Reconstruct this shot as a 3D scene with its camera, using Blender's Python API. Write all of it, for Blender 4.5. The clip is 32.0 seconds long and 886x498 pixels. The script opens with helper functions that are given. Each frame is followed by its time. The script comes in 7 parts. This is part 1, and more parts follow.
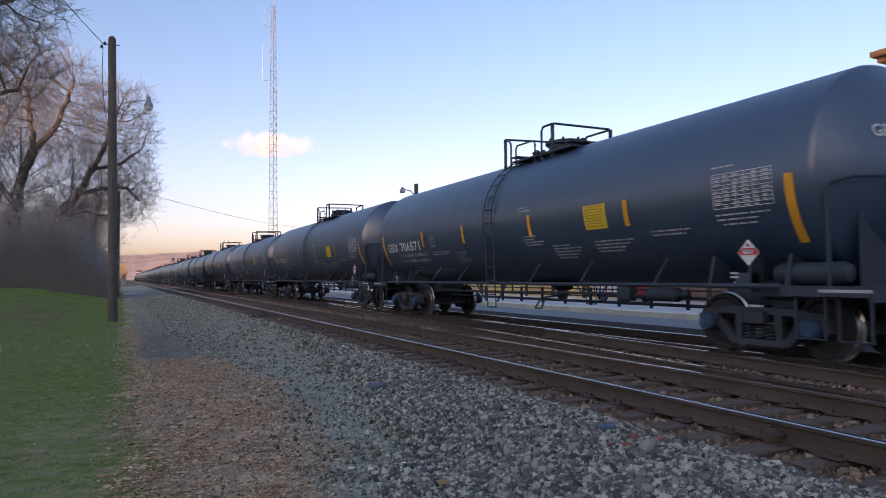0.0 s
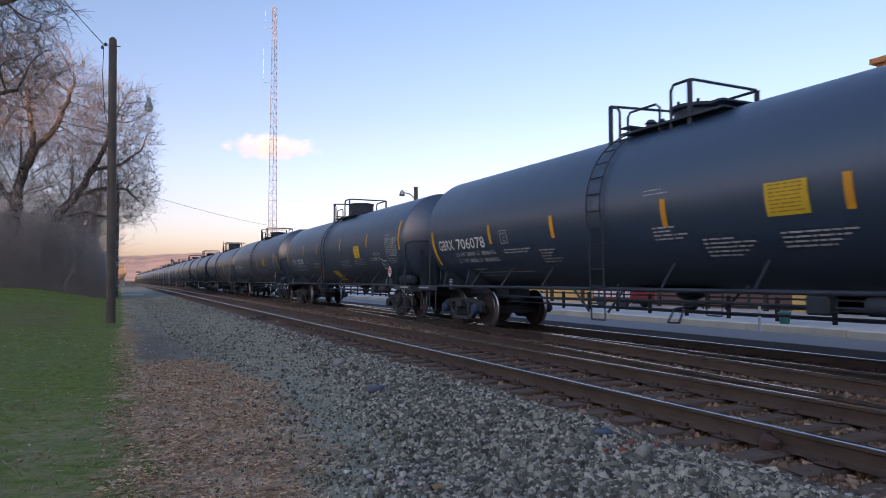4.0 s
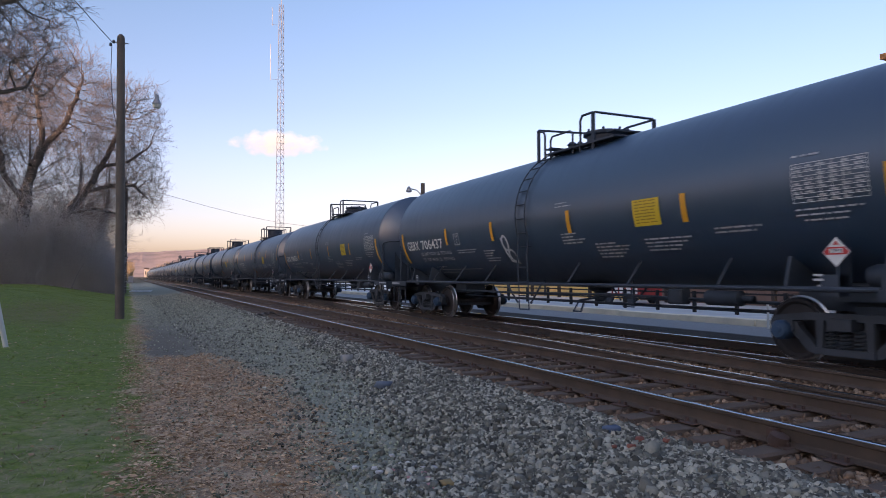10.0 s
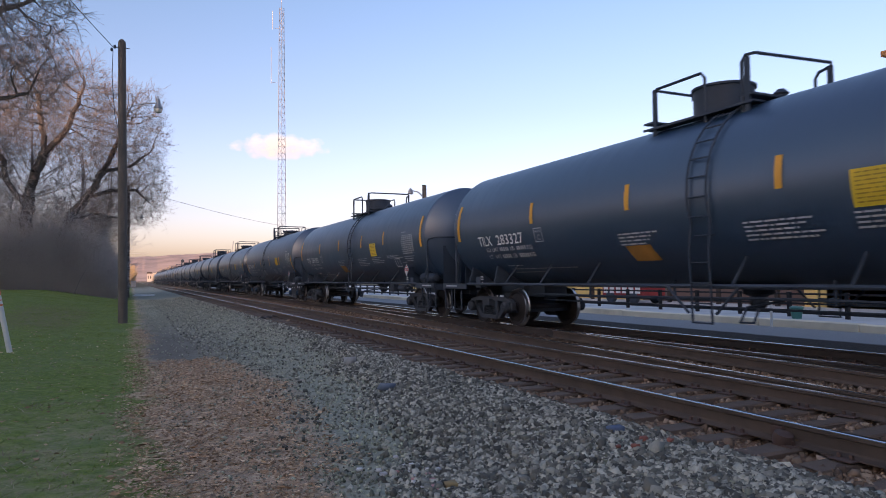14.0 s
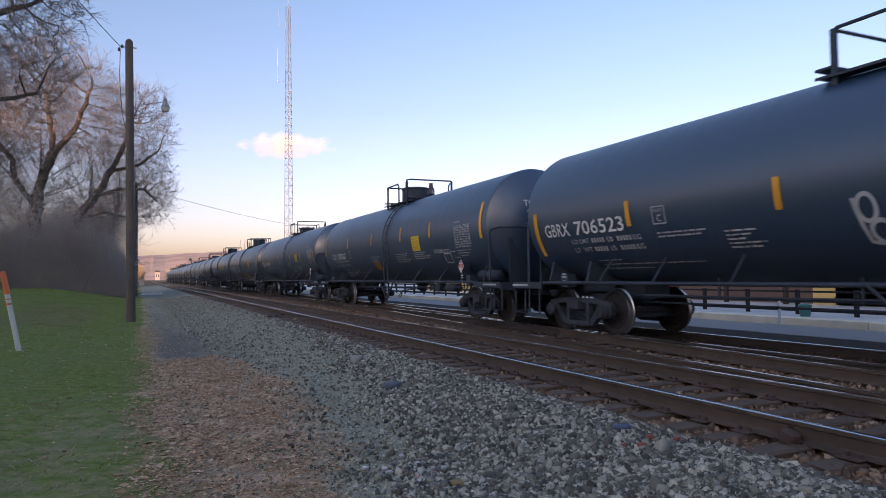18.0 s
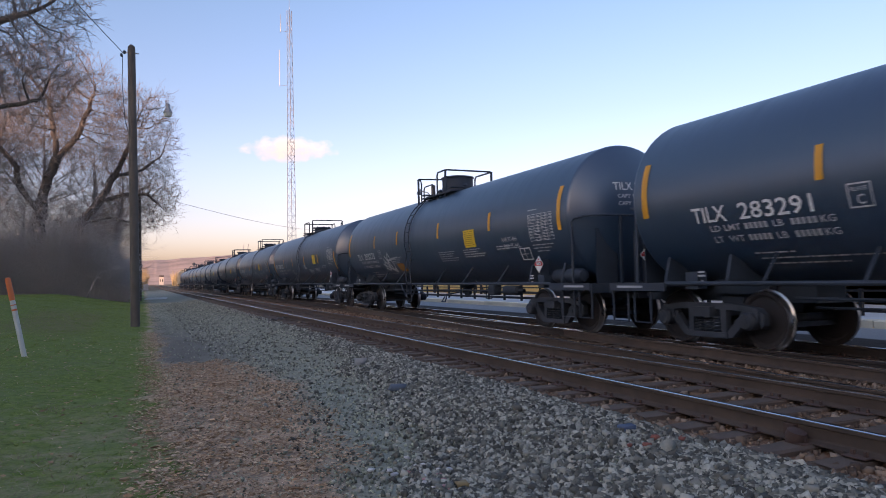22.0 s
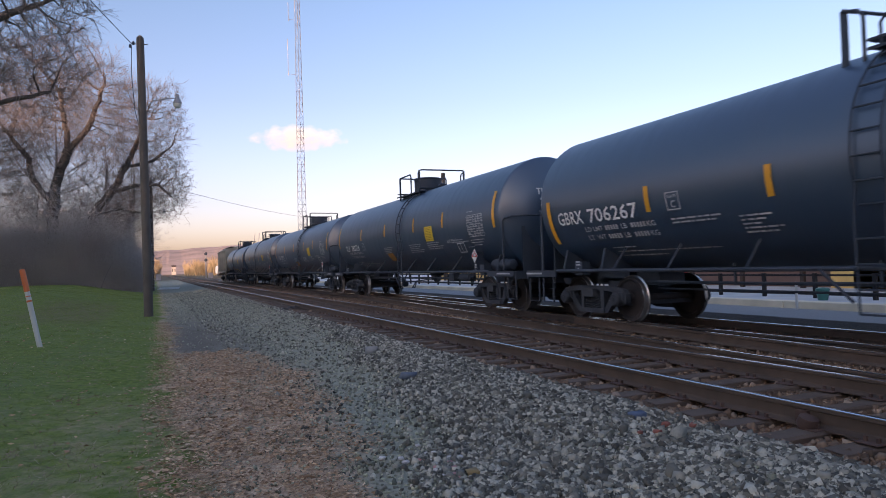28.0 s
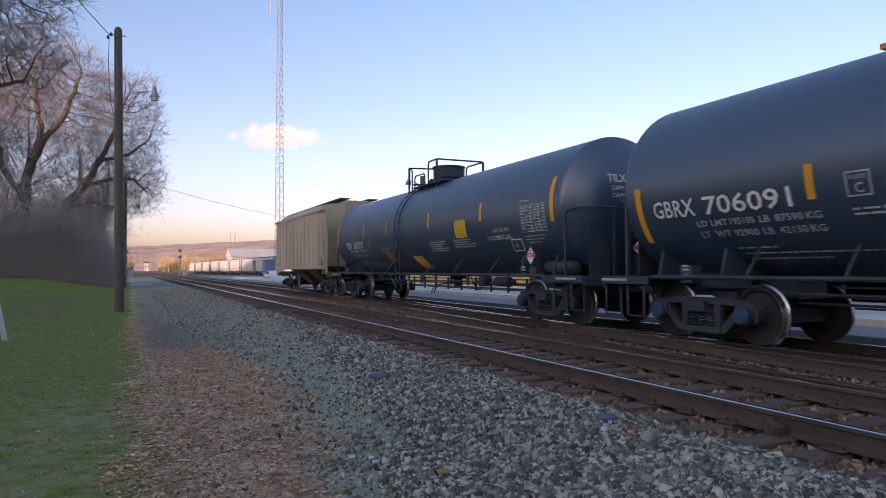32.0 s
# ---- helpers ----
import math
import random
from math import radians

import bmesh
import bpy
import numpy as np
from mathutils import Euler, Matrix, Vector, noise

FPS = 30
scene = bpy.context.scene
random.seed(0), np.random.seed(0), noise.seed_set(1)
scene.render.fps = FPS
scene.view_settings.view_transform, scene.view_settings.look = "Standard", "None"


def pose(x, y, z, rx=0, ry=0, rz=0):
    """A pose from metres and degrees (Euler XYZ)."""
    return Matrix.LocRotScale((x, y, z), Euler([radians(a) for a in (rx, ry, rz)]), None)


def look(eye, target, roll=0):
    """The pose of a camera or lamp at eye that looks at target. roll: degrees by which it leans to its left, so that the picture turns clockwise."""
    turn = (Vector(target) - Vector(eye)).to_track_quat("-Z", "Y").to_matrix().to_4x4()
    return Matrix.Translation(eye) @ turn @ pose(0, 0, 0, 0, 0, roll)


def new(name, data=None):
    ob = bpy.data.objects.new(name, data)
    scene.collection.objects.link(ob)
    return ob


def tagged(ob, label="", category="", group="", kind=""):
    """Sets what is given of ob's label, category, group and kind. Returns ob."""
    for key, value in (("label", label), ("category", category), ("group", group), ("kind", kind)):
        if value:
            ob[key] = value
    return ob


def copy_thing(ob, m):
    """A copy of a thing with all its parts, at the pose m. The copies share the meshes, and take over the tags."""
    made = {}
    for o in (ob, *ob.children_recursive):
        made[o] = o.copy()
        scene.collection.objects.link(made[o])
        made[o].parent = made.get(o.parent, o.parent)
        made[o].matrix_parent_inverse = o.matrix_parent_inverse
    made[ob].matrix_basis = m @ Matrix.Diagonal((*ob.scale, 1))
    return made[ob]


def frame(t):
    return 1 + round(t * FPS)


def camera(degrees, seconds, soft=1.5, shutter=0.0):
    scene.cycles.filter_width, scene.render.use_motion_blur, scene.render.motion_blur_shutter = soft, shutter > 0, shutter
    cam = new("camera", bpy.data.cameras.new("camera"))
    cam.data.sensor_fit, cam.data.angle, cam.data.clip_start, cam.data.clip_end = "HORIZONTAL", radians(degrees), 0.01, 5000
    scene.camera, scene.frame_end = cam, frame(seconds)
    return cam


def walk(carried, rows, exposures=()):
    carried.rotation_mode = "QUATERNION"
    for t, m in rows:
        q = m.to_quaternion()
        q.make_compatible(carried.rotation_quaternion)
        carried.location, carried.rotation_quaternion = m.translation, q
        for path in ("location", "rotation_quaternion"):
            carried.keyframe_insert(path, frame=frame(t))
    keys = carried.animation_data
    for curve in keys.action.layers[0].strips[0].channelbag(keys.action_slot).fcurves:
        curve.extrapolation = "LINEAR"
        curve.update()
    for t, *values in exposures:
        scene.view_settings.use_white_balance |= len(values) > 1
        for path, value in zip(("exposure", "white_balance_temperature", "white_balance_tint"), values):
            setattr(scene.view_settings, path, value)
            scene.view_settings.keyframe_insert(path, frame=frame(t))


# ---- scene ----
# World: x across the tracks, y along them away from the viewer, z up; z = 0 is the top of the rails.
cam = camera(66.78, 32.0, soft=0.9, shutter=0.1)


def eye_pose(x, y, z, yaw, pitch, roll):
    a, p = radians(yaw), radians(pitch)
    way = Vector((math.sin(a) * math.cos(p), math.cos(a) * math.cos(p), math.sin(p)))
    return look((x, y, z), Vector((x, y, z)) + way, roll)


walk(cam, [(t, eye_pose(*row)) for t, *row in (
    (0, -0.011, 0.005, 1.229, 25.60, 2.32, -0.53), (0.5, -0.015, -0.003, 1.231, 25.79, 2.49, -0.34), (1, -0.009, 0.011, 1.228, 25.87, 2.59, -0.15),
    (1.5, 0.001, 0.016, 1.229, 25.84, 2.64, -0.23), (2, -0.005, 0.008, 1.225, 25.88, 2.65, -0.09), (2.5, 0.003, 0.009, 1.231, 25.84, 2.59, -0.25),
    (3, -0.000, 0.007, 1.230, 25.88, 2.58, -0.16), (3.5, 0.007, 0.007, 1.229, 25.70, 2.64, -0.05), (5.5, -0.007, -0.002, 1.239, 25.61, 2.46, -0.17),
    (6, -0.019, -0.001, 1.232, 25.72, 2.52, -0.14), (6.5, -0.005, 0.006, 1.231, 25.70, 2.40, -0.29), (7, 0.004, 0.005, 1.232, 25.54, 2.27, -0.37),
    (7.5, 0.003, 0.007, 1.233, 25.45, 2.19, -0.33), (8, 0.001, 0.007, 1.228, 25.30, 2.20, -0.23), (8.5, -0.006, 0.002, 1.234, 25.30, 2.15, -0.24),
    (9, -0.006, 0.022, 1.218, 25.22, 2.23, 0.06), (9.5, 0.001, 0.018, 1.227, 25.10, 2.23, 0.09), (10, -0.006, 0.006, 1.232, 25.08, 2.29, -0.09),
    (10.5, -0.009, 0.004, 1.232, 25.20, 2.33, -0.37), (11, -0.009, 0.004, 1.237, 25.21, 2.31, -0.47), (11.5, -0.001, 0.004, 1.231, 25.11, 2.32, -0.36),
    (12, 0.003, 0.005, 1.231, 24.95, 2.33, -0.42), (12.5, -0.004, 0.001, 1.225, 24.76, 2.40, -0.61), (13, -0.002, 0.006, 1.229, 24.85, 2.40, -0.67),
    (13.5, -0.003, 0.000, 1.234, 24.93, 2.41, -0.68), (14, -0.008, 0.002, 1.229, 24.90, 2.43, -0.61), (14.5, -0.003, 0.003, 1.232, 24.85, 2.44, -0.45),
    (16.5, 0.012, 0.005, 1.228, 24.63, 2.04, -0.63), (17, 0.006, 0.002, 1.221, 24.50, 2.20, -0.50), (17.5, 0.004, -0.002, 1.228, 24.39, 2.31, -0.60),
    (18, 0.006, 0.003, 1.231, 24.32, 2.28, -0.70), (18.5, 0.006, -0.000, 1.232, 24.23, 2.32, -0.83), (19, 0.009, -0.002, 1.232, 24.19, 2.38, -0.85),
    (19.5, -0.011, -0.019, 1.234, 24.22, 2.40, -0.86), (20, -0.004, -0.010, 1.237, 24.22, 2.37, -0.93), (20.5, 0.001, 0.007, 1.241, 24.19, 2.18, -0.95),
    (21, 0.008, 0.014, 1.231, 24.07, 2.15, -0.91), (21.5, -0.000, 0.006, 1.226, 24.00, 2.26, -0.86), (22, 0.001, -0.006, 1.229, 24.06, 2.46, -1.24),
    (22.5, -0.001, -0.016, 1.233, 24.40, 2.43, -1.52), (23, 0.001, -0.011, 1.231, 24.45, 2.47, -1.60), (23.5, -0.001, -0.012, 1.233, 24.41, 2.46, -1.34),
    (24, 0.003, -0.013, 1.236, 24.35, 2.40, -1.20), (24.5, 0.007, -0.010, 1.232, 24.36, 2.37, -1.25), (25, 0.010, -0.010, 1.232, 23.85, 2.31, -1.44),
    (25.5, 0.002, -0.020, 1.229, 24.08, 2.34, -1.33), (27.5, 0.010, -0.013, 1.237, 23.28, 1.63, -1.64), (28, 0.013, -0.008, 1.239, 23.15, 1.43, -1.71),
    (28.5, 0.015, -0.005, 1.229, 23.07, 1.34, -1.50), (29, 0.019, -0.004, 1.226, 22.92, 1.30, -1.44), (29.5, -0.002, -0.014, 1.223, 23.01, 1.27, -1.23),
    (30, -0.005, -0.025, 1.225, 23.17, 1.19, -1.34), (30.5, 0.028, 0.002, 1.230, 22.92, 1.13, -1.13), (31, -0.020, -0.009, 1.226, 23.40, 0.90, -0.85),
    (31.5, -0.031, 0.007, 1.223, 24.64, 0.87, -0.32), (32, 0.030, 0.004, 1.206, 25.07, 1.69, -0.28))],
    exposures=[(0, 1.52, 7050, 34), (32, 1.52, 7050, 34)])

# ---- light: a clear sky just before sunset, the low sun behind the viewer's right shoulder ----
SUN_ELEVATION, SUN_AZIMUTH = 8.0, 235.0   # degrees; azimuth from +y towards +x
world = bpy.data.worlds.new("sky")
scene.world = world
world.use_nodes = True
wn, wl = world.node_tree.nodes, world.node_tree.links
sky = wn.new("ShaderNodeTexSky")
sky.sky_type, sky.sun_disc = "NISHITA", False
sky.sun_elevation, sky.sun_rotation = radians(SUN_ELEVATION), radians(SUN_AZIMUTH)
sky.air_density, sky.dust_density, sky.ozone_density = 1.0, 2.4, 2.0
# sky tint, same all round: rosy horizon, deeper midway, raised overhead to brighten tank tops
way_up = wn.new("ShaderNodeSeparateXYZ")
wl.new(wn.new("ShaderNodeTexCoord").outputs["Generated"], way_up.inputs[0])
sky_tint = wn.new("ShaderNodeValToRGB")
while len(sky_tint.color_ramp.elements) < 5:
    sky_tint.color_ramp.elements.new(0.5)
for stop, (at, tint) in zip(sky_tint.color_ramp.elements, ((0.0, (0.80, 0.71, 0.90)), (0.10, (0.60, 0.552, 0.645)), (0.24, (0.495, 0.489, 0.522)), (0.5, (0.395, 0.480, 0.488)), (0.85, (0.565, 0.61, 0.65)))):
    stop.position, stop.color = at, (*tint, 1)
wl.new(way_up.outputs["Z"], sky_tint.inputs["Fac"])
tinted_sky = wn.new("ShaderNodeVectorMath")
tinted_sky.operation = "MULTIPLY"
wl.new(sky.outputs["Color"], tinted_sky.inputs[0])
wl.new(sky_tint.outputs["Color"], tinted_sky.inputs[1])
wl.new(tinted_sky.outputs[0], wn["Background"].inputs["Color"])
wn["Background"].inputs["Strength"].default_value = 0.26

sun_data = bpy.data.lights.new("sun", "SUN")
sun_data.energy, sun_data.angle, sun_data.color = 2.8, radians(0.5), (1.0, 0.73, 0.5)
sun = new("sun", sun_data)
_e, _a = radians(SUN_ELEVATION), radians(SUN_AZIMUTH)
sun.matrix_world = look((0, 0, 60), Vector((0, 0, 60)) - Vector((math.sin(_a) * math.cos(_e), math.cos(_a) * math.cos(_e), math.sin(_e))))


# ---- materials ----
def material(name, build):
    m = bpy.data.materials.new(name)
    m.use_nodes = True
    nt = m.node_tree
    build(nt, nt.nodes["Principled BSDF"])
    return m


def node(nt, kind, **values):
    n = nt.nodes.new(kind)
    for k, v in values.items():
        n.inputs[k].default_value = v
    return n


def coords(nt):
    return nt.nodes.new("ShaderNodeTexCoord").outputs["Object"]


def noise_tex(nt, scale, detail=4.0, rough=0.6, vec=None):
    n = node(nt, "ShaderNodeTexNoise", Scale=scale, Detail=detail, Roughness=rough)
    nt.links.new(vec if vec is not None else coords(nt), n.inputs["Vector"])
    return n.outputs["Fac"]


def ramp(nt, fac, stops):
    n = nt.nodes.new("ShaderNodeValToRGB")
    el = n.color_ramp.elements
    while len(el) < len(stops):
        el.new(0.5)
    for e, (p, c) in zip(el, stops):
        e.position, e.color = p, (c, c, c, 1) if isinstance(c, (int, float)) else (*c, 1)
    nt.links.new(fac, n.inputs["Fac"])
    return n.outputs["Color"]


def mix(nt, fac, a, b):
    n = nt.nodes.new("ShaderNodeMix")
    n.data_type = "RGBA"
    for sock, v in ((n.inputs[0], fac), (n.inputs[6], a), (n.inputs[7], b)):
        if isinstance(v, (int, float)):
            sock.default_value = v
        elif isinstance(v, tuple):
            sock.default_value = (*v, 1)
        else:
            nt.links.new(v, sock)
    return n.outputs[2]


def calc(nt, op, a, b=0.0):
    n = nt.nodes.new("ShaderNodeMath")
    n.operation = op
    for sock, v in zip(n.inputs, (a, b)):
        if isinstance(v, (int, float)):
            sock.default_value = v
        else:
            nt.links.new(v, sock)
    return n.outputs[0]


def bump(nt, bsdf, height, strength=0.3, distance=0.01):
    n = node(nt, "ShaderNodeBump", Strength=strength, Distance=distance)
    nt.links.new(height, n.inputs["Height"])
    nt.links.new(n.outputs["Normal"], bsdf.inputs["Normal"])


def plain(name, colour, rough=0.6, metal=0.0, scale=6.0, vary=0.35, bumpy=0.15, dist=0.004):
    """A painted or raw surface with two scales of variation."""
    def build(nt, b):
        dark = tuple(c * (1 - vary) for c in colour)
        light = tuple(min(1, c * (1 + vary * 0.6)) for c in colour)
        big, fine = noise_tex(nt, scale * 0.25, 3), noise_tex(nt, scale * 6, 5)
        c = mix(nt, ramp(nt, big, [(0.3, 0.0), (0.7, 1.0)]), dark, light)
        c = mix(nt, calc(nt, "MULTIPLY", fine, 0.5), c, colour)
        nt.links.new(c, b.inputs["Base Color"])
        nt.links.new(calc(nt, "ADD", calc(nt, "MULTIPLY", big, 0.25), rough - 0.12), b.inputs["Roughness"])
        b.inputs["Metallic"].default_value = metal
        if bumpy:
            bump(nt, b, fine, bumpy, dist)
    return material(name, build)


def build_tank_paint(nt, b):
    tc = nt.nodes.new("ShaderNodeTexCoord")
    mp = node(nt, "ShaderNodeMapping", Scale=(0.6, 2.6, 0.35))
    info = nt.nodes.new("ShaderNodeObjectInfo")
    off = nt.nodes.new("ShaderNodeVectorMath")
    off.operation = "ADD"
    nt.links.new(tc.outputs["Object"], off.inputs[0])
    rnd = nt.nodes.new("ShaderNodeCombineXYZ")
    nt.links.new(calc(nt, "MULTIPLY", info.outputs["Random"], 90.0), rnd.inputs[1])
    nt.links.new(rnd.outputs[0], off.inputs[1])
    nt.links.new(off.outputs[0], mp.inputs["Vector"])
    streak = noise_tex(nt, 1.6, 6, 0.65, mp.outputs["Vector"])
    blotch = noise_tex(nt, 0.7, 3, 0.5, off.outputs[0])
    fine = noise_tex(nt, 60, 3, 0.6, off.outputs[0])
    dust = ramp(nt, streak, [(0.42, 0.0), (0.75, 1.0)])
    c = mix(nt, calc(nt, "MULTIPLY", dust, 0.16), (0.014, 0.046, 0.092), (0.050, 0.090, 0.132))
    c = mix(nt, calc(nt, "MULTIPLY", ramp(nt, blotch, [(0.45, 0.0), (0.8, 1.0)]), 0.2), c, (0.030, 0.058, 0.104))
    nt.links.new(c, b.inputs["Base Color"])
    nt.links.new(calc(nt, "ADD", calc(nt, "MULTIPLY", dust, 0.10), 0.36), b.inputs["Roughness"])
    b.inputs["Specular IOR Level"].default_value = 1.0
    b.inputs["IOR"].default_value = 1.65
    bump(nt, b, fine, 0.06, 0.004)


M_TANK = material("black_tank_paint", build_tank_paint)
M_BLACK = plain("black_underframe_paint", (0.034, 0.048, 0.068), 0.6, 0.0, 5, 0.4, 0.2)
M_TRUCK = plain("dusty_cast_steel", (0.050, 0.060, 0.074), 0.75, 0.2, 8, 0.5, 0.4)
M_TREAD = plain("polished_wheel_tread", (0.5, 0.49, 0.48), 0.3, 1.0, 8, 0.15, 0.05)
M_WHEEL = plain("brown_wheel_steel", (0.042, 0.036, 0.036), 0.7, 0.3, 8, 0.5, 0.3)
M_ORANGE = plain("amber_reflective_tape", (0.80, 0.36, 0.03), 0.4, 0.0, 12, 0.12, 0.05)
M_YELLOW = plain("yellow_decal", (0.78, 0.52, 0.04), 0.5, 0.0, 12, 0.12, 0.05)
M_PANEL = plain("faded_orange_decal", (0.42, 0.19, 0.04), 0.6, 0.0, 8, 0.3, 0.05)
M_DECALTXT = plain("brown_decal_print", (0.46, 0.28, 0.03), 0.5, 0.0, 12, 0.2, 0.05)
M_WHITE = plain("white_stencil_paint", (0.72, 0.72, 0.70), 0.6, 0.0, 14, 0.15, 0.05)
M_GREYTXT = plain("greyed_stencil_paint", (0.46, 0.47, 0.48), 0.6, 0.0, 14, 0.25, 0.05)
M_RED = plain("red_placard", (0.62, 0.05, 0.05), 0.5, 0.0, 14, 0.15, 0.05)
M_BLUECAP = plain("blue_bearing_cap", (0.03, 0.075, 0.14), 0.6, 0.2, 14, 0.3, 0.1)
M_RAIL = plain("rusty_rail_side", (0.098, 0.068, 0.050), 0.8, 0.1, 10, 0.4, 0.4)
M_RAILTOP = plain("worn_rail_head", (0.8, 0.8, 0.8), 0.2, 1.0, 3, 0.2, 0.05)
# darker copy of M_RAIL for the rails under the train, shade in its colour
M_RAILSHADED = plain("shaded_rail_side", (0.050, 0.038, 0.032), 0.8, 0.1, 10, 0.4, 0.4)
M_RAILSHINE = plain("polished_rail_head", (0.82, 0.82, 0.82), 0.2, 1.0, 3, 0.1, 0.03)
M_TIE = plain("weathered_tie_wood", (0.122, 0.083, 0.060), 0.85, 0.0, 9, 0.5, 0.5, 0.01)
M_PLATE = plain("rusty_tie_plate", (0.10, 0.058, 0.045), 0.8, 0.2, 14, 0.4, 0.4)
M_POLE = plain("weathered_pole_wood", (0.12, 0.10, 0.085), 0.85, 0.0, 4, 0.4, 0.5, 0.01)
M_GALV = plain("galvanised_steel", (0.30, 0.30, 0.31), 0.55, 0.3, 8, 0.2, 0.1)
M_CONCRETE = plain("pale_concrete", (0.86, 0.75, 0.56), 0.85, 0.0, 3, 0.25, 0.4, 0.006)
M_BARK = plain("grey_brown_bark", (0.13, 0.11, 0.10), 0.9, 0.0, 3, 0.4, 0.5, 0.02)
M_TWIG = plain("brown_twigs", (0.205, 0.168, 0.15), 0.9, 0.0, 0.6, 0.3, 0.0)
M_BRUSH = plain("dark_thicket_twigs", (0.39, 0.37, 0.36), 0.95, 0.0, 0.6, 0.35, 0.0)


# ---- mesh helpers ----
class Geo:
    """Collects vertices and faces for one mesh."""

    def __init__(self):
        self.v, self.f = [], []

    def add(self, verts, faces):
        k = len(self.v)
        self.v += [tuple(p) for p in verts]
        self.f += [tuple(i + k for i in q) for q in faces]
        return self

    def box(self, x0, x1, y0, y1, z0, z1, m=None):
        vs = [Vector((x, y, z)) for z in (z0, z1) for y in (y0, y1) for x in (x0, x1)]
        if m is not None:
            vs = [m @ p for p in vs]
        return self.add(vs, [(0, 2, 3, 1), (4, 5, 7, 6), (0, 1, 5, 4), (2, 6, 7, 3), (0, 4, 6, 2), (1, 3, 7, 5)])

    def slab(self, x0, x1, y0, y1, z0, z1, c=0.01):
        """A box whose edges are chamfered by c."""
        rings = [(z0, c), (z0 + c, 0), (z1 - c, 0), (z1, c)]
        vs = []
        for z, i in rings:
            vs += [(x0 + i, y0 + c, z), (x0 + c, y0 + i, z), (x1 - c, y0 + i, z), (x1 - i, y0 + c, z),
                   (x1 - i, y1 - c, z), (x1 - c, y1 - i, z), (x0 + c, y1 - i, z), (x0 + i, y1 - c, z)]
        fs = [tuple(range(7, -1, -1)), tuple(range(24, 32))]
        for r in range(3):
            for i in range(8):
                j = (i + 1) % 8
                fs.append((r * 8 + i, r * 8 + j, r * 8 + 8 + j, r * 8 + 8 + i))
        return self.add(vs, fs)

    def tube(self, pts, r, n=8, caps=True, r1=None):
        pts = [Vector(p) for p in pts]
        vs, m = [], len(pts)
        up = None
        for i, p in enumerate(pts):
            d = (pts[min(i + 1, m - 1)] - pts[max(i - 1, 0)])
            d = d.normalized() if d.length > 1e-9 else Vector((0, 0, 1))
            if up is None:
                up = Vector((0, 0, 1)) if abs(d.z) < 0.9 else Vector((1, 0, 0))
            s = d.cross(up).normalized()
            up = s.cross(d)
            rr = r if r1 is None else r + (r1 - r) * i / (m - 1)
            vs += [p + (s * math.cos(2 * math.pi * k / n) + up * math.sin(2 * math.pi * k / n)) * rr for k in range(n)]
        fs = [(i * n + k, i * n + (k + 1) % n, i * n + n + (k + 1) % n, i * n + n + k) for i in range(m - 1) for k in range(n)]
        if caps:
            fs += [tuple(range(n - 1, -1, -1)), tuple(range((m - 1) * n, m * n))]
        return self.add(vs, fs)

    def lathe(self, profile, n=24, m=None, caps=True):
        """Turns (radius, height) pairs round z."""
        vs = []
        for r, z in profile:
            vs += [Vector((r * math.cos(2 * math.pi * k / n), r * math.sin(2 * math.pi * k / n), z)) for k in range(n)]
        if m is not None:
            vs = [m @ p for p in vs]
        q = len(profile)
        fs = [(i * n + k, i * n + (k + 1) % n, i * n + n + (k + 1) % n, i * n + n + k) for i in range(q - 1) for k in range(n)]
        if caps:
            fs += [tuple(range(n - 1, -1, -1)), tuple(range((q - 1) * n, q * n))]
        return self.add(vs, fs)

    def prism(self, outline, a, b, put):
        """Extrudes a closed 2D outline from a to b; put maps (u, v, w) to a point."""
        n = len(outline)
        vs = [put(u, v, a) for u, v in outline] + [put(u, v, b) for u, v in outline]
        fs = [tuple(range(n - 1, -1, -1)), tuple(range(n, 2 * n))] + [(i, (i + 1) % n, n + (i + 1) % n, n + i) for i in range(n)]
        return self.add(vs, fs)

    def mesh(self, name, mat, smooth=35):
        me = bpy.data.meshes.new(name)
        me.from_pydata(self.v, [], self.f)
        me.materials.append(mat)
        bm = bmesh.new()
        bm.from_mesh(me)
        bmesh.ops.recalc_face_normals(bm, faces=bm.faces)
        bm.to_mesh(me)
        bm.free()
        if smooth:
            me.polygons.foreach_set("use_smooth", [True] * len(me.polygons))
            me.set_sharp_from_angle(angle=radians(smooth))
        return me


def part(name, geo, mat, parent, label="", smooth=35):
    me = geo if isinstance(geo, bpy.types.Mesh) else geo.mesh(name, mat, smooth)
    ob = new(name, me)
    ob.parent = parent
    if label:
        ob["label"] = label
    return ob


def thing(name, geo, mat, label, category, group="", kind="", smooth=35):
    me = geo if isinstance(geo, bpy.types.Mesh) else geo.mesh(name, mat, smooth)
    return tagged(new(name, me), label, category, group, kind)


def root(name, label, category, group="", kind=""):
    return tagged(new(name), label, category, group, kind)


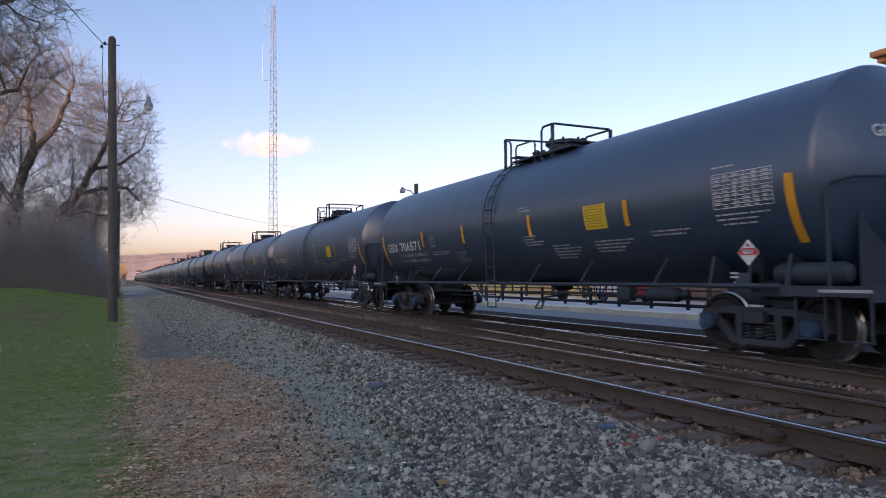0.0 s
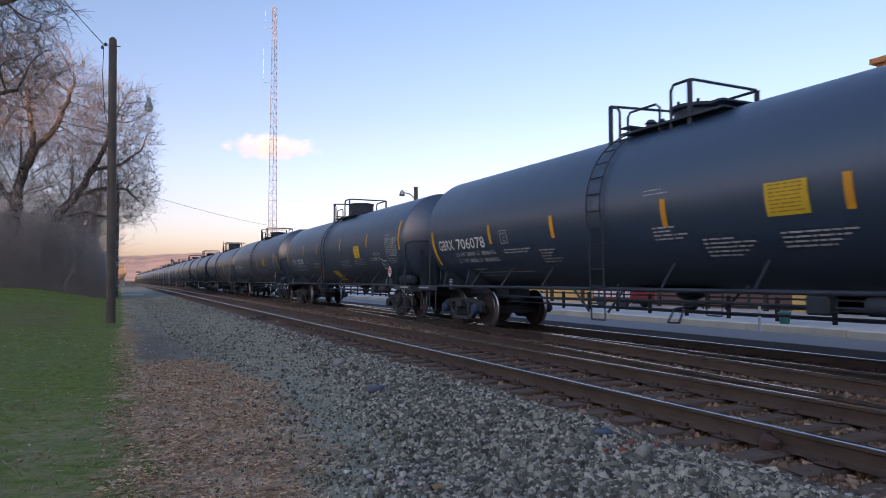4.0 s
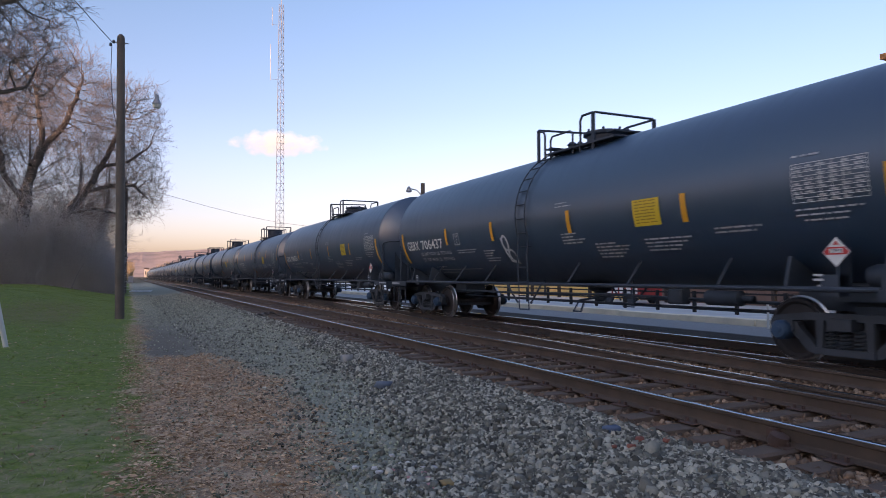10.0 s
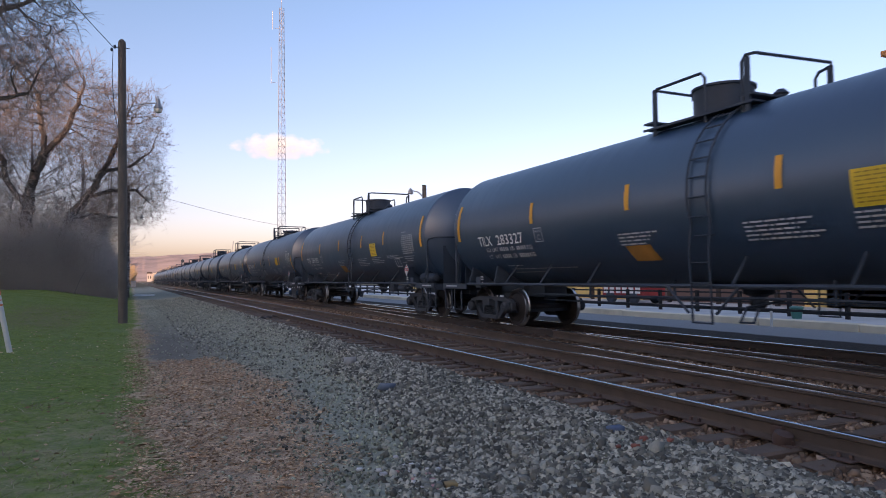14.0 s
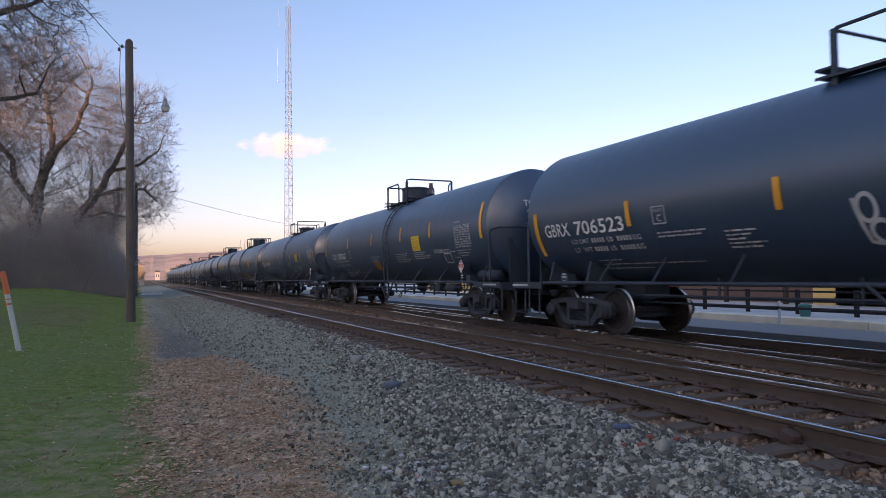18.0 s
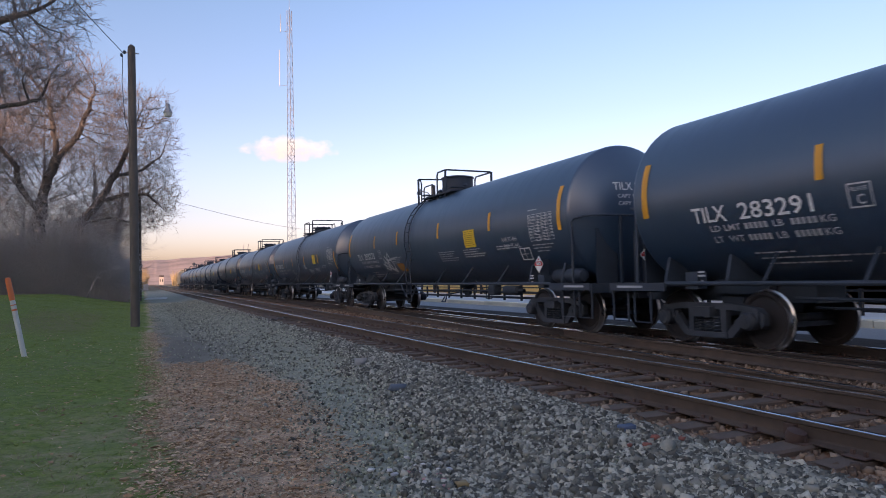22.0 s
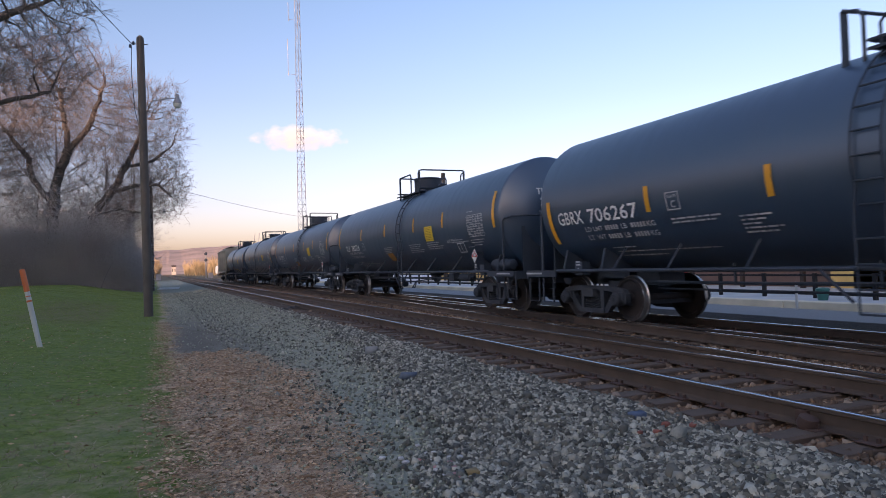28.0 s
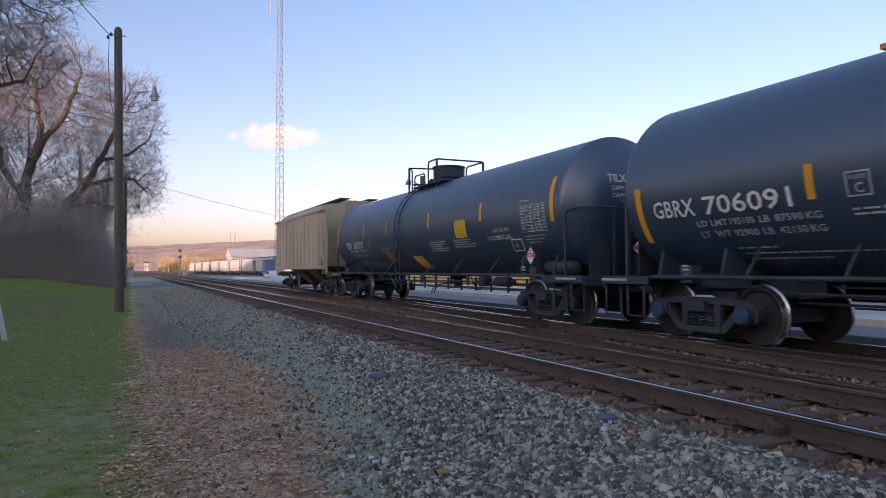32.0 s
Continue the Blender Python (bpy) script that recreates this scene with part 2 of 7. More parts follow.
def big_mesh(name, verts, faces, mat, smooth=False):
    """A mesh straight from numpy arrays; faces all have the same number of corners."""
    me = bpy.data.meshes.new(name)
    nv, nf, k = len(verts), len(faces), faces.shape[1]
    me.vertices.add(nv)
    me.vertices.foreach_set("co", np.asarray(verts, dtype=np.float32).ravel())
    me.loops.add(nf * k)
    me.loops.foreach_set("vertex_index", np.asarray(faces, dtype=np.int32).ravel())
    me.polygons.add(nf)
    me.polygons.foreach_set("loop_start", np.arange(nf, dtype=np.int32) * k)
    me.polygons.foreach_set("loop_total", np.full(nf, k, dtype=np.int32))
    me.update(calc_edges=True)
    me.validate()
    if smooth:
        me.polygons.foreach_set("use_smooth", [True] * nf)
    me.materials.append(mat)
    return me


def glyphs(chars):
    """Outlines of the built-in font's characters at size 1: corners, faces, advance."""
    def shape(body):
        cu = bpy.data.curves.new("writing", "FONT")
        cu.body, cu.size, cu.resolution_u, cu.offset = body, 1.0, 2, 0.012
        ob = bpy.data.objects.new("writing", cu)
        scene.collection.objects.link(ob)
        bpy.context.view_layer.update()
        me = bpy.data.meshes.new_from_object(ob.evaluated_get(bpy.context.evaluated_depsgraph_get()))
        vs, fs = [(p.co.x, p.co.y) for p in me.vertices], [tuple(q.vertices) for q in me.polygons]
        bpy.data.objects.remove(ob)
        bpy.data.curves.remove(cu)
        bpy.data.meshes.remove(me)
        return vs, fs
    reach = lambda vs: max(u for u, _ in vs)
    bare = reach(shape("HH")[0])
    return {c: (*shape(c), reach(shape("H" + c + "H")[0]) - bare) for c in chars}


GLYPHS = glyphs("GBRXTILCAPYEDMWKS0123456789-")


# ---- ground ----
R1, R2, T1, T2 = 4.975, 6.48, 8.882, 10.387     # rail centre lines
XC = (T1 + T2) / 2                              # middle of the train's track


def smooth01(a, b, x):
    s = np.clip((x - a) / (b - a), 0, 1)
    return s * s * (3 - 2 * s)


def ground_z(x, y):
    x, y = np.asarray(x, float), np.asarray(y, float)
    near = 1 - smooth01(90, 220, y)
    z = -0.35 + (0.62 + 0.36 * smooth01(20, 50, y)) * smooth01(0.4, -7.5, x) * near
    z = z + 0.17 * smooth01(2.3, 3.9, x) - 0.05 * smooth01(4.15, 4.6, x) + 0.04 * smooth01(7.2, 7.6, x) - 0.04 * smooth01(8.0, 8.4, x)
    z = z - 0.03 * smooth01(11.4, 12.2, x)
    z = z + 0.03 * np.sin(x * 1.7 + 0.8 * np.sin(y * 0.9)) * np.cos(y * 0.63) * smooth01(2.2, 0.5, x) * near
    return z


# where the leaf litter ends and the ballast begins: (distance along the tracks, distance across)
LITTER_EDGE = [(0, 1.1), (4.8, 1.3), (6, 1.5), (8, 1.8), (11, 2.1), (13.4, 1.7), (14.6, 0.4), (50, 0.35)]
BALLAST_EDGE = [(0, 1.4), (4.5, 1.95), (7.2, 2.6), (10, 3.0), (14, 3.55), (20, 4.05), (50, 4.3)]


def edge_at(points, y):
    return np.interp(y, [a for a, _ in points], [b for _, b in points])


def build_ground(nt, b):
    tc = coords(nt)
    sep = nt.nodes.new("ShaderNodeSeparateXYZ")
    nt.links.new(tc, sep.inputs[0])
    x, y = sep.outputs[0], sep.outputs[1]
    wob = noise_tex(nt, 0.9, 5, 0.65, tc)
    wob2 = noise_tex(nt, 4.0, 5, 0.7, tc)
    fine = noise_tex(nt, 38.0, 6, 0.7, tc)
    mid = noise_tex(nt, 9.0, 5, 0.65, tc)
    edge = calc(nt, "ADD", calc(nt, "MULTIPLY", calc(nt, "SUBTRACT", wob, 0.5), 1.3), calc(nt, "MULTIPLY", calc(nt, "SUBTRACT", wob2, 0.5), 0.9))
    xe = calc(nt, "ADD", x, edge)

    def band(v, a, c):
        n = nt.nodes.new("ShaderNodeMapRange")
        n.inputs[1].default_value, n.inputs[2].default_value = a, c
        nt.links.new(v, n.inputs[0])
        return n.outputs[0]

    grass = ramp(nt, mid, [(0.25, (0.066, 0.104, 0.022)), (0.5, (0.126, 0.180, 0.034)), (0.8, (0.245, 0.276, 0.062))])
    grass = mix(nt, calc(nt, "MULTIPLY", ramp(nt, wob, [(0.45, 0.0), (0.7, 1.0)]), 0.6), grass, (0.150, 0.190, 0.080))
    grass = mix(nt, calc(nt, "MULTIPLY", ramp(nt, wob2, [(0.55, 0.0), (0.70, 1.0)]), 0.7), grass, (0.270, 0.215, 0.125))
    straw = ramp(nt, fine, [(0.25, (0.200, 0.150, 0.090)), (0.6, (0.420, 0.330, 0.205)), (0.85, (0.600, 0.490, 0.330))])
    worn = calc(nt, "MULTIPLY", calc(nt, "MULTIPLY", band(y, 4.2, 5.4), band(y, 10.5, 8.0)), calc(nt, "MULTIPLY", band(xe, -2.2, -0.7), ramp(nt, wob2, [(0.40, 0.0), (0.58, 1.0)])))
    grass = mix(nt, calc(nt, "MULTIPLY", worn, 0.45), grass, straw)
    litter = ramp(nt, fine, [(0.2, (0.234, 0.158, 0.108)), (0.5, (0.619, 0.404, 0.265)), (0.85, (0.893, 0.848, 0.567))])
    litter = mix(nt, calc(nt, "MULTIPLY", ramp(nt, wob2, [(0.42, 1.0), (0.6, 0.0)]), 0.55), litter, (0.168, 0.136, 0.104))
    dirt = ramp(nt, mid, [(0.25, (0.190, 0.189, 0.144)), (0.6, (0.315, 0.313, 0.241)), (0.9, (0.464, 0.458, 0.347))])
    dirt = mix(nt, calc(nt, "MULTIPLY", ramp(nt, fine, [(0.5, 0.0), (0.75, 1.0)]), 0.6), dirt, (0.441, 0.422, 0.329))
    soil = ramp(nt, fine, [(0.3, (0.075, 0.065, 0.054)), (0.7, (0.210, 0.178, 0.145))])
    # dark ground under the ballast: shade between stones is put into its colour
    stone = ramp(nt, fine, [(0.3, (0.041, 0.041, 0.030)), (0.55, (0.118, 0.118, 0.084)), (0.8, (0.272, 0.271, 0.188))])
    bed = ramp(nt, fine, [(0.3, (0.111, 0.060, 0.037)), (0.55, (0.238, 0.130, 0.080)), (0.85, (0.402, 0.260, 0.172))])
    shaded_bed = ramp(nt, fine, [(0.3, (0.014, 0.013, 0.012)), (0.8, (0.055, 0.050, 0.045))])
    road = ramp(nt, fine, [(0.3, (0.230, 0.234, 0.234)), (0.8, (0.360, 0.360, 0.352))])
    pale = ramp(nt, fine, [(0.3, (0.20, 0.19, 0.17)), (0.7, (0.48, 0.46, 0.42))])
    far = ramp(nt, wob, [(0.3, (0.10, 0.08, 0.05)), (0.7, (0.16, 0.14, 0.09))])

    def ypath(points):
        """A distance across the tracks that changes along them."""
        n = nt.nodes.new("ShaderNodeFloatCurve")
        cv = n.mapping.curves[0]
        n.mapping.use_clip = False
        while len(cv.points) < len(points):
            cv.points.new(0.5, 0.5)
        for p, (u, v) in zip(cv.points, points):
            p.location, p.handle_type = (u / 50.0, v / 10.0), "VECTOR"
        n.mapping.update()
        nt.links.new(calc(nt, "MINIMUM", calc(nt, "MAXIMUM", calc(nt, "DIVIDE", calc(nt, "ADD", y, calc(nt, "MULTIPLY", edge, 2.2)), 50.0), 0.0), 1.0), n.inputs["Value"])
        return calc(nt, "MULTIPLY", n.outputs[0], 10.0)

    c = mix(nt, band(xe, 0.0, 0.4), grass, litter)
    c = mix(nt, band(calc(nt, "SUBTRACT", xe, ypath(LITTER_EDGE)), -0.15, 0.3), c, dirt)
    # damp dark soil where the leaves give out
    spot = calc(nt, "MULTIPLY", band(calc(nt, "ADD", y, calc(nt, "MULTIPLY", edge, 5.0)), 12.0, 15.5), band(calc(nt, "ADD", y, calc(nt, "MULTIPLY", edge, 9.0)), 33.0, 18.0))
    spot = calc(nt, "MULTIPLY", spot, calc(nt, "MULTIPLY", band(xe, 0.2, 0.5), band(xe, 2.7, 1.0)))
    c = mix(nt, calc(nt, "MULTIPLY", spot, 0.9), c, soil)
    c = mix(nt, band(calc(nt, "SUBTRACT", xe, ypath(BALLAST_EDGE)), -0.1, 0.55), c, stone)
    c = mix(nt, band(calc(nt, "ADD", x, calc(nt, "MULTIPLY", edge, 0.25)), 4.22, 4.45), c, bed)
    # train's shade painted over the dark ballast, out to the road
    c = mix(nt, calc(nt, "MULTIPLY", band(calc(nt, "ADD", x, calc(nt, "MULTIPLY", edge, 0.4)), 8.9, 9.4), 0.95), c, shaded_bed)
    c = mix(nt, band(calc(nt, "ADD", x, calc(nt, "MULTIPLY", edge, 0.25)), 13.95, 14.2), c, road)
    c = mix(nt, band(calc(nt, "ADD", x, calc(nt, "MULTIPLY", edge, 0.12)), 16.2, 16.45), c, pale)
    c = mix(nt, band(x, 34.0, 36.0), c, far)
    c = mix(nt, band(calc(nt, "ADD", y, calc(nt, "MULTIPLY", edge, 20.0)), 140.0, 190.0), c, far)
    # brown fallen leaves under the trees, out on the lawn
    heap = calc(nt, "MULTIPLY", calc(nt, "MULTIPLY", band(calc(nt, "ADD", y, calc(nt, "MULTIPLY", edge, 4.0)), 21.0, 25.0), band(calc(nt, "ADD", y, calc(nt, "MULTIPLY", edge, 4.0)), 40.0, 34.0)), calc(nt, "MULTIPLY", band(xe, -4.6, -3.8), band(xe, -1.4, -2.0)))
    c = mix(nt, calc(nt, "MULTIPLY", calc(nt, "MULTIPLY", heap, ramp(nt, mid, [(0.35, 0.2), (0.6, 1.0)])), 0.6), c, (0.190, 0.120, 0.070))
    nt.links.new(c, b.inputs["Base Color"])
    b.inputs["Roughness"].default_value = 0.95
    b.inputs["Specular IOR Level"].default_value = 0.2
    bump(nt, b, calc(nt, "ADD", fine, mid), 0.6, 0.02)


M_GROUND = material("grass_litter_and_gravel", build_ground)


def spaced(*runs):
    out = []
    for a, c, s in runs:
        out += list(np.arange(a, c, s))
    return np.array(out)


def make_ground():
    xs = np.concatenate([-np.geomspace(3000, 25, 26), spaced((-24, -8, 1.0), (-8, 5.4, 0.12), (5.4, 12.6, 0.3), (12.6, 36, 2.0)), np.geomspace(36, 3000, 26)])
    ys = np.concatenate([-np.geomspace(1500, 20, 18), spaced((-19, 1, 1.0), (1, 16, 0.12), (16, 40, 0.5), (40, 120, 2.0)), np.geomspace(120, 4500, 40)])
    gx, gy = np.meshgrid(xs, ys)
    gz = ground_z(gx, gy)
    fuzz = np.random.rand(*gx.shape) - 0.5
    gz = gz + fuzz * 0.018 * ((gx > -8) & (gx < 4.4) & (gy < 40))
    v = np.stack([gx, gy, gz], -1).reshape(-1, 3)
    n, m = gx.shape
    i = np.arange(n * m).reshape(n, m)
    f = np.stack([i[:-1, :-1], i[:-1, 1:], i[1:, 1:], i[1:, :-1]], -1).reshape(-1, 4)
    return tagged(new("ground", big_mesh("ground", v, f, M_GROUND, True)), "lawn, brown leaf litter, dark gravel and trackbed in evening shade", "ground", kind="structure")


make_ground()

# ---- tracks ----
RAIL_OUT = [(-0.075, -0.175), (0.075, -0.175), (0.075, -0.163), (0.022, -0.148), (0.010, -0.135), (0.010, -0.045), (0.036, -0.034), (0.036, -0.006)]
RAIL_OUT = RAIL_OUT + [(-u, v) for u, v in reversed(RAIL_OUT[2:])]


def rail_pair(parent, path_, label="", head=None):
    """One rail along a path of (x, y) points: rusty section and its worn running surface."""
    g, top = Geo(), Geo()
    for (xa, ya), (xb, yb) in zip(path_, path_[1:]):
        g.prism(RAIL_OUT, 0.0, 1.0, lambda u, v, w: (xa + (xb - xa) * w + u, ya + (yb - ya) * w, v))
        top.add([(xa - 0.031, ya, 0.0), (xa - 0.02, ya, 0.004), (xa + 0.02, ya, 0.004), (xa + 0.031, ya, 0.0), (xb - 0.031, yb, 0.0), (xb - 0.02, yb, 0.004), (xb + 0.02, yb, 0.004), (xb + 0.031, yb, 0.0),
                 (xa - 0.031, ya, -0.006), (xa + 0.031, ya, -0.006), (xb - 0.031, yb, -0.006), (xb + 0.031, yb, -0.006)],
                [(0, 1, 5, 4), (1, 2, 6, 5), (2, 3, 7, 6), (8, 0, 4, 10), (3, 9, 11, 7)])
    r = part("rail", g, M_RAILSHADED if head is M_RAILSHINE else M_RAIL, parent, label, 0)
    part("running_surface", top, head or M_RAILTOP, r, "worn shiny rail head", 0)
    return r


FAR = 900.0
track_near = root("track_near", "empty near track of rusty rails on weathered wooden ties", "railway track", kind="structure")
track_far = root("track_far", "far track that carries the passing train", "railway track", kind="structure")
crossover = root("crossover_track", "crossover rails joining the two tracks", "railway track", kind="structure")
for px, tr in ((R1, track_near), (R2, track_near), (T1, track_far), (T2, track_far)):
    rail_pair(tr, [(px, -60), (px, FAR)], "", M_RAILSHINE if tr is track_far else M_RAILTOP)
rail_pair(crossover, [(6.56, 1.3), (8.80, 31.0)])
rail_pair(crossover, [(7.72, -1.5), (8.80, 13.0)])
rail_pair(crossover, [(8.98, 15.0), (10.30, 33.0)])


# ---- utility pole and mast ----
def utility_pole(x, y, top, lean, arm_low, arm_high, out):
    """lean: how far its top stands to the side; the lamp's arm rises from arm_low to arm_high and reaches out from the pole."""
    z0 = float(ground_z(x, y))
    ob = root("utility_pole", "weathered wooden utility pole with a small dusk lamp on a bracket", "utility pole", "poles along the track")
    ob.location = (x, y, z0)
    h = top - z0
    at = lambda z: lean * (z - z0) / h
    trunk = Geo().tube([(0, 0, -0.3), (lean * 0.45, 0, h * 0.5), (lean, 0, h - 0.12), (lean, 0, h)], 0.165, 16, True, 0.122)
    part("pole", trunk, M_POLE, ob)
    part("pole_cap", Geo().lathe([(0.12, h), (0.06, h + 0.07), (0.0, h + 0.09)], 12, Matrix.Translation((lean, 0, 0))), M_POLE, ob)
    a0, a1 = arm_low - z0, arm_high - z0
    part("lamp_arm", Geo().tube([(at(arm_low) + 0.1, 0, a0), (at(arm_low) + out * 0.35, 0, a0 + (a1 - a0) * 0.62), (at(arm_low) + out * 0.7, 0, a0 + (a1 - a0) * 0.93), (at(arm_low) + out, 0, a1)], 0.016, 6), M_GALV, ob, "thin curved lamp arm")
    here = Matrix.Translation((at(arm_low) + out, 0, a1))
    lamp = part("lamp_head", Geo().lathe([(0.03, 0.18), (0.07, 0.16), (0.075, 0.02), (0.10, -0.03), (0.165, -0.16), (0.17, -0.2), (0.15, -0.2)], 18, here), M_GALV, ob, "bell-shaped lamp head, off")
    part("globe", Geo().lathe([(0.15, -0.19), (0.15, -0.27), (0.11, -0.34), (0.0, -0.36)], 16, here), M_POSTWHITE, lamp, "frosted glass globe")
    for k in range(2):
        part("insulator", Geo().lathe([(0.02, 0), (0.05, 0.02), (0.05, 0.10), (0.03, 0.13)], 10, Matrix.Translation((lean - 0.24 - 0.1 * k, 0, h - 0.30 - 0.12 * k))), M_BLACK, ob)
    part("insulator_bracket", Geo().tube([(lean + 0.26, 0, h - 0.24), (lean - 0.28, 0, h - 0.25)], 0.02, 6), M_GALV, ob)
    part("drop_cable", Geo().tube([(lean - 0.3, 0, h - 0.4), (lean - 0.32, 0, h - 1.4), (lean - 0.22, 0, h - 2.8), (lean * 0.7 - 0.12, 0, h - 3.4)], 0.012, 5), M_BLACK, ob)
    return ob


M_POSTWHITE = plain("weathered_white_plastic", (0.62, 0.62, 0.58), 0.5, 0.0, 6, 0.15, 0.1)
utility_pole(-0.27, 27.6, 10.21, -0.12, 7.58, 7.98, 1.24)


M_MAST = plain("weathered_mast_paint", (0.12, 0.16, 0.21), 0.6, 0.1, 0.3, 0.3, 0.0)
M_MASTRED = plain("faded_red_mast_paint", (0.15, 0.155, 0.18), 0.6, 0.1, 0.3, 0.3, 0.0)


def radio_mast(x, y, base, top):
    """A three-legged lattice that tapers, in painted bands."""
    ob = root("radio_mast", "tall slender tapering steel lattice radio mast in faded bands", "radio mast")
    ob.location = (x, y, base)
    h = top - base
    n = 42
    reach = lambda z: 1.02 - 0.52 * z / h
    corner = lambda k, z: (reach(z) * math.cos(2 * math.pi * k / 3 + 0.35), reach(z) * math.sin(2 * math.pi * k / 3 + 0.35), z)
    bands = 7
    for b in range(bands):
        za, zb = h * b / bands, h * (b + 1) / bands
        mat = M_MAST if b % 2 else M_MASTRED
        sec = part("section", Geo().tube([corner(0, za), corner(0, zb)], 0.055, 6), mat, ob)
        for k in (1, 2):
            part("leg", Geo().tube([corner(k, za), corner(k, zb)], 0.055, 6), mat, sec)
        m = n // bands
        for k in range(3):
            g = Geo()
            for i in range(m):
                z0, z1 = za + (zb - za) * i / m, za + (zb - za) * (i + 1) / m
                p, q = (k, k + 1) if i % 2 else (k + 1, k)
                g.tube([corner(p, z0), corner(q, z1)], 0.028, 4, False)
                g.tube([corner(k, z0), corner(k + 1, z0)], 0.024, 4, False)
            part("lattice", g, mat, sec)
    for z0, z1, dx in ((h - 4.6, h - 1.0, -1.75), (h - 15.3, h - 8.2, -2.0)):
        part("whip_antenna", Geo().tube([(dx, 0, z0), (dx, 0, z1)], 0.05, 6), M_GALV, ob)
        part("antenna_bracket", Geo().tube([(-0.4, 0, z0 + 0.3), (dx, 0, z0 + 0.3)], 0.035, 5), M_GALV, ob)
    part("lightning_rod", Geo().tube([(0, 0, h), (0, 0, h + 2.2)], 0.04, 5), M_GALV, ob)
    return ob


radio_mast(26.2, 130.0, -0.4, 54.2)


# ---- tank cars ----
TR, TZ, TL, TH = 1.54, 2.57, 8.02, 0.64      # tank radius, axis height, half length of its cylinder, depth of a head
SHAPE = {"G": (1.555, 2.60, 8.02), "T": (1.52, 2.54, 8.22), "K": (1.52, 2.545, 8.02)}


def use_shape(kind):
    """The two builds of tank differ a little in size."""
    global TR, TZ, TL
    TR, TZ, TL = SHAPE[kind]



def side_point(y, z, lift=0.012):
    """A point on the tank's side that faces the viewer, at height z."""
    s = max(-0.999, min(0.999, (z - TZ) / TR))
    a = math.asin(s)
    return (-(TR + lift) * math.cos(a), y, TZ + (TR + lift) * math.sin(a))


def arc_point(y, v, lift=0.012):
    """v: metres along the curved side, from the tank's mid-height."""
    a = v / TR
    return (-(TR + lift) * math.cos(a), y, TZ + (TR + lift) * math.sin(a))


def side_patch(y0, y1, z0, z1, lift=0.01, n=8, lean=0.0):
    g = Geo()
    for i in range(n + 1):
        z = z0 + (z1 - z0) * i / n
        sh = lean * (z - z0)
        g.v += [side_point(y0 + sh, z, lift), side_point(y1 + sh, z, lift)]
    g.f += [(2 * i, 2 * i + 1, 2 * i + 3, 2 * i + 2) for i in range(n)]
    return g


def bars_geo(rows, lift=0.012):
    """Plain bars in place of writing that cannot be read: (y_far, y_near, z, height)."""
    g = Geo()
    for ya, yb, z, hgt in rows:
        k = len(g.v)
        g.v += [side_point(ya, z, lift), side_point(yb, z, lift), side_point(yb, z + hgt, lift), side_point(ya, z + hgt, lift)]
        g.f += [(k, k + 1, k + 2, k + 3)]
    return g


def worded(rows, seed=3):
    """Breaks long bars into word-like pieces."""
    rng = random.Random(seed)
    out = []
    for ya, yb, z, hgt in rows:
        y, way = ya, (1 if yb > ya else -1)
        while (yb - y) * way > 0.03:
            w = min(rng.choice((0.05, 0.08, 0.11, 0.15, 0.19)) * (1 + hgt * 6), abs(yb - y))
            out.append((y, y + way * w, z, hgt))
            y += way * (w + 0.022 + hgt * 0.3)
    return out


def lines(car, rows, mat, lift=0.012, words=True):
    if words:
        rows = worded(rows)
    part("stencil_block", bars_geo(rows, lift), mat, car, "rows of small unreadable stencils")["kind"] = "stuff"


def lines_flat(car, x, rows):
    g = Geo()
    for ya, yb, z, hgt in rows:
        g.add([(x, ya, z), (x, yb, z), (x, yb, z + hgt), (x, ya, z + hgt)], [(0, 1, 2, 3)])
    part("stencil_block", g, M_GREYTXT, car, "small unreadable stencils")["kind"] = "stuff"


def diamond(car, m):
    """A red and white hazard diamond on a holder; the sign faces -y before m turns it."""
    a = 0.19
    put = lambda u, v, w: m @ Vector((u, w, v))
    d = part("hazard_placard", Geo().prism([(0, -a), (a, 0), (0, a), (-a, 0)], 0.0, -0.01, put), M_WHITE, car, "red and white diamond hazard placard")
    part("red_field", Geo().prism([(-a * 0.6, a * 0.34), (a * 0.6, a * 0.34), (a * 0.92, a * 0.02), (a * 0.76, -a * 0.18), (-a * 0.76, -a * 0.18), (-a * 0.92, a * 0.02)], -0.010, -0.014, put), M_RED, d)
    part("red_field", Geo().prism([(-a * 0.22, a * 0.48), (a * 0.22, a * 0.48), (0, a * 0.78)], -0.010, -0.014, put), M_RED, d)
    part("number_panel", Geo().prism([(-a * 0.46, -a * 0.08), (a * 0.46, -a * 0.08), (a * 0.46, a * 0.22), (-a * 0.46, a * 0.22)], -0.0145, -0.016, put), M_WHITE, d)
    part("number_lettering", text_mesh("1993", 0.065, M_BLACK, lambda u, v: put(u - a * 0.38, v - a * 0.05, -0.0175), a * 0.76), None, d)


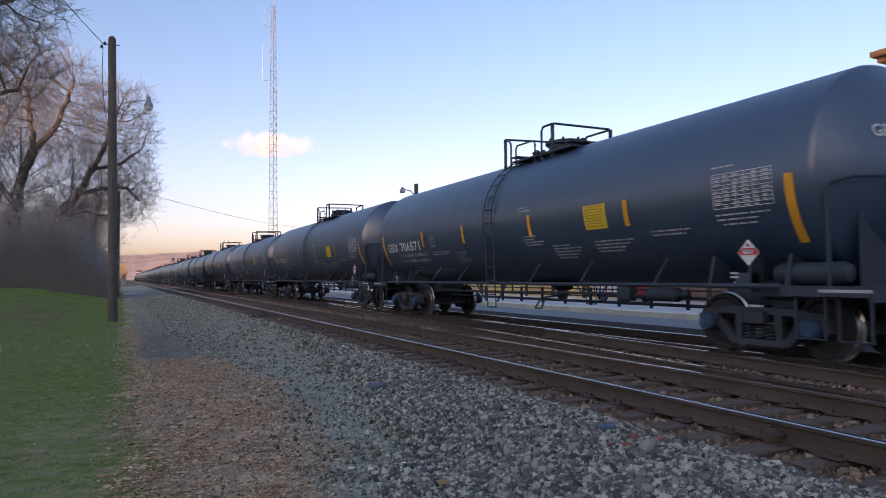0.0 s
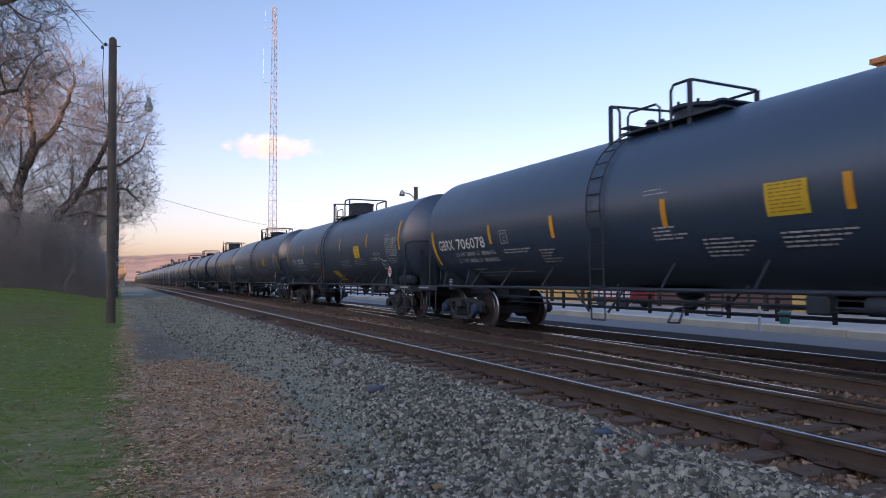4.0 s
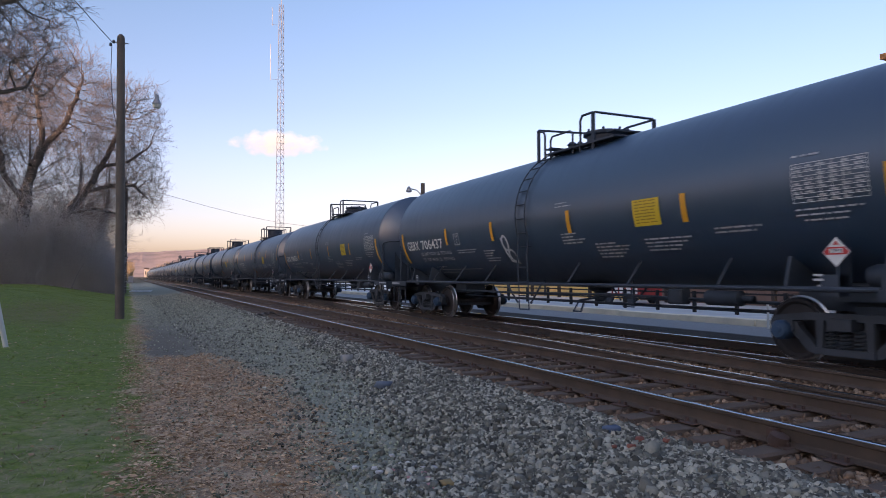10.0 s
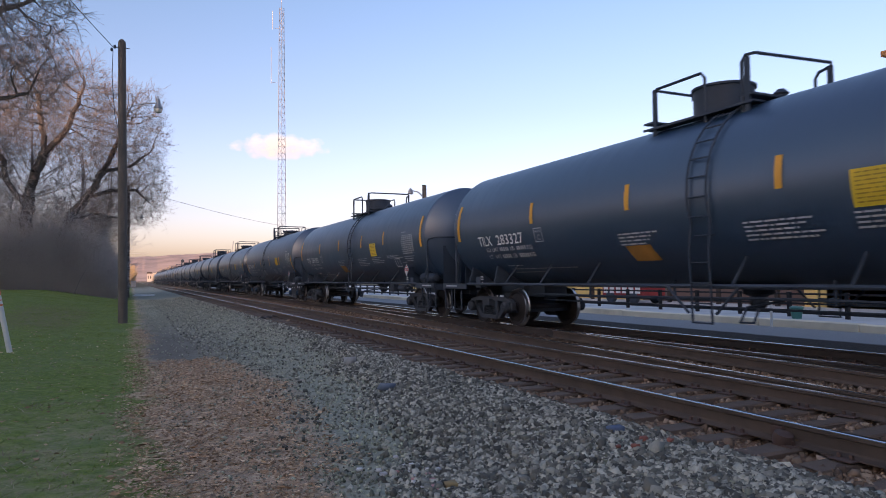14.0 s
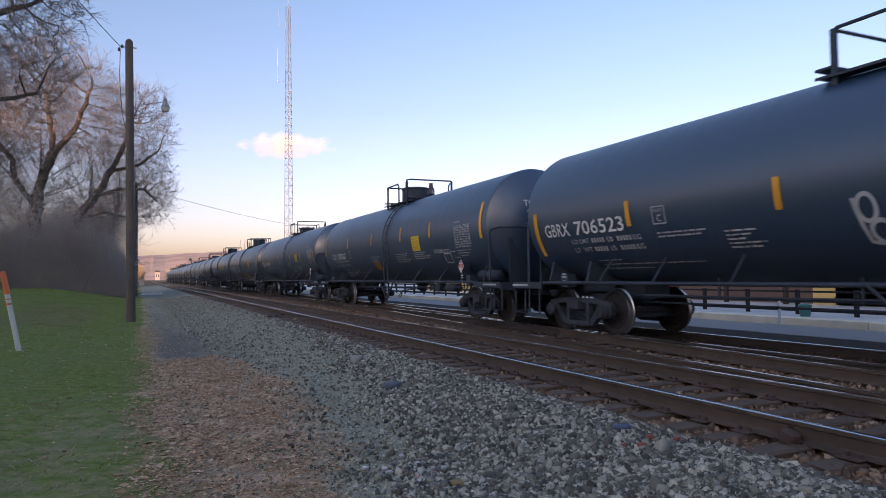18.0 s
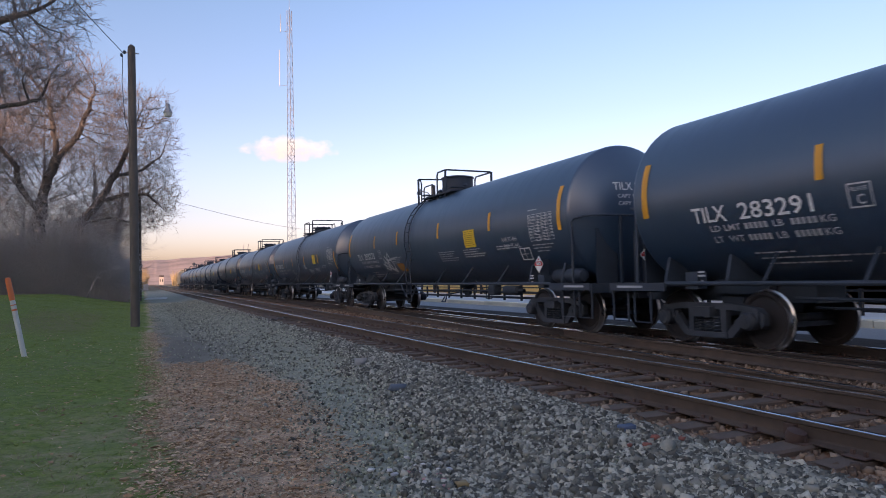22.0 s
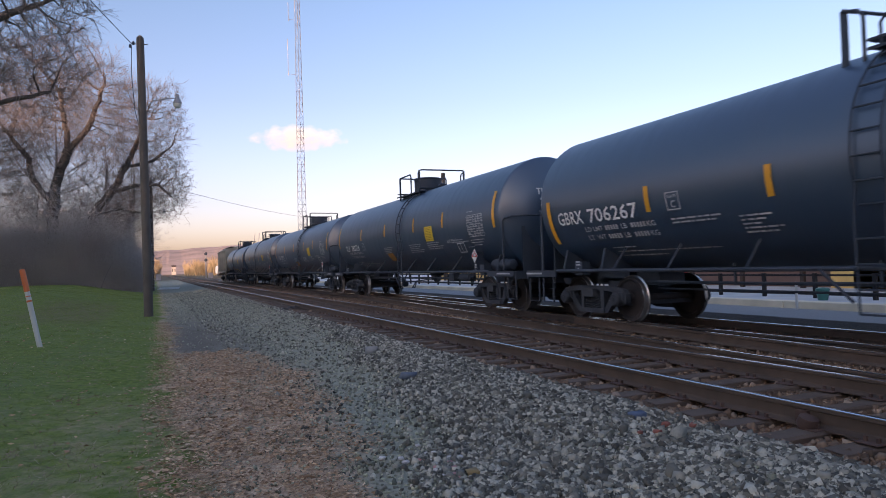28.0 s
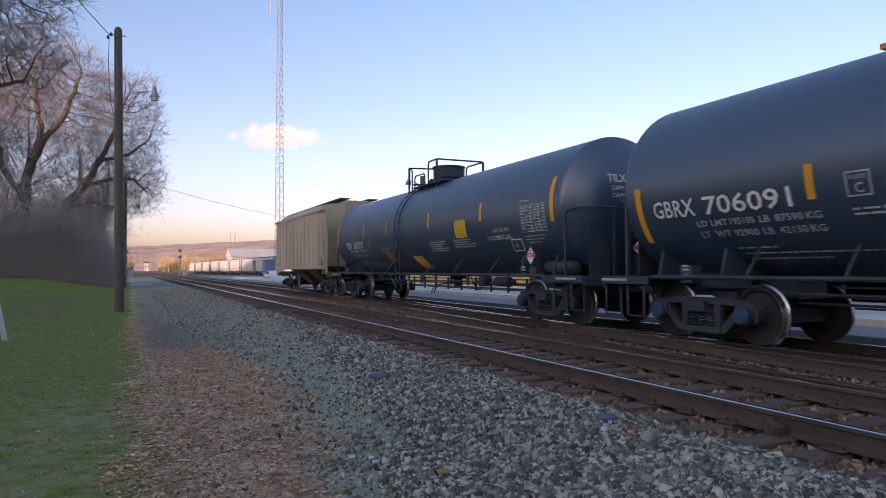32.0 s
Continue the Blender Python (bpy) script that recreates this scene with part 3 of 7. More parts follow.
def text_mesh(body, size, mat, put, width=None):
    """Writing in the built-in font; put maps (u, v) in metres to a point on the thing."""
    vs, fs, at = [], [], 0.0
    for ch in body:
        if ch != " ":
            k = len(vs)
            gv, gf = GLYPHS[ch][0], GLYPHS[ch][1]
            vs += [((at + u) * size, v * size) for u, v in gv]
            fs += [tuple(i + k for i in f) for f in gf]
        at += GLYPHS[ch][2] if ch != " " else 0.32
    us = [u for u, _ in vs]
    u0 = min(us)
    sx = width / (max(us) - u0) if width else 1.0
    g = Geo()
    g.add([put((u - u0) * sx, v) for u, v in vs], fs)
    me = bpy.data.meshes.new("writing")
    me.from_pydata(g.v, [], g.f)
    me.materials.append(mat)
    return me


def axis_y(y=0.0):
    return Matrix.Translation((0, y, 0)) @ Matrix.Rotation(-math.pi / 2, 4, "X")


def head_depth(r):
    """How far the dished head stands out beyond the cylinder at radius r: a shallow crown with a tight knuckle."""
    rk, rc = 0.12, 2.4
    rt = rc * (TR - rk) / (rc - rk)
    if r > rt:
        return math.sqrt(max(0.0, rk * rk - (r - TR + rk) ** 2))
    top = rc - math.sqrt((rc - rk) ** 2 - (TR - rk) ** 2)
    return top - (rc - math.sqrt(rc * rc - r * r))


def tank_shell():
    rk, rc = 0.12, 2.4
    rt = rc * (TR - rk) / (rc - rk)
    rs = [0.001] + [rt * k / 7 for k in range(1, 8)]
    a0 = math.acos(min(1, (rt - TR + rk) / rk))
    rs += [TR - rk + rk * math.cos(a0 * (1 - k / 7)) for k in range(1, 8)]
    prof = [(r, -TL - head_depth(r)) for r in rs]
    prof += [(TR, -TL * 0.5), (TR, 0.0), (TR, TL * 0.5)]
    prof += [(r, TL + head_depth(r)) for r in reversed(rs)]
    return Geo().lathe(prof, 72, Matrix.Translation((0, 0, TZ)) @ Matrix.Rotation(-math.pi / 2, 4, "X"), False)


def weld_seam(y):
    return Geo().lathe([(TR - 0.004, y - 0.02), (TR + 0.002, y - 0.006), (TR + 0.002, y + 0.006), (TR - 0.004, y + 0.02)], 72, Matrix.Translation((0, 0, TZ)) @ Matrix.Rotation(-math.pi / 2, 4, "X"), False)


def spin(points, turn):
    """Turns points half a circle round the car's upright axis when turn is -1."""
    return [(x * turn, y * turn, z) for x, y, z in points]


def wheelset_geo():
    rot = Matrix.Rotation(math.pi / 2, 4, "Y")
    g = Geo()
    g.lathe([(0.075, -1.12), (0.075, -0.8), (0.085, -0.72), (0.085, 0.72), (0.075, 0.8), (0.075, 1.12)], 12, rot)
    for s in (-1, 1):
        # plate and hub of a wheel; s = -1 stands on the viewer's side
        prof = [(0.09, -0.10), (0.13, -0.10), (0.15, -0.055), (0.36, -0.035), (0.40, -0.065), (0.448, -0.065)]
        back = [(0.487, 0.045), (0.487, 0.068), (0.40, 0.068), (0.36, -0.005), (0.15, 0.0), (0.13, 0.08), (0.09, 0.08)]
        m = Matrix.Translation((s * 0.7525, 0, 0)) @ Matrix.Rotation(math.pi / 2, 4, "Y") @ Matrix.Scale(-s, 4, (0, 0, 1))
        g.lathe(prof, 28, m, False)
        g.lathe(back, 28, m, False)
    return g


def tread_geo():
    g = Geo()
    for s in (-1, 1):
        m = Matrix.Translation((s * 0.7525, 0, 0)) @ Matrix.Rotation(math.pi / 2, 4, "Y") @ Matrix.Scale(-s, 4, (0, 0, 1))
        g.lathe([(0.447, -0.066), (0.457, -0.05), (0.457, 0.028), (0.468, 0.036), (0.487, 0.046)], 28, m, False)
    return g


def side_frame_geo(s):
    """The cast truss side of a truck: s is the side (-1 or 1)."""
    g = Geo()
    a, c = s * 1.03 - 0.06, s * 1.03 + 0.06
    put = lambda u, v, w: (w, u, v)
    g.prism([(-1.12, 0.56), (-1.02, 0.66), (-0.55, 0.72), (0.55, 0.72), (1.02, 0.66), (1.12, 0.56), (1.04, 0.54), (0.98, 0.575), (0.5, 0.62), (-0.5, 0.62), (-0.98, 0.575), (-1.04, 0.54)], a, c, put)
    g.prism([(-0.42, 0.16), (0.42, 0.16), (0.42, 0.25), (-0.42, 0.25)], a - 0.03, c + 0.03, put)
    for k in (-1, 1):
        g.prism([(k * 0.40, 0.16), (k * 0.42, 0.27), (k * 0.72, 0.58), (k * 0.86, 0.60), (k * 0.84, 0.50), (k * 0.52, 0.18)], a, c, put)
        g.prism([(k * 0.30, 0.25), (k * 0.40, 0.25), (k * 0.40, 0.64), (k * 0.28, 0.64)], a, c, put)
        g.prism([(k * 1.06, 0.35), (k * 1.12, 0.40), (k * 1.12, 0.58), (k * 1.03, 0.58)], a, c, put)
        g.prism([(k * 0.72, 0.36), (k * 0.66, 0.42), (k * 0.68, 0.58), (k * 0.76, 0.58)], a, c, put)
    return g


def spring_geo(s, j):
    pts = []
    for k in range(0, 41):
        a = 2 * math.pi * k / 8
        pts.append((s * 1.03 + 0.075 * math.cos(a), j + 0.075 * math.sin(a), 0.255 + 0.26 * k / 40))
    return Geo().tube(pts, 0.018, 4, False)


def make_truck(parent, yc, sets, blue=False):
    b = Geo().box(-1.2, 1.2, -0.17, 0.17, 0.50, 0.66)
    b.box(-0.5, 0.5, -0.22, 0.22, 0.62, 0.80)
    b.box(-1.0, 1.0, -0.98, -0.90, 0.33, 0.41)
    b.box(-1.0, 1.0, 0.90, 0.98, 0.33, 0.41)
    tr = part("truck", b, M_TRUCK, parent, "dusty cast-steel two-axle truck")
    tr.location = (0, yc, 0)
    for s in (-1, 1):
        part("side_frame", side_frame_geo(s), M_TRUCK, tr)
        for j in (-0.19, 0.0, 0.19):
            part("coil_spring", spring_geo(s, j), M_TRUCK, tr)
        for k in (-1, 1):
            part("bearing_adapter", Geo().box(s * 1.03 - 0.09, s * 1.03 + 0.09, k * 0.889 - 0.16, k * 0.889 + 0.16, 0.44, 0.60), M_TRUCK, tr)
            part("bearing_cap", Geo().lathe([(0.14, 0.0), (0.14, 0.16), (0.11, 0.2), (0.05, 0.205), (0.05, 0.22)], 16, Matrix.Translation((s * 1.03, k * 0.889, 0.457)) @ Matrix.Rotation(s * math.pi / 2, 4, "Y")), M_BLUECAP if blue else M_TRUCK, tr)
    for k in (0, 1):
        w = part("wheelset", WHEELSET_MESH, None, tr)
        w.location = (0, (k * 2 - 1) * 0.889, WHEEL_R)
        sets[k].append(w)
    return tr


def make_car(kind, stripe_y, turn, yl, dome):
    """A black tank car with its middle at y = 0; it runs towards -y. turn: 1 or -1, which end of the car leads; yl, dome: where the ladder and the manway are."""
    tall = kind == "T"
    use_shape(kind)
    truck_y = 7.05 if tall else 6.82
    L = 9.325 if tall else 9.09
    stretch = (L - 9.09)
    label = "black tank car with a tall manway drum and amber stripes" if tall else "black tank car with a low round manway and amber stripes"
    car = root("tank_car", label, "tank car", "cars of the train")
    tank = part("tank", tank_shell(), M_TANK, car)
    for ys in (-TL, -TL * 0.6, -TL * 0.2, TL * 0.2, TL * 0.6, TL):
        part("weld_seam", weld_seam(ys), M_TANK, tank)
    for s in (-1, 1):
        e = s * (L - 0.32)
        # stub sill and coupler
        g = Geo().box(-0.33, 0.33, min(s * 5.6, e), max(s * 5.6, e), 0.72, 1.02)
        g.box(-0.5, 0.5, min(s * 6.3, s * 7.4), max(s * 6.3, s * 7.4), 0.86, 1.12)
        part("stub_sill", g, M_BLACK, car)
        g = Geo().box(-0.09, 0.09, min(e, s * (L + 0.02)), max(e, s * (L + 0.02)), 0.77, 0.93)
        g.box(-0.17, 0.16, min(s * (L - 0.14), s * (L + 0.05)), max(s * (L - 0.14), s * (L + 0.05)), 0.70, 0.99)
        part("coupler", g, M_TRUCK, car)
        part("brake_hose", Geo().tube([(0.35, e, 0.85), (0.37, e + s * 0.15, 0.6), (0.30, e + s * 0.26, 0.42), (0.2, e + s * 0.3, 0.5)], 0.03, 6), M_BLACK, car)
        # saddle over the truck
        g = Geo()
        for ys in (s * (truck_y - 0.67), s * (truck_y + 0.68)):
            put = lambda u, v, w: (u, w, v)
            g.prism([(-1.32, 1.02), (1.32, 1.02), (1.32, 1.12), (1.22, 1.5), (0.9, 1.34), (0.45, 1.13), (0, 1.06), (-0.45, 1.13), (-0.9, 1.34), (-1.22, 1.5), (-1.32, 1.12)], ys - 0.03, ys + 0.03, put)
        part("saddle", g, M_BLACK, car)
        # end platform
        ya, yb = sorted((s * 7.55, e))
        g = Geo().box(-1.5, 1.5, ya, yb, 1.00, 1.045)
        g.box(-1.53, -1.48, ya, yb, 0.92, 1.06)
        g.box(1.48, 1.53, ya, yb, 0.92, 1.06)
        g.box(-1.5, 1.5, e - 0.03, e + 0.03, 0.86, 1.05)
        part("end_platform", g, M_BLACK, car)
        # end railing across the platform
        y_r = s * (8.20 + stretch * 0.5)
        r = 0.026
        rail = Geo().tube([(-1.43, y_r, 1.04), (-1.43, y_r, 2.33), (-1.40, y_r + s * 0.05, 2.41), (-1.30, y_r + s * 0.28, 2.45), (-0.95, e - s * 0.12, 2.45), (1.0, e - s * 0.12, 2.45), (1.34, y_r + s * 0.28, 2.45), (1.43, y_r, 2.36), (1.43, y_r, 1.04)], r, 7)
        part("end_railing", rail, M_BLACK, car)
        for xs in (-0.62, -0.25, 0.62, 1.38):
            part("stanchion", Geo().box(xs - 0.03, xs + 0.03, e - s * 0.12 - 0.02, e - s * 0.12 + 0.02, 1.04, 2.45 if xs != -0.25 else 2.1), M_BLACK, car)
        part("splash_panel", Geo().box(-1.02, -0.5, e - s * 0.42 - 0.012, e - s * 0.42 + 0.012, 1.05, 2.2), M_BLACK, car)
        # corner steps hanging under the platform
        for xs in (-1.46, 1.46):
            for yo in (0.02, 0.62):
                part("sill_step", Geo().tube([(xs, e - s * yo, 1.0), (xs, e - s * yo, 0.36), (xs, e - s * (yo + 0.42), 0.36), (xs, e - s * (yo + 0.42), 1.0)], 0.022, 6), M_BLACK, car)
        if s < 0:
            m = Matrix.Translation((0.25, e - s * 0.25, 2.0)) @ Matrix.Rotation(math.pi / 2, 4, "X")
            g = Geo()
            ringp = [m @ Vector((0.27 * math.cos(2 * math.pi * k / 20), 0.27 * math.sin(2 * math.pi * k / 20), 0)) for k in range(21)]
            g.tube(ringp, 0.022, 6, False)
            for k in range(4):
                a = 2 * math.pi * k / 4 + 0.3
                g.tube([m @ Vector((0, 0, 0)), m @ Vector((0.27 * math.cos(a), 0.27 * math.sin(a), 0))], 0.014, 5)
            part("brake_wheel", g, M_BLACK, car)
            part("brake_stand", Geo().box(0.13, 0.37, e + 0.24, e + 0.36, 1.04, 2.15), M_BLACK, car)
            part("air_reservoir", Geo().lathe([(0.05, -0.56), (0.12, -0.53), (0.155, -0.44), (0.155, 0.44), (0.12, 0.53), (0.05, 0.56)], 16, Matrix.Translation((-1.12, -7.75, 1.22)) @ Matrix.Rotation(math.pi / 2, 4, "X")), M_BLACK, car)
        # jacking pads
        for xs in (-1, 1):
            part("jacking_pad", Geo().box(xs * 1.36 - 0.10, xs * 1.36 + 0.10, s * truck_y - 0.2, s * truck_y + 0.06, 0.96, 1.24), M_BLACK, car)
    # pipe rail along each side, on slanted brackets
    for xs in (-1, 1):
        part("side_rail", Geo().tube([(xs * 1.47, -7.55, 1.05), (xs * 1.47, 7.55, 1.05)], 0.036, 8), M_BLACK, car)
        for y in (-5.05, -3.0, -1.15, 2.4, 4.1, 5.6):
            part("rail_bracket", Geo().tube([(xs * 1.46, y, 1.05), (xs * 1.10, y + 0.02, 1.5)], 0.024, 5), M_BLACK, car)
    # ladders up both sides, at the same place along the car
    for xs in (-1, 1):
        for d in (-0.2, 0.2):
            pts = [(xs * 1.50, yl + d, 0.46), (xs * 1.52, yl + d, 1.05), (xs * 1.55, yl + d, 1.65)]
            for k in range(12):
                a = radians(-18 + 8.7 * k)
                pts.append((xs * (TR + 0.055) * math.cos(a), yl + d, TZ + (TR + 0.055) * math.sin(a)))
            part("ladder_stile", Geo().tube(pts, 0.019 if tall else 0.015, 6), M_BLACK, car)
        for p in [(1.50, 0.47), (1.51, 0.78), (1.53, 1.1), (1.53, 1.42)] + [((TR + 0.055) * math.cos(radians(-26 + 11.5 * k)), TZ + (TR + 0.055) * math.sin(radians(-26 + 11.5 * k))) for k in range(9)]:
            part("rung", Geo().tube([(xs * p[0], yl - 0.2, p[1]), (xs * p[0], yl + 0.2, p[1])], 0.015, 5), M_BLACK, car)
        for q in (-1, 1):
            part("ladder_brace", Geo().tube([(xs * 1.52, yl + q * 0.75, 1.06), (xs * 1.50, yl + q * 0.28, 0.62)], 0.024, 5), M_BLACK, car)
    # top platform, manway and railing, set off towards one end
    zt = TZ + TR
    dy = dome
    for xs in (-0.74, 0.74):
        part("walkway", Geo().box(xs - 0.14, xs + 0.14, dy - 1.35, dy + 1.1, zt - 0.12, zt - 0.095), M_BLACK, car)
        part("walkway_edge", Geo().box(xs * 1.19 - 0.012, xs * 1.19 + 0.012, dy - 1.35, dy + 1.1, zt - 0.14, zt - 0.10), M_BLACK, car)
    for yo in (-1.2, 1.0):
        part("cross_step", Geo().box(-0.85, 0.85, dy + yo - 0.13, dy + yo + 0.13, zt - 0.005, zt + 0.03), M_BLACK, car)
    here = Matrix.Translation((0, dy, 0))
    if tall:
        drum = part("manway_drum", Geo().lathe([(0.52, zt - 0.12), (0.52, zt + 0.46), (0.55, zt + 0.47), (0.55, zt + 0.51), (0.47, zt + 0.53), (0.0, zt + 0.55)], 36, here), M_BLACK, car, "tall drum-shaped manway housing")
        part("drum_hinge", Geo().box(-0.12, 0.12, dy + 0.5, dy + 0.64, zt + 0.42, zt + 0.58), M_BLACK, drum)
    else:
        cover = part("manway", Geo().lathe([(0.46, zt - 0.12), (0.42, zt + 0.02), (0.42, zt + 0.18), (0.50, zt + 0.2), (0.50, zt + 0.26), (0.3, zt + 0.31), (0.0, zt + 0.33)], 32, here), M_BLACK, car, "low round manway with bolted cover")
        for k in range(8):
            a = 2 * math.pi * k / 8
            part("cover_bolt", Geo().lathe([(0.03, 0), (0.03, 0.09), (0.02, 0.1)], 6, Matrix.Translation((0.47 * math.cos(a), dy + 0.47 * math.sin(a), zt + 0.22))), M_BLACK, cover)
    for vy, vr, vh in ((-1.05, 0.1, 0.24), (-0.75, 0.07, 0.2), (0.85, 0.07, 0.2)):
        part("valve", Geo().lathe([(vr, zt - 0.05), (vr, zt + vh * 0.6), (vr * 1.3, zt + vh * 0.7), (vr * 0.6, zt + vh)], 10, Matrix.Translation((0.15 * turn, dy + vy * turn, 0))), M_BLACK, car)
    hi, lo, r, d0, w = zt + (0.61 if kind == "T" else 0.54 if turn > 0 else 0.52), zt - 0.26, 0.027, dy * turn, 0.83
    ext = 0.8 if turn > 0 or tall else 0.58
    part("platform_railing", Geo().tube(spin([(-w, d0 - 0.36, lo), (-w, d0 - 0.36, hi - 0.1), (-w, d0 - 0.28, hi), (-w, d0 + ext, hi), (-w + 0.06, d0 + ext + 0.07, hi), (w - 0.06, d0 + ext + 0.07, hi), (w, d0 + ext, hi), (w, d0 + 0.25, hi), (w, d0 + 0.18, hi - 0.1), (w, d0 + 0.18, lo)], turn), r, 7), M_BLACK, car)
    part("platform_railing", Geo().tube(spin([(-w, d0 - 1.12, lo), (-w, d0 - 1.12, hi - 0.06), (-w, d0 - 1.2, hi + 0.04), (-w + 0.08, d0 - 1.32, hi + 0.05), (w - 0.05, d0 - 1.5, hi + 0.03), (w + 0.02, d0 - 1.45, hi - 0.01), (w, d0 - 1.25, hi - 0.06), (w, d0 - 1.18, hi - 0.16), (w, d0 - 1.18, lo)], turn), r, 7), M_BLACK, car)
    part("platform_railing", Geo().tube(spin([(w, d0 - 0.95, lo), (w, d0 - 0.95, zt + 0.2), (w, d0 - 0.88, zt + 0.28), (w, d0 - 0.2, zt + 0.28), (w, d0 - 0.1, zt + 0.2), (w, d0 - 0.1, lo)], turn), r * 0.85, 6), M_BLACK, car)
    for x, y in ((-w, ext + 0.04), (w, ext + 0.04), (-w, -1.22), (w, -1.45)):
        (xa, ya, _), = spin([(x, d0 + y, 0)], turn)
        part("railing_post", Geo().box(xa - 0.02, xa + 0.02, ya - 0.045, ya + 0.045, lo - 0.04, hi), M_BLACK, car)
    # bottom outlet gear
    part("bottom_outlet", Geo().lathe([(0.10, 0.66), (0.14, 0.72), (0.14, 0.86), (0.26, 0.9), (0.26, 1.1)], 16, Matrix.Translation((0, -0.4, 0))), M_BLACK, car)
    part("skid_bracket", Geo().box(-0.45, 0.45, -1.3, 0.6, 0.98, 1.06), M_BLACK, car)
    part("brake_pipe", Geo().tube([(-0.62, -6.0, 0.80), (-0.6, -1.5, 0.84), (-0.6, 3.0, 0.80), (-0.55, 5.8, 0.80)], 0.03, 6), M_BLACK, car)
    part("brake_rod", Geo().tube([(-0.35, -5.6, 0.66), (-0.35, 5.6, 0.66)], 0.022, 6), M_BLACK, car)
    part("brake_cylinder", Geo().lathe([(0.08, -0.45), (0.13, -0.42), (0.13, 0.25), (0.05, 0.3), (0.05, 0.5)], 14, Matrix.Translation((-0.7, -4.6, 0.86)) @ Matrix.Rotation(math.pi / 2, 4, "X")), M_BLACK, car)
    part("control_valve", Geo().slab(-0.8, -0.55, -3.65, -3.3, 0.72, 1.0, 0.03), M_BLACK, car)
    for y in (-2.2, 0.9, 3.4):
        part("pipe_hanger", Geo().box(-0.63, -0.60, y - 0.02, y + 0.02, 0.76, 1.14), M_BLACK, car)
    part("outlet_handle", Geo().tube([(-0.3, -1.1, 0.8), (-1.1, -1.1, 0.72), (-1.25, -1.1, 0.5), (-1.25, -1.35, 0.5), (-1.2, -1.4, 0.72)], 0.022, 5), M_BLACK, car)
    # amber stripes
    za, zb = (2.41, 2.88) if tall else (2.1, 2.56)
    for y in stripe_y:
        part("amber_stripe", side_patch(y - 0.06, y + 0.06, za, zb), M_ORANGE, car)
    for y in ((-7.97, 7.97) if tall else (-7.75, 7.75)):
        part("amber_stripe", side_patch(y - 0.07, y + 0.07, 2.2 if tall else 1.65, 3.15 if tall else 2.58), M_ORANGE, car)
    pc = (-3.4 if turn > 0 else -3.6) if tall else -3.61
    back, back_aar = ((0.62, 0.72) if turn > 0 else (0.25, 0.0)) if tall else (0.0, 0.0)
    part("yellow_decal", side_patch(pc - 0.33, pc + 0.33, 2.1 if not tall else 2.05, 2.56 if not tall else 2.52), M_YELLOW, car)
    zp = 2.05 if tall else 2.1
    lines(car, [(pc + 0.27, pc - 0.25, zp + 0.05 + i * 0.052, 0.018) for i in range(8)], M_DECALTXT, 0.016)
    # capacity table
    ya, yb, z0, z1 = (-6.97 + back, -7.95 + back, 2.03, 2.62) if tall else (-6.45, -7.5, 2.2, 2.71)
    lines(car, [(ya, yb, z0 + (z1 - z0) * i / 9, 0.008) for i in range(10)], M_WHITE, 0.012, False)
    for yy in (ya, ya - 0.42, ya - 0.58, ya - 0.73, yb + 0.01):
        part("table_rule", side_patch(yy - 0.004, yy + 0.004, z0, z1), M_WHITE, car)
    lines(car, [(ya - 0.03 - 0.17 * j, ya - 0.15 - 0.17 * j, z0 + (z1 - z0) * (i + 0.25) / 9, 0.022) for i in range(9) for j in range(6) if (i * 7 + j * 3) % 5], M_GREYTXT)
    lines(car, [(ya, yb + 0.1, z0 - 0.1, 0.022), (ya, yb + 0.25, z0 - 0.17, 0.022), (ya - 0.1, yb + 0.35, z0 - 0.24, 0.022), (ya, ya - 0.4, z1 + 0.1, 0.025)], M_GREYTXT)
    # hazard diamonds: on the side and on the end platform
    yd = -7.3 + back if tall else -7.0
    diamond(car, Matrix.Translation((-1.46, yd, 1.49 if tall else 1.53)) @ Matrix.Rotation(-math.pi / 2, 4, "Z"))
    diamond(car, Matrix.Translation((0.0, -TL - TH - 0.09, 1.62)))
    diamond(car, Matrix.Translation((-0.35, TL + TH + 0.06, 1.6)) @ Matrix.Rotation(math.pi, 4, "Z"))
    part("placard_holder", Geo().box(-1.44, -1.2, yd - 0.02, yd + 0.02, 1.05, 1.6), M_BLACK, car)
    # stencils too small to read
    small = ([(1.47, 0.45) if turn > 0 else (2.9, 1.9), (-1.3, -2.6), (-2.95, -4.3), (-5.0, -6.2)] if tall else [(4.0, 2.9), (2.6, 1.85), (-0.9, -1.75), (-2.0, -3.0), (-3.35, -4.5), (-4.9, -6.0)])
    for j, (ya, yb) in enumerate(small):
        zz = 1.98 if tall else (1.92, 1.86, 2.08, 1.84, 1.86, 1.95)[j]
        n = (4, 5, 4, 2)[j] if tall else (2, 5, 4, 5, 4, 2)[j]
        lines(car, [(ya - 0.05 * ((i * 3 + j) % 3), yb + 0.12 * ((i * 5 + j) % 4), zz - 0.062 * i, 0.026) for i in range(n)], M_GREYTXT)
    lines(car, [(-0.9, -1.3, 2.72, 0.02), (-0.9, -1.45, 2.65, 0.02)] if not tall else [(-6.0, -6.4, 1.75, 0.02)], M_GREYTXT)
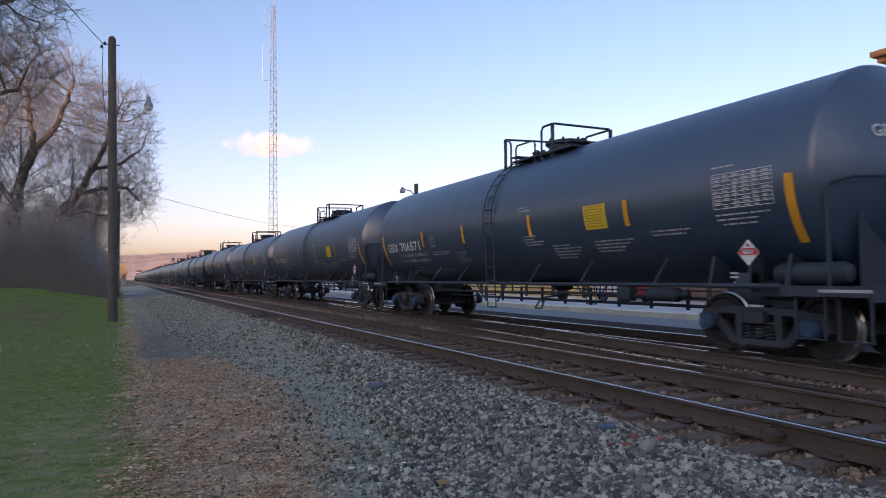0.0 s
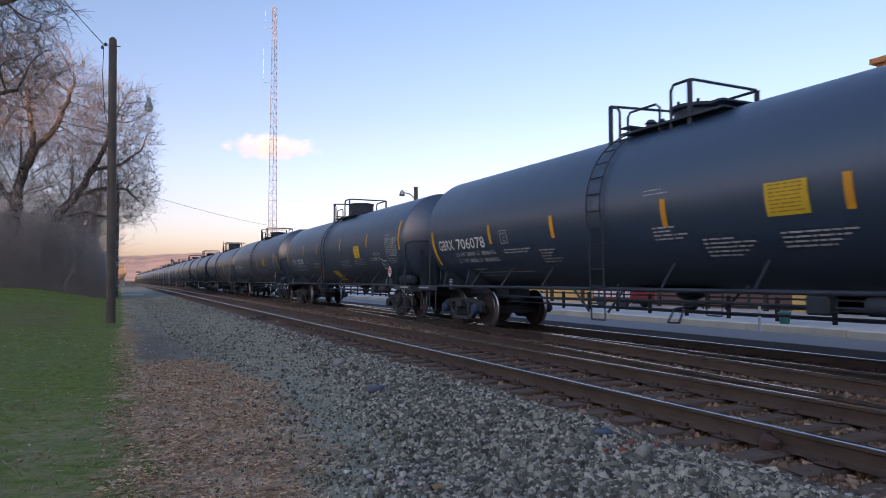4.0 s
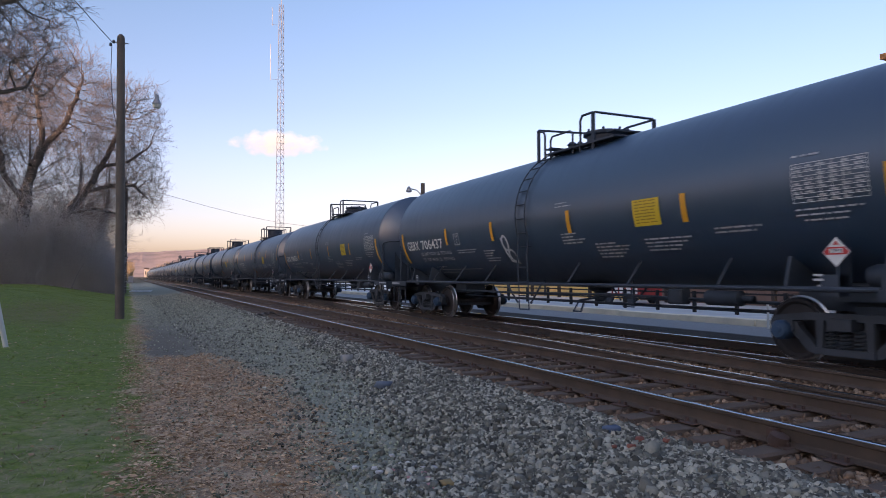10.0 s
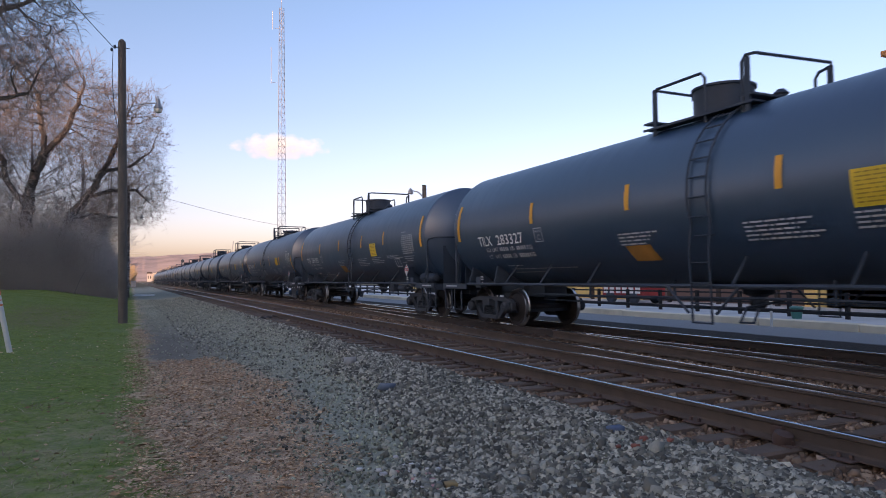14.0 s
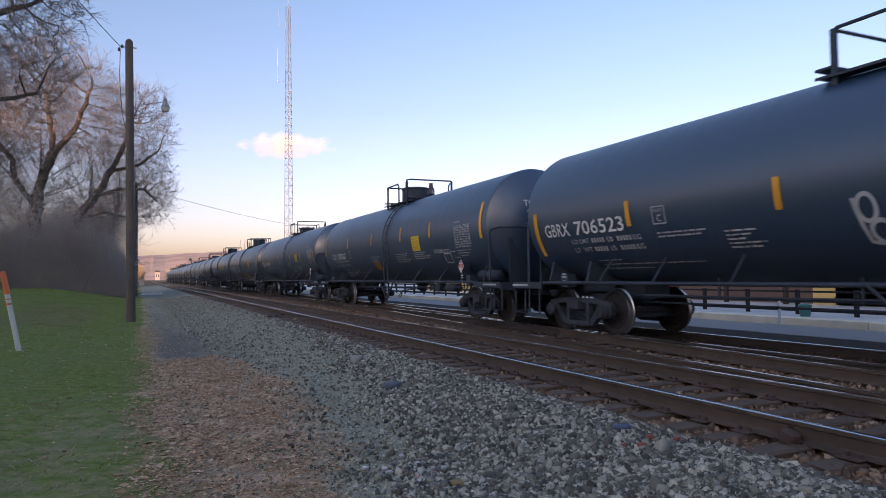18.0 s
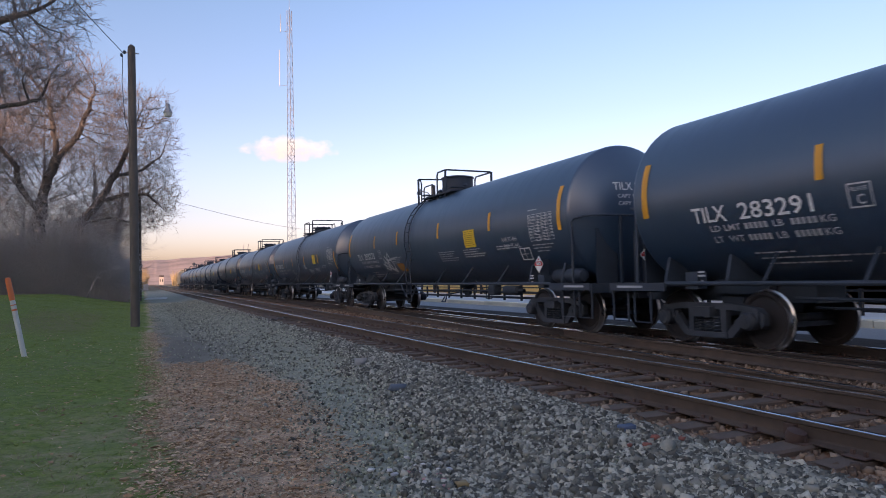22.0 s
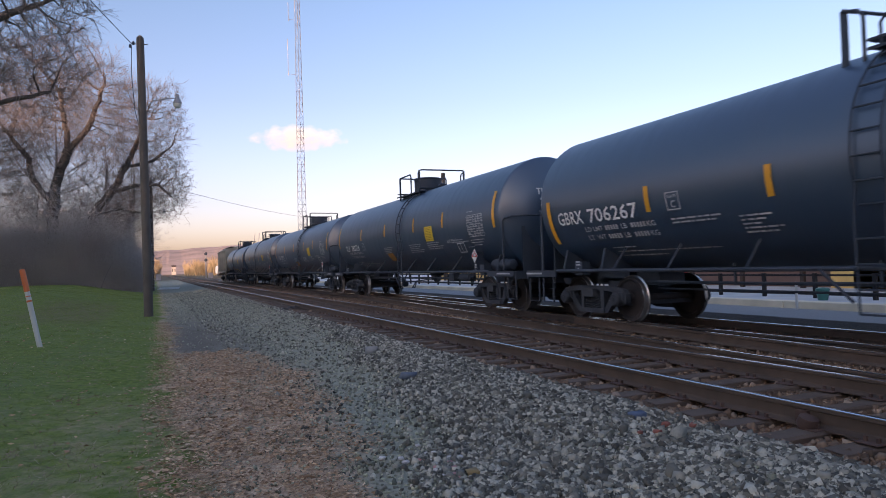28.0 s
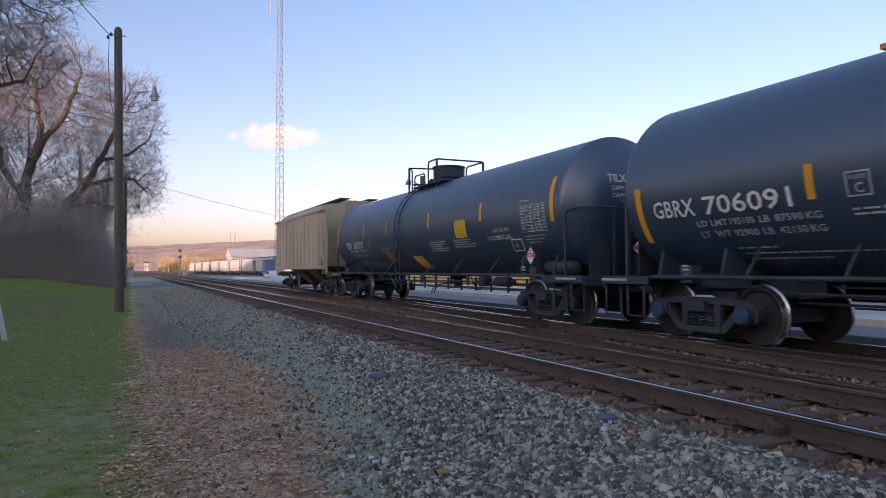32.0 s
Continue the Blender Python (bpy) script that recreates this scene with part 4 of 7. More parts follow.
    if tall:
        part("orange_decal", side_patch(0.64 if turn > 0 else 1.95, 1.3 if turn > 0 else 2.6, 1.5, 1.78, 0.01, 6, 0.3), M_PANEL, car)
        rated = ("AAR ST-445",) if turn > 0 else ("AAR ST-445", "AAR ST-446")
        for i, words in enumerate(rated):
            part("stencil_writing", text_mesh(words, 0.15, M_GREYTXT, lambda u, v: side_point(-5.4 + back_aar + 0.04 * i - u, 1.93 + 0.16 * i + v), 0.74), None, car, "grey stencilled lettering")
        by = -6.0 + back_aar
        frame_g = side_patch(by, by - 0.03, 1.62, 1.9, 0.012, 4, -0.3)
        for yy0, yy1, za, zb in ((by - 0.44, by - 0.47, 1.62, 1.9), (by - 0.2, by - 0.22, 1.62, 1.9), (by, by - 0.47, 1.62, 1.645), (by - 0.085, by - 0.55, 1.88, 1.905)):
            q = side_patch(yy0, yy1, za, zb, 0.012, 4, -0.3 if zb - za > 0.1 else 0.0)
            frame_g.add(q.v, q.f)
        part("stencil_frame", frame_g, M_WHITE, car)
    # plate box, weights
    yb = 4.25 if tall else 4.02
    zb0 = 2.0 if tall else 2.08
    box = Geo()
    for y0, y1, za, zb in ((yb, yb - 0.32, zb0, zb0 + 0.02), (yb, yb - 0.32, zb0 + 0.29, zb0 + 0.31), (yb, yb - 0.02, zb0, zb0 + 0.3), (yb - 0.3, yb - 0.32, zb0, zb0 + 0.3)):
        q = side_patch(y0, y1, za, zb, 0.012, 3)
        box.add(q.v, q.f)
    part("plate_box", box, M_GREYTXT, car)
    part("plate_writing", text_mesh("C", 0.17, M_GREYTXT, lambda u, v: side_point(yb - 0.11 - u, zb0 + 0.045 + v)), None, car)
    part("plate_writing", text_mesh("PLATE", 0.07, M_GREYTXT, lambda u, v: side_point(yb - 0.05 - u, zb0 + 0.21 + v), 0.21), None, car)
    y0 = 6.6 if tall else 6.55
    for i, words in enumerate(("LD LMT", "LT  WT")):
        zz = (1.87 if tall else 1.86) - 0.17 * i
        part("weight_lettering", text_mesh(words + "          LB          KG", 0.13, M_GREYTXT, lambda u, v: side_point(y0 - u, zz + v), 2.12), None, car)["kind"] = "stuff"
    lines(car, [(6.0, 5.3, 1.5, 0.02), (5.95, 3.2, 1.42, 0.02), (5.9, 4.6, 1.34, 0.02)], M_GREYTXT)
    # stencils on the platform's edge and the jack pad
    for s in (-1, 1):
        e = s * (L - 0.32)
        lines_flat(car, -1.534, [(s * 8.45 + 0.34, s * 8.45 - 0.36, 0.975, 0.04)])
        lines_flat(car, -1.465, [(s * 6.75 + 0.08, s * 6.75 - 0.06, 1.22, 0.03), (s * 6.75 + 0.08, s * 6.75 - 0.07, 1.16, 0.03), (s * 6.75 + 0.02, s * 6.75 - 0.02, 1.05, 0.06)])
    return car, L


WHEELSETS = [[], []]
WHEEL_R = 0.457
_wm = wheelset_geo().mesh("wheelset", M_WHEEL)
_tm = tread_geo().mesh("tread", M_TREAD)
_bm = bmesh.new()
_bm.from_mesh(_wm)
_n0 = len(_bm.faces)
_bm.from_mesh(_tm)
for _f in list(_bm.faces)[_n0:]:
    _f.material_index = 1
WHEELSET_MESH = bpy.data.meshes.new("wheelset")
_bm.to_mesh(WHEELSET_MESH)
_bm.free()
WHEELSET_MESH.materials.append(M_WHEEL)
WHEELSET_MESH.materials.append(M_TREAD)

# the cars in their order, the first one nearest at the start; None: number that cannot be read
TRAIN = [("G", "706571"), ("G", "706324"), ("G", "706260"), ("G", "706078"), ("T", "283288"), ("G", "706378"), ("T", "283307"), ("G", "706110"), ("G", "706437"),
         ("G", "706561"), ("T", "283323"), ("T", "283327"), ("T", "283185"), ("G", "706481"), ("G", "706523"), ("T", "283267"), ("G", "706084"), ("T", "283291"),
         ("T", "283273"), ("G", "706229"), ("G", "706052"), ("G", "706247"), ("G", "706267"), ("T", "283226"), ("T", "283301"), ("G", "706091"), ("T", "283277")]
CARS = []
# layouts: kind, places of the small stripes, which end leads
LAYOUT = {"G": ("G", (4.5, 1.88, -1.33, -4.48), -1, 0.42, -0.65), "H": ("K", (4.65, 1.48, -1.88, -4.7), 1, -0.5, 0.2),
          "K": ("K", (4.5, 1.88, -1.33, -4.48), 1, 0.05, 0.55), "J": ("K", (4.5, 1.88, -1.33, -4.48), -1, 0.4, -0.33),
          "T": ("T", (4.3, 1.1, -2.05, -4.58), 1, -0.6, 0.22), "U": ("T", (4.6, 2.1, -1.5, -4.8), -1, 1.0, 0.2)}
TURNED = {"706267": "J", "706260": "J", "706523": "H", "706229": "K", "706110": "H", "706084": "H", "706052": "H", "283277": "U", "283288": "U", "283307": "U", "283291": "U", "283273": "U"}
PROTO = {}
_y, _last = 13.86, 9.09
for _i, (_k, _num) in enumerate(TRAIN):
    key = TURNED.get(_num, _k)
    L = 9.325 if _k == "T" else 9.09
    if _i:
        _y += _last + L
    _last = L
    if key in PROTO:
        car = copy_thing(PROTO[key], pose(XC, _y, 0))
        for o in car.children_recursive:
            if o.name.startswith("wheelset"):
                WHEELSETS[0 if o.location.y < 0 else 1].append(o)
    else:
        car, _ = make_car(*LAYOUT[key])
        for _s in (-1, 1):
            make_truck(car, _s * (7.05 if _k == "T" else 6.82), WHEELSETS, key == "G")
        car.location = (XC, _y, 0)
        PROTO[key] = car
    CARS.append((car, _y))
END_OF_TANKS = _y + _last

WEIGHTS = {"706561": (("191600", "86900"), ("94400", "42800")), "706091": (("193100", "87590"), ("92900", "42150")), "706437": (("192300", "87200"), ("93700", "42500")), "706084": (("192300", "87200"), ("93700", "42500"))}
# reporting mark and number of each car, on its side and on its leading head
for (car, _), (_k, _num) in zip(CARS, TRAIN):
    mark = "GBRX" if _k == "G" else "TILX"
    use_shape("K" if TURNED.get(_num) in ("K", "H", "J") else _k)
    if _k == "G":
        part("mark_lettering", text_mesh(mark, 0.38, M_WHITE, lambda u, v: side_point(7.42 - u, 2.04 + v), 0.90), None, car, "white stencilled letters")
        part("number_lettering", text_mesh(_num, 0.38, M_WHITE, lambda u, v: side_point(6.33 - u, 2.04 + v), 1.53), None, car, "white stencilled figures")
    else:
        part("mark_lettering", text_mesh(mark, 0.34, M_WHITE, lambda u, v: side_point(6.9 - u, 2.02 + v), 0.68), None, car, "white stencilled letters")
        part("number_lettering", text_mesh(_num, 0.34, M_WHITE, lambda u, v: side_point(5.98 - u, 2.02 + v), 1.23), None, car, "white stencilled figures")

    # weights: figures where they can be read, else bars
    y0, tall = (6.6, True) if _k == "T" else (6.55, False)
    for i in range(2):
        zz = (1.87 if tall else 1.86) - 0.17 * i
        if _num in WEIGHTS:
            for at, words in ((0.64, WEIGHTS[_num][i][0]), (1.42, WEIGHTS[_num][i][1])):
                part("weight_number", text_mesh(words, 0.13, M_GREYTXT, lambda u, v: side_point(y0 - at - u, zz + v), 0.43), None, car)["kind"] = "stuff"
        else:
            lines(car, [(y0 - 0.66 - 0.085 * j, y0 - 0.72 - 0.085 * j, zz, 0.088) for j in range(5)] + [(y0 - 1.45 - 0.085 * j, y0 - 1.51 - 0.085 * j, zz, 0.088) for j in range(5)], M_GREYTXT)

    def on_head(u, v):
        return (u, -TL - head_depth(min(TR * 0.99, math.hypot(u, v - TZ))) - 0.014, v)
    part("end_lettering", text_mesh(mark + " " + _num, 0.24, M_WHITE, lambda u, v: on_head((-0.85 if _k == "G" else -0.62) + u, 3.0 + v), 1.12), None, car, "white stencilled lettering")
    for _j in range(2):
        part("capacity_lettering", text_mesh("CAPY", 0.12, M_WHITE, lambda u, v: on_head(-0.55 + u, 2.83 - 0.16 * _j + v), 0.3), None, car)
        g = Geo()
        for q in range(6):
            u0 = -0.2 + q * 0.07
            g.add([on_head(u0, 2.83 - 0.16 * _j), on_head(u0 + 0.05, 2.83 - 0.16 * _j), on_head(u0 + 0.05, 2.91 - 0.16 * _j), on_head(u0, 2.91 - 0.16 * _j)], [(0, 1, 2, 3)])
        part("stencil_block", g, M_WHITE, car)["kind"] = "stuff"
    g = Geo()
    for q in range(9):
        for w in range(3):
            u0, z0 = 0.2 + 0.15 * w + 0.03 * ((q * 3 + w) % 3), 2.35 - 0.085 * q
            g.add([on_head(u0, z0), on_head(u0 + 0.1, z0), on_head(u0 + 0.1, z0 + 0.03), on_head(u0, z0 + 0.03)], [(0, 1, 2, 3)])
    part("stencil_block", g, M_GREYTXT, car)["kind"] = "stuff"


# ---- covered hopper at the tail of the train ----
M_HOPPER = plain("faded_tan_hopper_paint", (0.50, 0.44, 0.34), 0.75, 0.0, 1.6, 0.3, 0.15)
M_HOPDARK = plain("grimy_hopper_frame", (0.13, 0.11, 0.09), 0.8, 0.0, 3, 0.4, 0.2)


def make_hopper():
    car = root("hopper_car", "tan covered hopper car with ribbed sides and end ladders", "hopper car", "cars of the train")
    half, body = 6.15, 5.5
    put = lambda u, v, w: (u, w, v)
    sec = [(-1.55, 1.35), (1.55, 1.35), (1.58, 3.95), (1.35, 4.25), (0.5, 4.4), (-0.5, 4.4), (-1.35, 4.25), (-1.58, 3.95)]
    part("body", Geo().prism(sec, -body + 1.1, body - 1.1, put), M_HOPPER, car)
    for s in (-1, 1):
        # sloping end sheet under an overhanging roof
        ya, yb = s * (body - 1.1), s * body
        g = Geo()
        g.add([(-1.5, ya, 1.35), (1.5, ya, 1.35), (1.5, yb, 3.3), (-1.5, yb, 3.3), (-1.55, yb, 4.0), (1.55, yb, 4.0), (0.5, yb, 4.38), (-0.5, yb, 4.38), (-1.55, ya, 4.0), (1.55, ya, 4.0), (0.5, ya, 4.38), (-0.5, ya, 4.38), (-1.5, ya, 3.3), (1.5, ya, 3.3)],
              [(0, 1, 2, 3), (3, 2, 5, 4), (4, 5, 6, 7), (4, 7, 11, 8), (7, 6, 10, 11), (6, 5, 9, 10), (0, 3, 12), (1, 13, 2), (3, 4, 8, 12), (2, 13, 9, 5)])
        part("end_sheet", g, M_HOPPER, car)
        for x in (-1.5, 1.5):
            part("corner_post", Geo().box(x - 0.05, x + 0.05, yb - 0.06, yb + 0.06, 1.0, 3.9), M_HOPPER, car)
            part("end_brace", Geo().tube([(x, yb, 1.2), (x, ya, 2.7)], 0.05, 6), M_HOPPER, car)
            for d in (0.12, 0.62):
                part("ladder_stile", Geo().box(x - 0.03, x + 0.03, yb - s * d - 0.03, yb - s * d + 0.03, 1.0, 4.1), M_HOPPER, car)
            for k in range(8):
                part("rung", Geo().tube([(x, yb - s * 0.12, 1.2 + 0.38 * k), (x, yb - s * 0.62, 1.2 + 0.38 * k)], 0.016, 5), M_HOPPER, car)
        for x in (-0.6, -0.15):
            part("end_ladder", Geo().box(x - 0.03, x + 0.03, yb + s * 0.06 - 0.03, yb + s * 0.06 + 0.03, 1.0, 4.4), M_HOPPER, car)
        part("end_sill", Geo().slab(-1.5, 1.5, min(yb - 0.1, yb + 0.1), max(yb - 0.1, yb + 0.1), 0.85, 1.1, 0.02), M_HOPDARK, car)
        part("coupler", Geo().box(-0.1, 0.1, min(yb, s * half), max(yb, s * half), 0.76, 0.94).box(-0.17, 0.17, min(s * half - 0.12, s * half + 0.06), max(s * half - 0.12, s * half + 0.06), 0.7, 1.0), M_TRUCK, car)
        make_truck(car, s * 4.35, WHEELSETS)
        # discharge hopper
        g = Geo()
        yc = s * 1.55
        g.add([(-1.45, yc - 1.4, 1.36), (1.45, yc - 1.4, 1.36), (1.45, yc + 1.4, 1.36), (-1.45, yc + 1.4, 1.36), (-0.4, yc - 0.4, 0.45), (0.4, yc - 0.4, 0.45), (0.4, yc + 0.4, 0.45), (-0.4, yc + 0.4, 0.45)],
              [(0, 1, 5, 4), (1, 2, 6, 5), (2, 3, 7, 6), (3, 0, 4, 7), (4, 5, 6, 7)])
        part("discharge_bin", g, M_HOPDARK, car)
    part("center_sill", Geo().box(-0.3, 0.3, -5.4, 5.4, 0.75, 1.05), M_HOPDARK, car)
    for x in (-1.57, 1.57):
        part("side_sill", Geo().box(x - 0.06, x + 0.06, -body, body, 1.22, 1.38), M_HOPPER, car)
        part("top_chord", Geo().box(x * 1.005 - 0.05, x * 1.005 + 0.05, -body, body, 3.9, 4.02), M_HOPPER, car)
        for k in range(11):
            y = -4.3 + 0.86 * k
            part("side_rib", Geo().box(x - 0.035, x + 0.035, y - 0.05, y + 0.05, 1.38, 3.9), M_HOPPER, car)
    part("roof_walkway", Geo().box(-0.9, -0.45, -5.7, 5.7, 4.42, 4.47), M_HOPDARK, car)
    part("roof_walkway", Geo().box(0.45, 0.9, -5.7, 5.7, 4.42, 4.47), M_HOPDARK, car)
    for k in range(4):
        part("roof_hatch", Geo().lathe([(0.36, 4.38), (0.36, 4.5), (0.3, 4.54), (0.0, 4.55)], 18, Matrix.Translation((0, -3.6 + 2.4 * k, 0))), M_HOPPER, car)
    return car


hopper = make_hopper()
HOPPER_Y = END_OF_TANKS + 6.15
hopper.location = (XC, HOPPER_Y, 0)
CARS.append((hopper, HOPPER_Y))


# ---- graffiti and decals that set single cars apart ----
M_SPRAY = plain("white_spray_paint", (0.5, 0.52, 0.53), 0.7, 0.0, 5, 0.4, 0.05)


def scrawl(car, strokes, width=0.028):
    """Sprayed strokes on the tank's side; each a list of (y, z)."""
    holder = None
    for pts in strokes:
        fine = []
        for (ya, za), (yb, zb) in zip(pts, pts[1:]):
            fine += [(ya + (yb - ya) * k / 3, za + (zb - za) * k / 3) for k in range(3)]
        fine.append(pts[-1])
        g = Geo()
        for i, (y, z) in enumerate(fine):
            (y0, z0), (y1, z1) = fine[max(i - 1, 0)], fine[min(i + 1, len(fine) - 1)]
            n = math.hypot(y1 - y0, z1 - z0) or 1
            oy, oz = -(z1 - z0) / n * width, (y1 - y0) / n * width
            g.v += [side_point(y + oy, z + oz, 0.013), side_point(y - oy, z - oz, 0.013)]
        g.f += [(2 * i, 2 * i + 1, 2 * i + 3, 2 * i + 2) for i in range(len(fine) - 1)]
        part("graffiti_stroke", g, M_SPRAY, car, "white sprayed graffiti stroke")


def ring(y, z, ry, rz, n=14, a0=0.0):
    return [(y + ry * math.cos(a0 + 2 * math.pi * k / n), z + rz * math.sin(a0 + 2 * math.pi * k / n)) for k in range(n + 1)]


_by_number = {num: car for (car, _), (_, num) in zip(CARS, TRAIN)}
use_shape("G")
for _num in ("706437", "706481"):
    scrawl(_by_number[_num], [ring(1.35, 2.02, 0.12, 0.17), ring(1.22, 1.72, 0.14, 0.14), [(1.5, 2.15), (1.42, 1.6), (1.1, 1.55)]])
use_shape("K")
scrawl(_by_number["706523"], [ring(0.27, 2.02, 0.12, 0.17), ring(0.15, 1.72, 0.14, 0.14), [(0.43, 2.15), (0.35, 1.6), (0.03, 1.55)]])
scrawl(_by_number["706260"], [ring(1.35, 1.85, 0.5, 0.2), ring(1.5, 1.78, 0.14, 0.1), ring(1.5, 1.78, 0.06, 0.05), [(1.95, 1.75), (1.75, 2.0), (1.4, 2.12), (1.05, 2.08), (1.15, 2.2), (1.6, 2.12)],
                              [(0.9, 1.68), (0.5, 1.62), (0.2, 1.62)], [(1.9, 1.5), (1.7, 1.62), (1.2, 1.55), (0.6, 1.52)]])
use_shape("T")
scrawl(_by_number["283273"], [[(3.95, 1.6), (3.80, 2.0), (3.55, 1.65), (3.40, 2.05), (3.25, 1.6)], [(3.65, 2.1), (3.45, 1.9), (3.25, 2.2), (3.10, 1.95), (2.35, 2.0)], ring(3.20, 1.75, 0.25, 0.18), ring(3.70, 1.72, 0.22, 0.14), [(4.05, 1.8), (3.05, 1.5), (2.95, 1.65)]])
scrawl(_by_number["283291"], [[(3.2, 1.9), (3.0, 1.7), (2.8, 1.95), (2.6, 1.7)], ring(3.0, 1.8, 0.3, 0.15)])
for _num in ("283288", "283307", "283277", "283291"):
    part("yellow_decal", side_patch(-0.45, 0.3, 1.22, 1.62, 0.01, 6, 0.25), M_YELLOW, _by_number[_num], "scuffed yellow panel")


# ---- bare trees and thicket ----
def sticks(name, a, b, ra, rb, mat, sides=3):
    """One mesh of many thin tapered sticks: arrays of start and end points and their radii."""
    a, b = np.asarray(a, float), np.asarray(b, float)
    d = b - a
    d /= np.maximum(np.linalg.norm(d, axis=1, keepdims=True), 1e-9)
    up = np.where(np.abs(d[:, 2:3]) < 0.9, np.array([[0.0, 0.0, 1.0]]), np.array([[1.0, 0.0, 0.0]]))
    s = np.cross(d, up)
    s /= np.linalg.norm(s, axis=1, keepdims=True)
    u = np.cross(s, d)
    ang = 2 * np.pi * np.arange(sides) / sides
    ring_ = s[:, None] * np.cos(ang)[None, :, None] + u[:, None] * np.sin(ang)[None, :, None]
    v = np.concatenate([a[:, None] + ring_ * np.asarray(ra)[:, None, None], b[:, None] + ring_ * np.asarray(rb)[:, None, None]], 1)
    k = np.arange(sides)
    f = np.stack([k, (k + 1) % sides, sides + (k + 1) % sides, sides + k], -1)
    f = (f[None] + 2 * sides * np.arange(len(a))[:, None, None]).reshape(-1, 4)
    return big_mesh(name, v.reshape(-1, 3), f, mat, True)


def grow_tree(seed, limbs, crowns, points, step=0.38, kill=0.5, pull=3.6):
    """Branches that grow from the main limbs into the room of the crowns. limbs: polylines; crowns: (centre, radii)."""
    rng = np.random.RandomState(seed)
    aim = []
    for (cx, cy, cz), (rx, ry, rz) in crowns:
        q = rng.normal(size=(points // len(crowns), 3))
        q /= np.linalg.norm(q, axis=1, keepdims=True)
        q *= rng.rand(len(q), 1) ** 0.42
        lump_ = 1 + 0.16 * np.sin(q[:, :1] * 5 + seed) * np.cos(q[:, 2:] * 4 + q[:, 1:2] * 3)
        aim.append(q * lump_ * np.array([rx, ry, rz]) + np.array([cx, cy, cz]))
    aim = np.concatenate(aim)
    pos, up = [], []
    for line in limbs:
        pts = [Vector(p) for p in line]
        last = -1
        if pos:
            gap = [(Vector(p) - pts[0]).length for p in pos]
            last = int(np.argmin(gap))
        for p, q in zip(pts, pts[1:]):
            n = max(1, int((q - p).length / step))
            for k in range(1, n + 1):
                w = p.lerp(q, k / n)
                pos.append((w.x + rng.normal(0, 0.05), w.y + rng.normal(0, 0.05), w.z))
                up.append(last)
                last = len(pos) - 1
    pos = np.array(pos)
    best, who = np.full(len(aim), 1e9), np.zeros(len(aim), int)
    fresh = np.arange(len(pos))
    for _ in range(120):
        for chunk in np.array_split(fresh, max(1, len(fresh) // 400)):
            dist = np.linalg.norm(aim[:, None] - pos[None, chunk], axis=2)
            j = dist.argmin(1)
            m = dist[np.arange(len(aim)), j]
            hit = m < best
            best[hit], who[hit] = m[hit], chunk[j[hit]]
        alive = best > kill
        aim, best, who = aim[alive], best[alive], who[alive]
        near = best < pull
        if not near.any():
            break
        ways = aim[near] - pos[who[near]]
        ways /= np.linalg.norm(ways, axis=1, keepdims=True)
        tot = np.zeros((len(pos), 3))
        np.add.at(tot, who[near], ways)
        src = np.unique(who[near])
        w = tot[src] + rng.normal(0, 0.18, (len(src), 3))
        w /= np.linalg.norm(w, axis=1, keepdims=True)
        fresh = np.arange(len(pos), len(pos) + len(src))
        pos = np.concatenate([pos, pos[src] + w * step])
        up += list(src)
        if len(pos) > 11000:
            break
    up = np.array(up)
    load = np.zeros(len(pos))
    load[np.setdiff1d(np.arange(len(pos)), up)] = 1.0
    for i in range(len(pos) - 1, 0, -1):
        if up[i] >= 0:
            load[up[i]] += load[i]
    return pos, up, load, rng


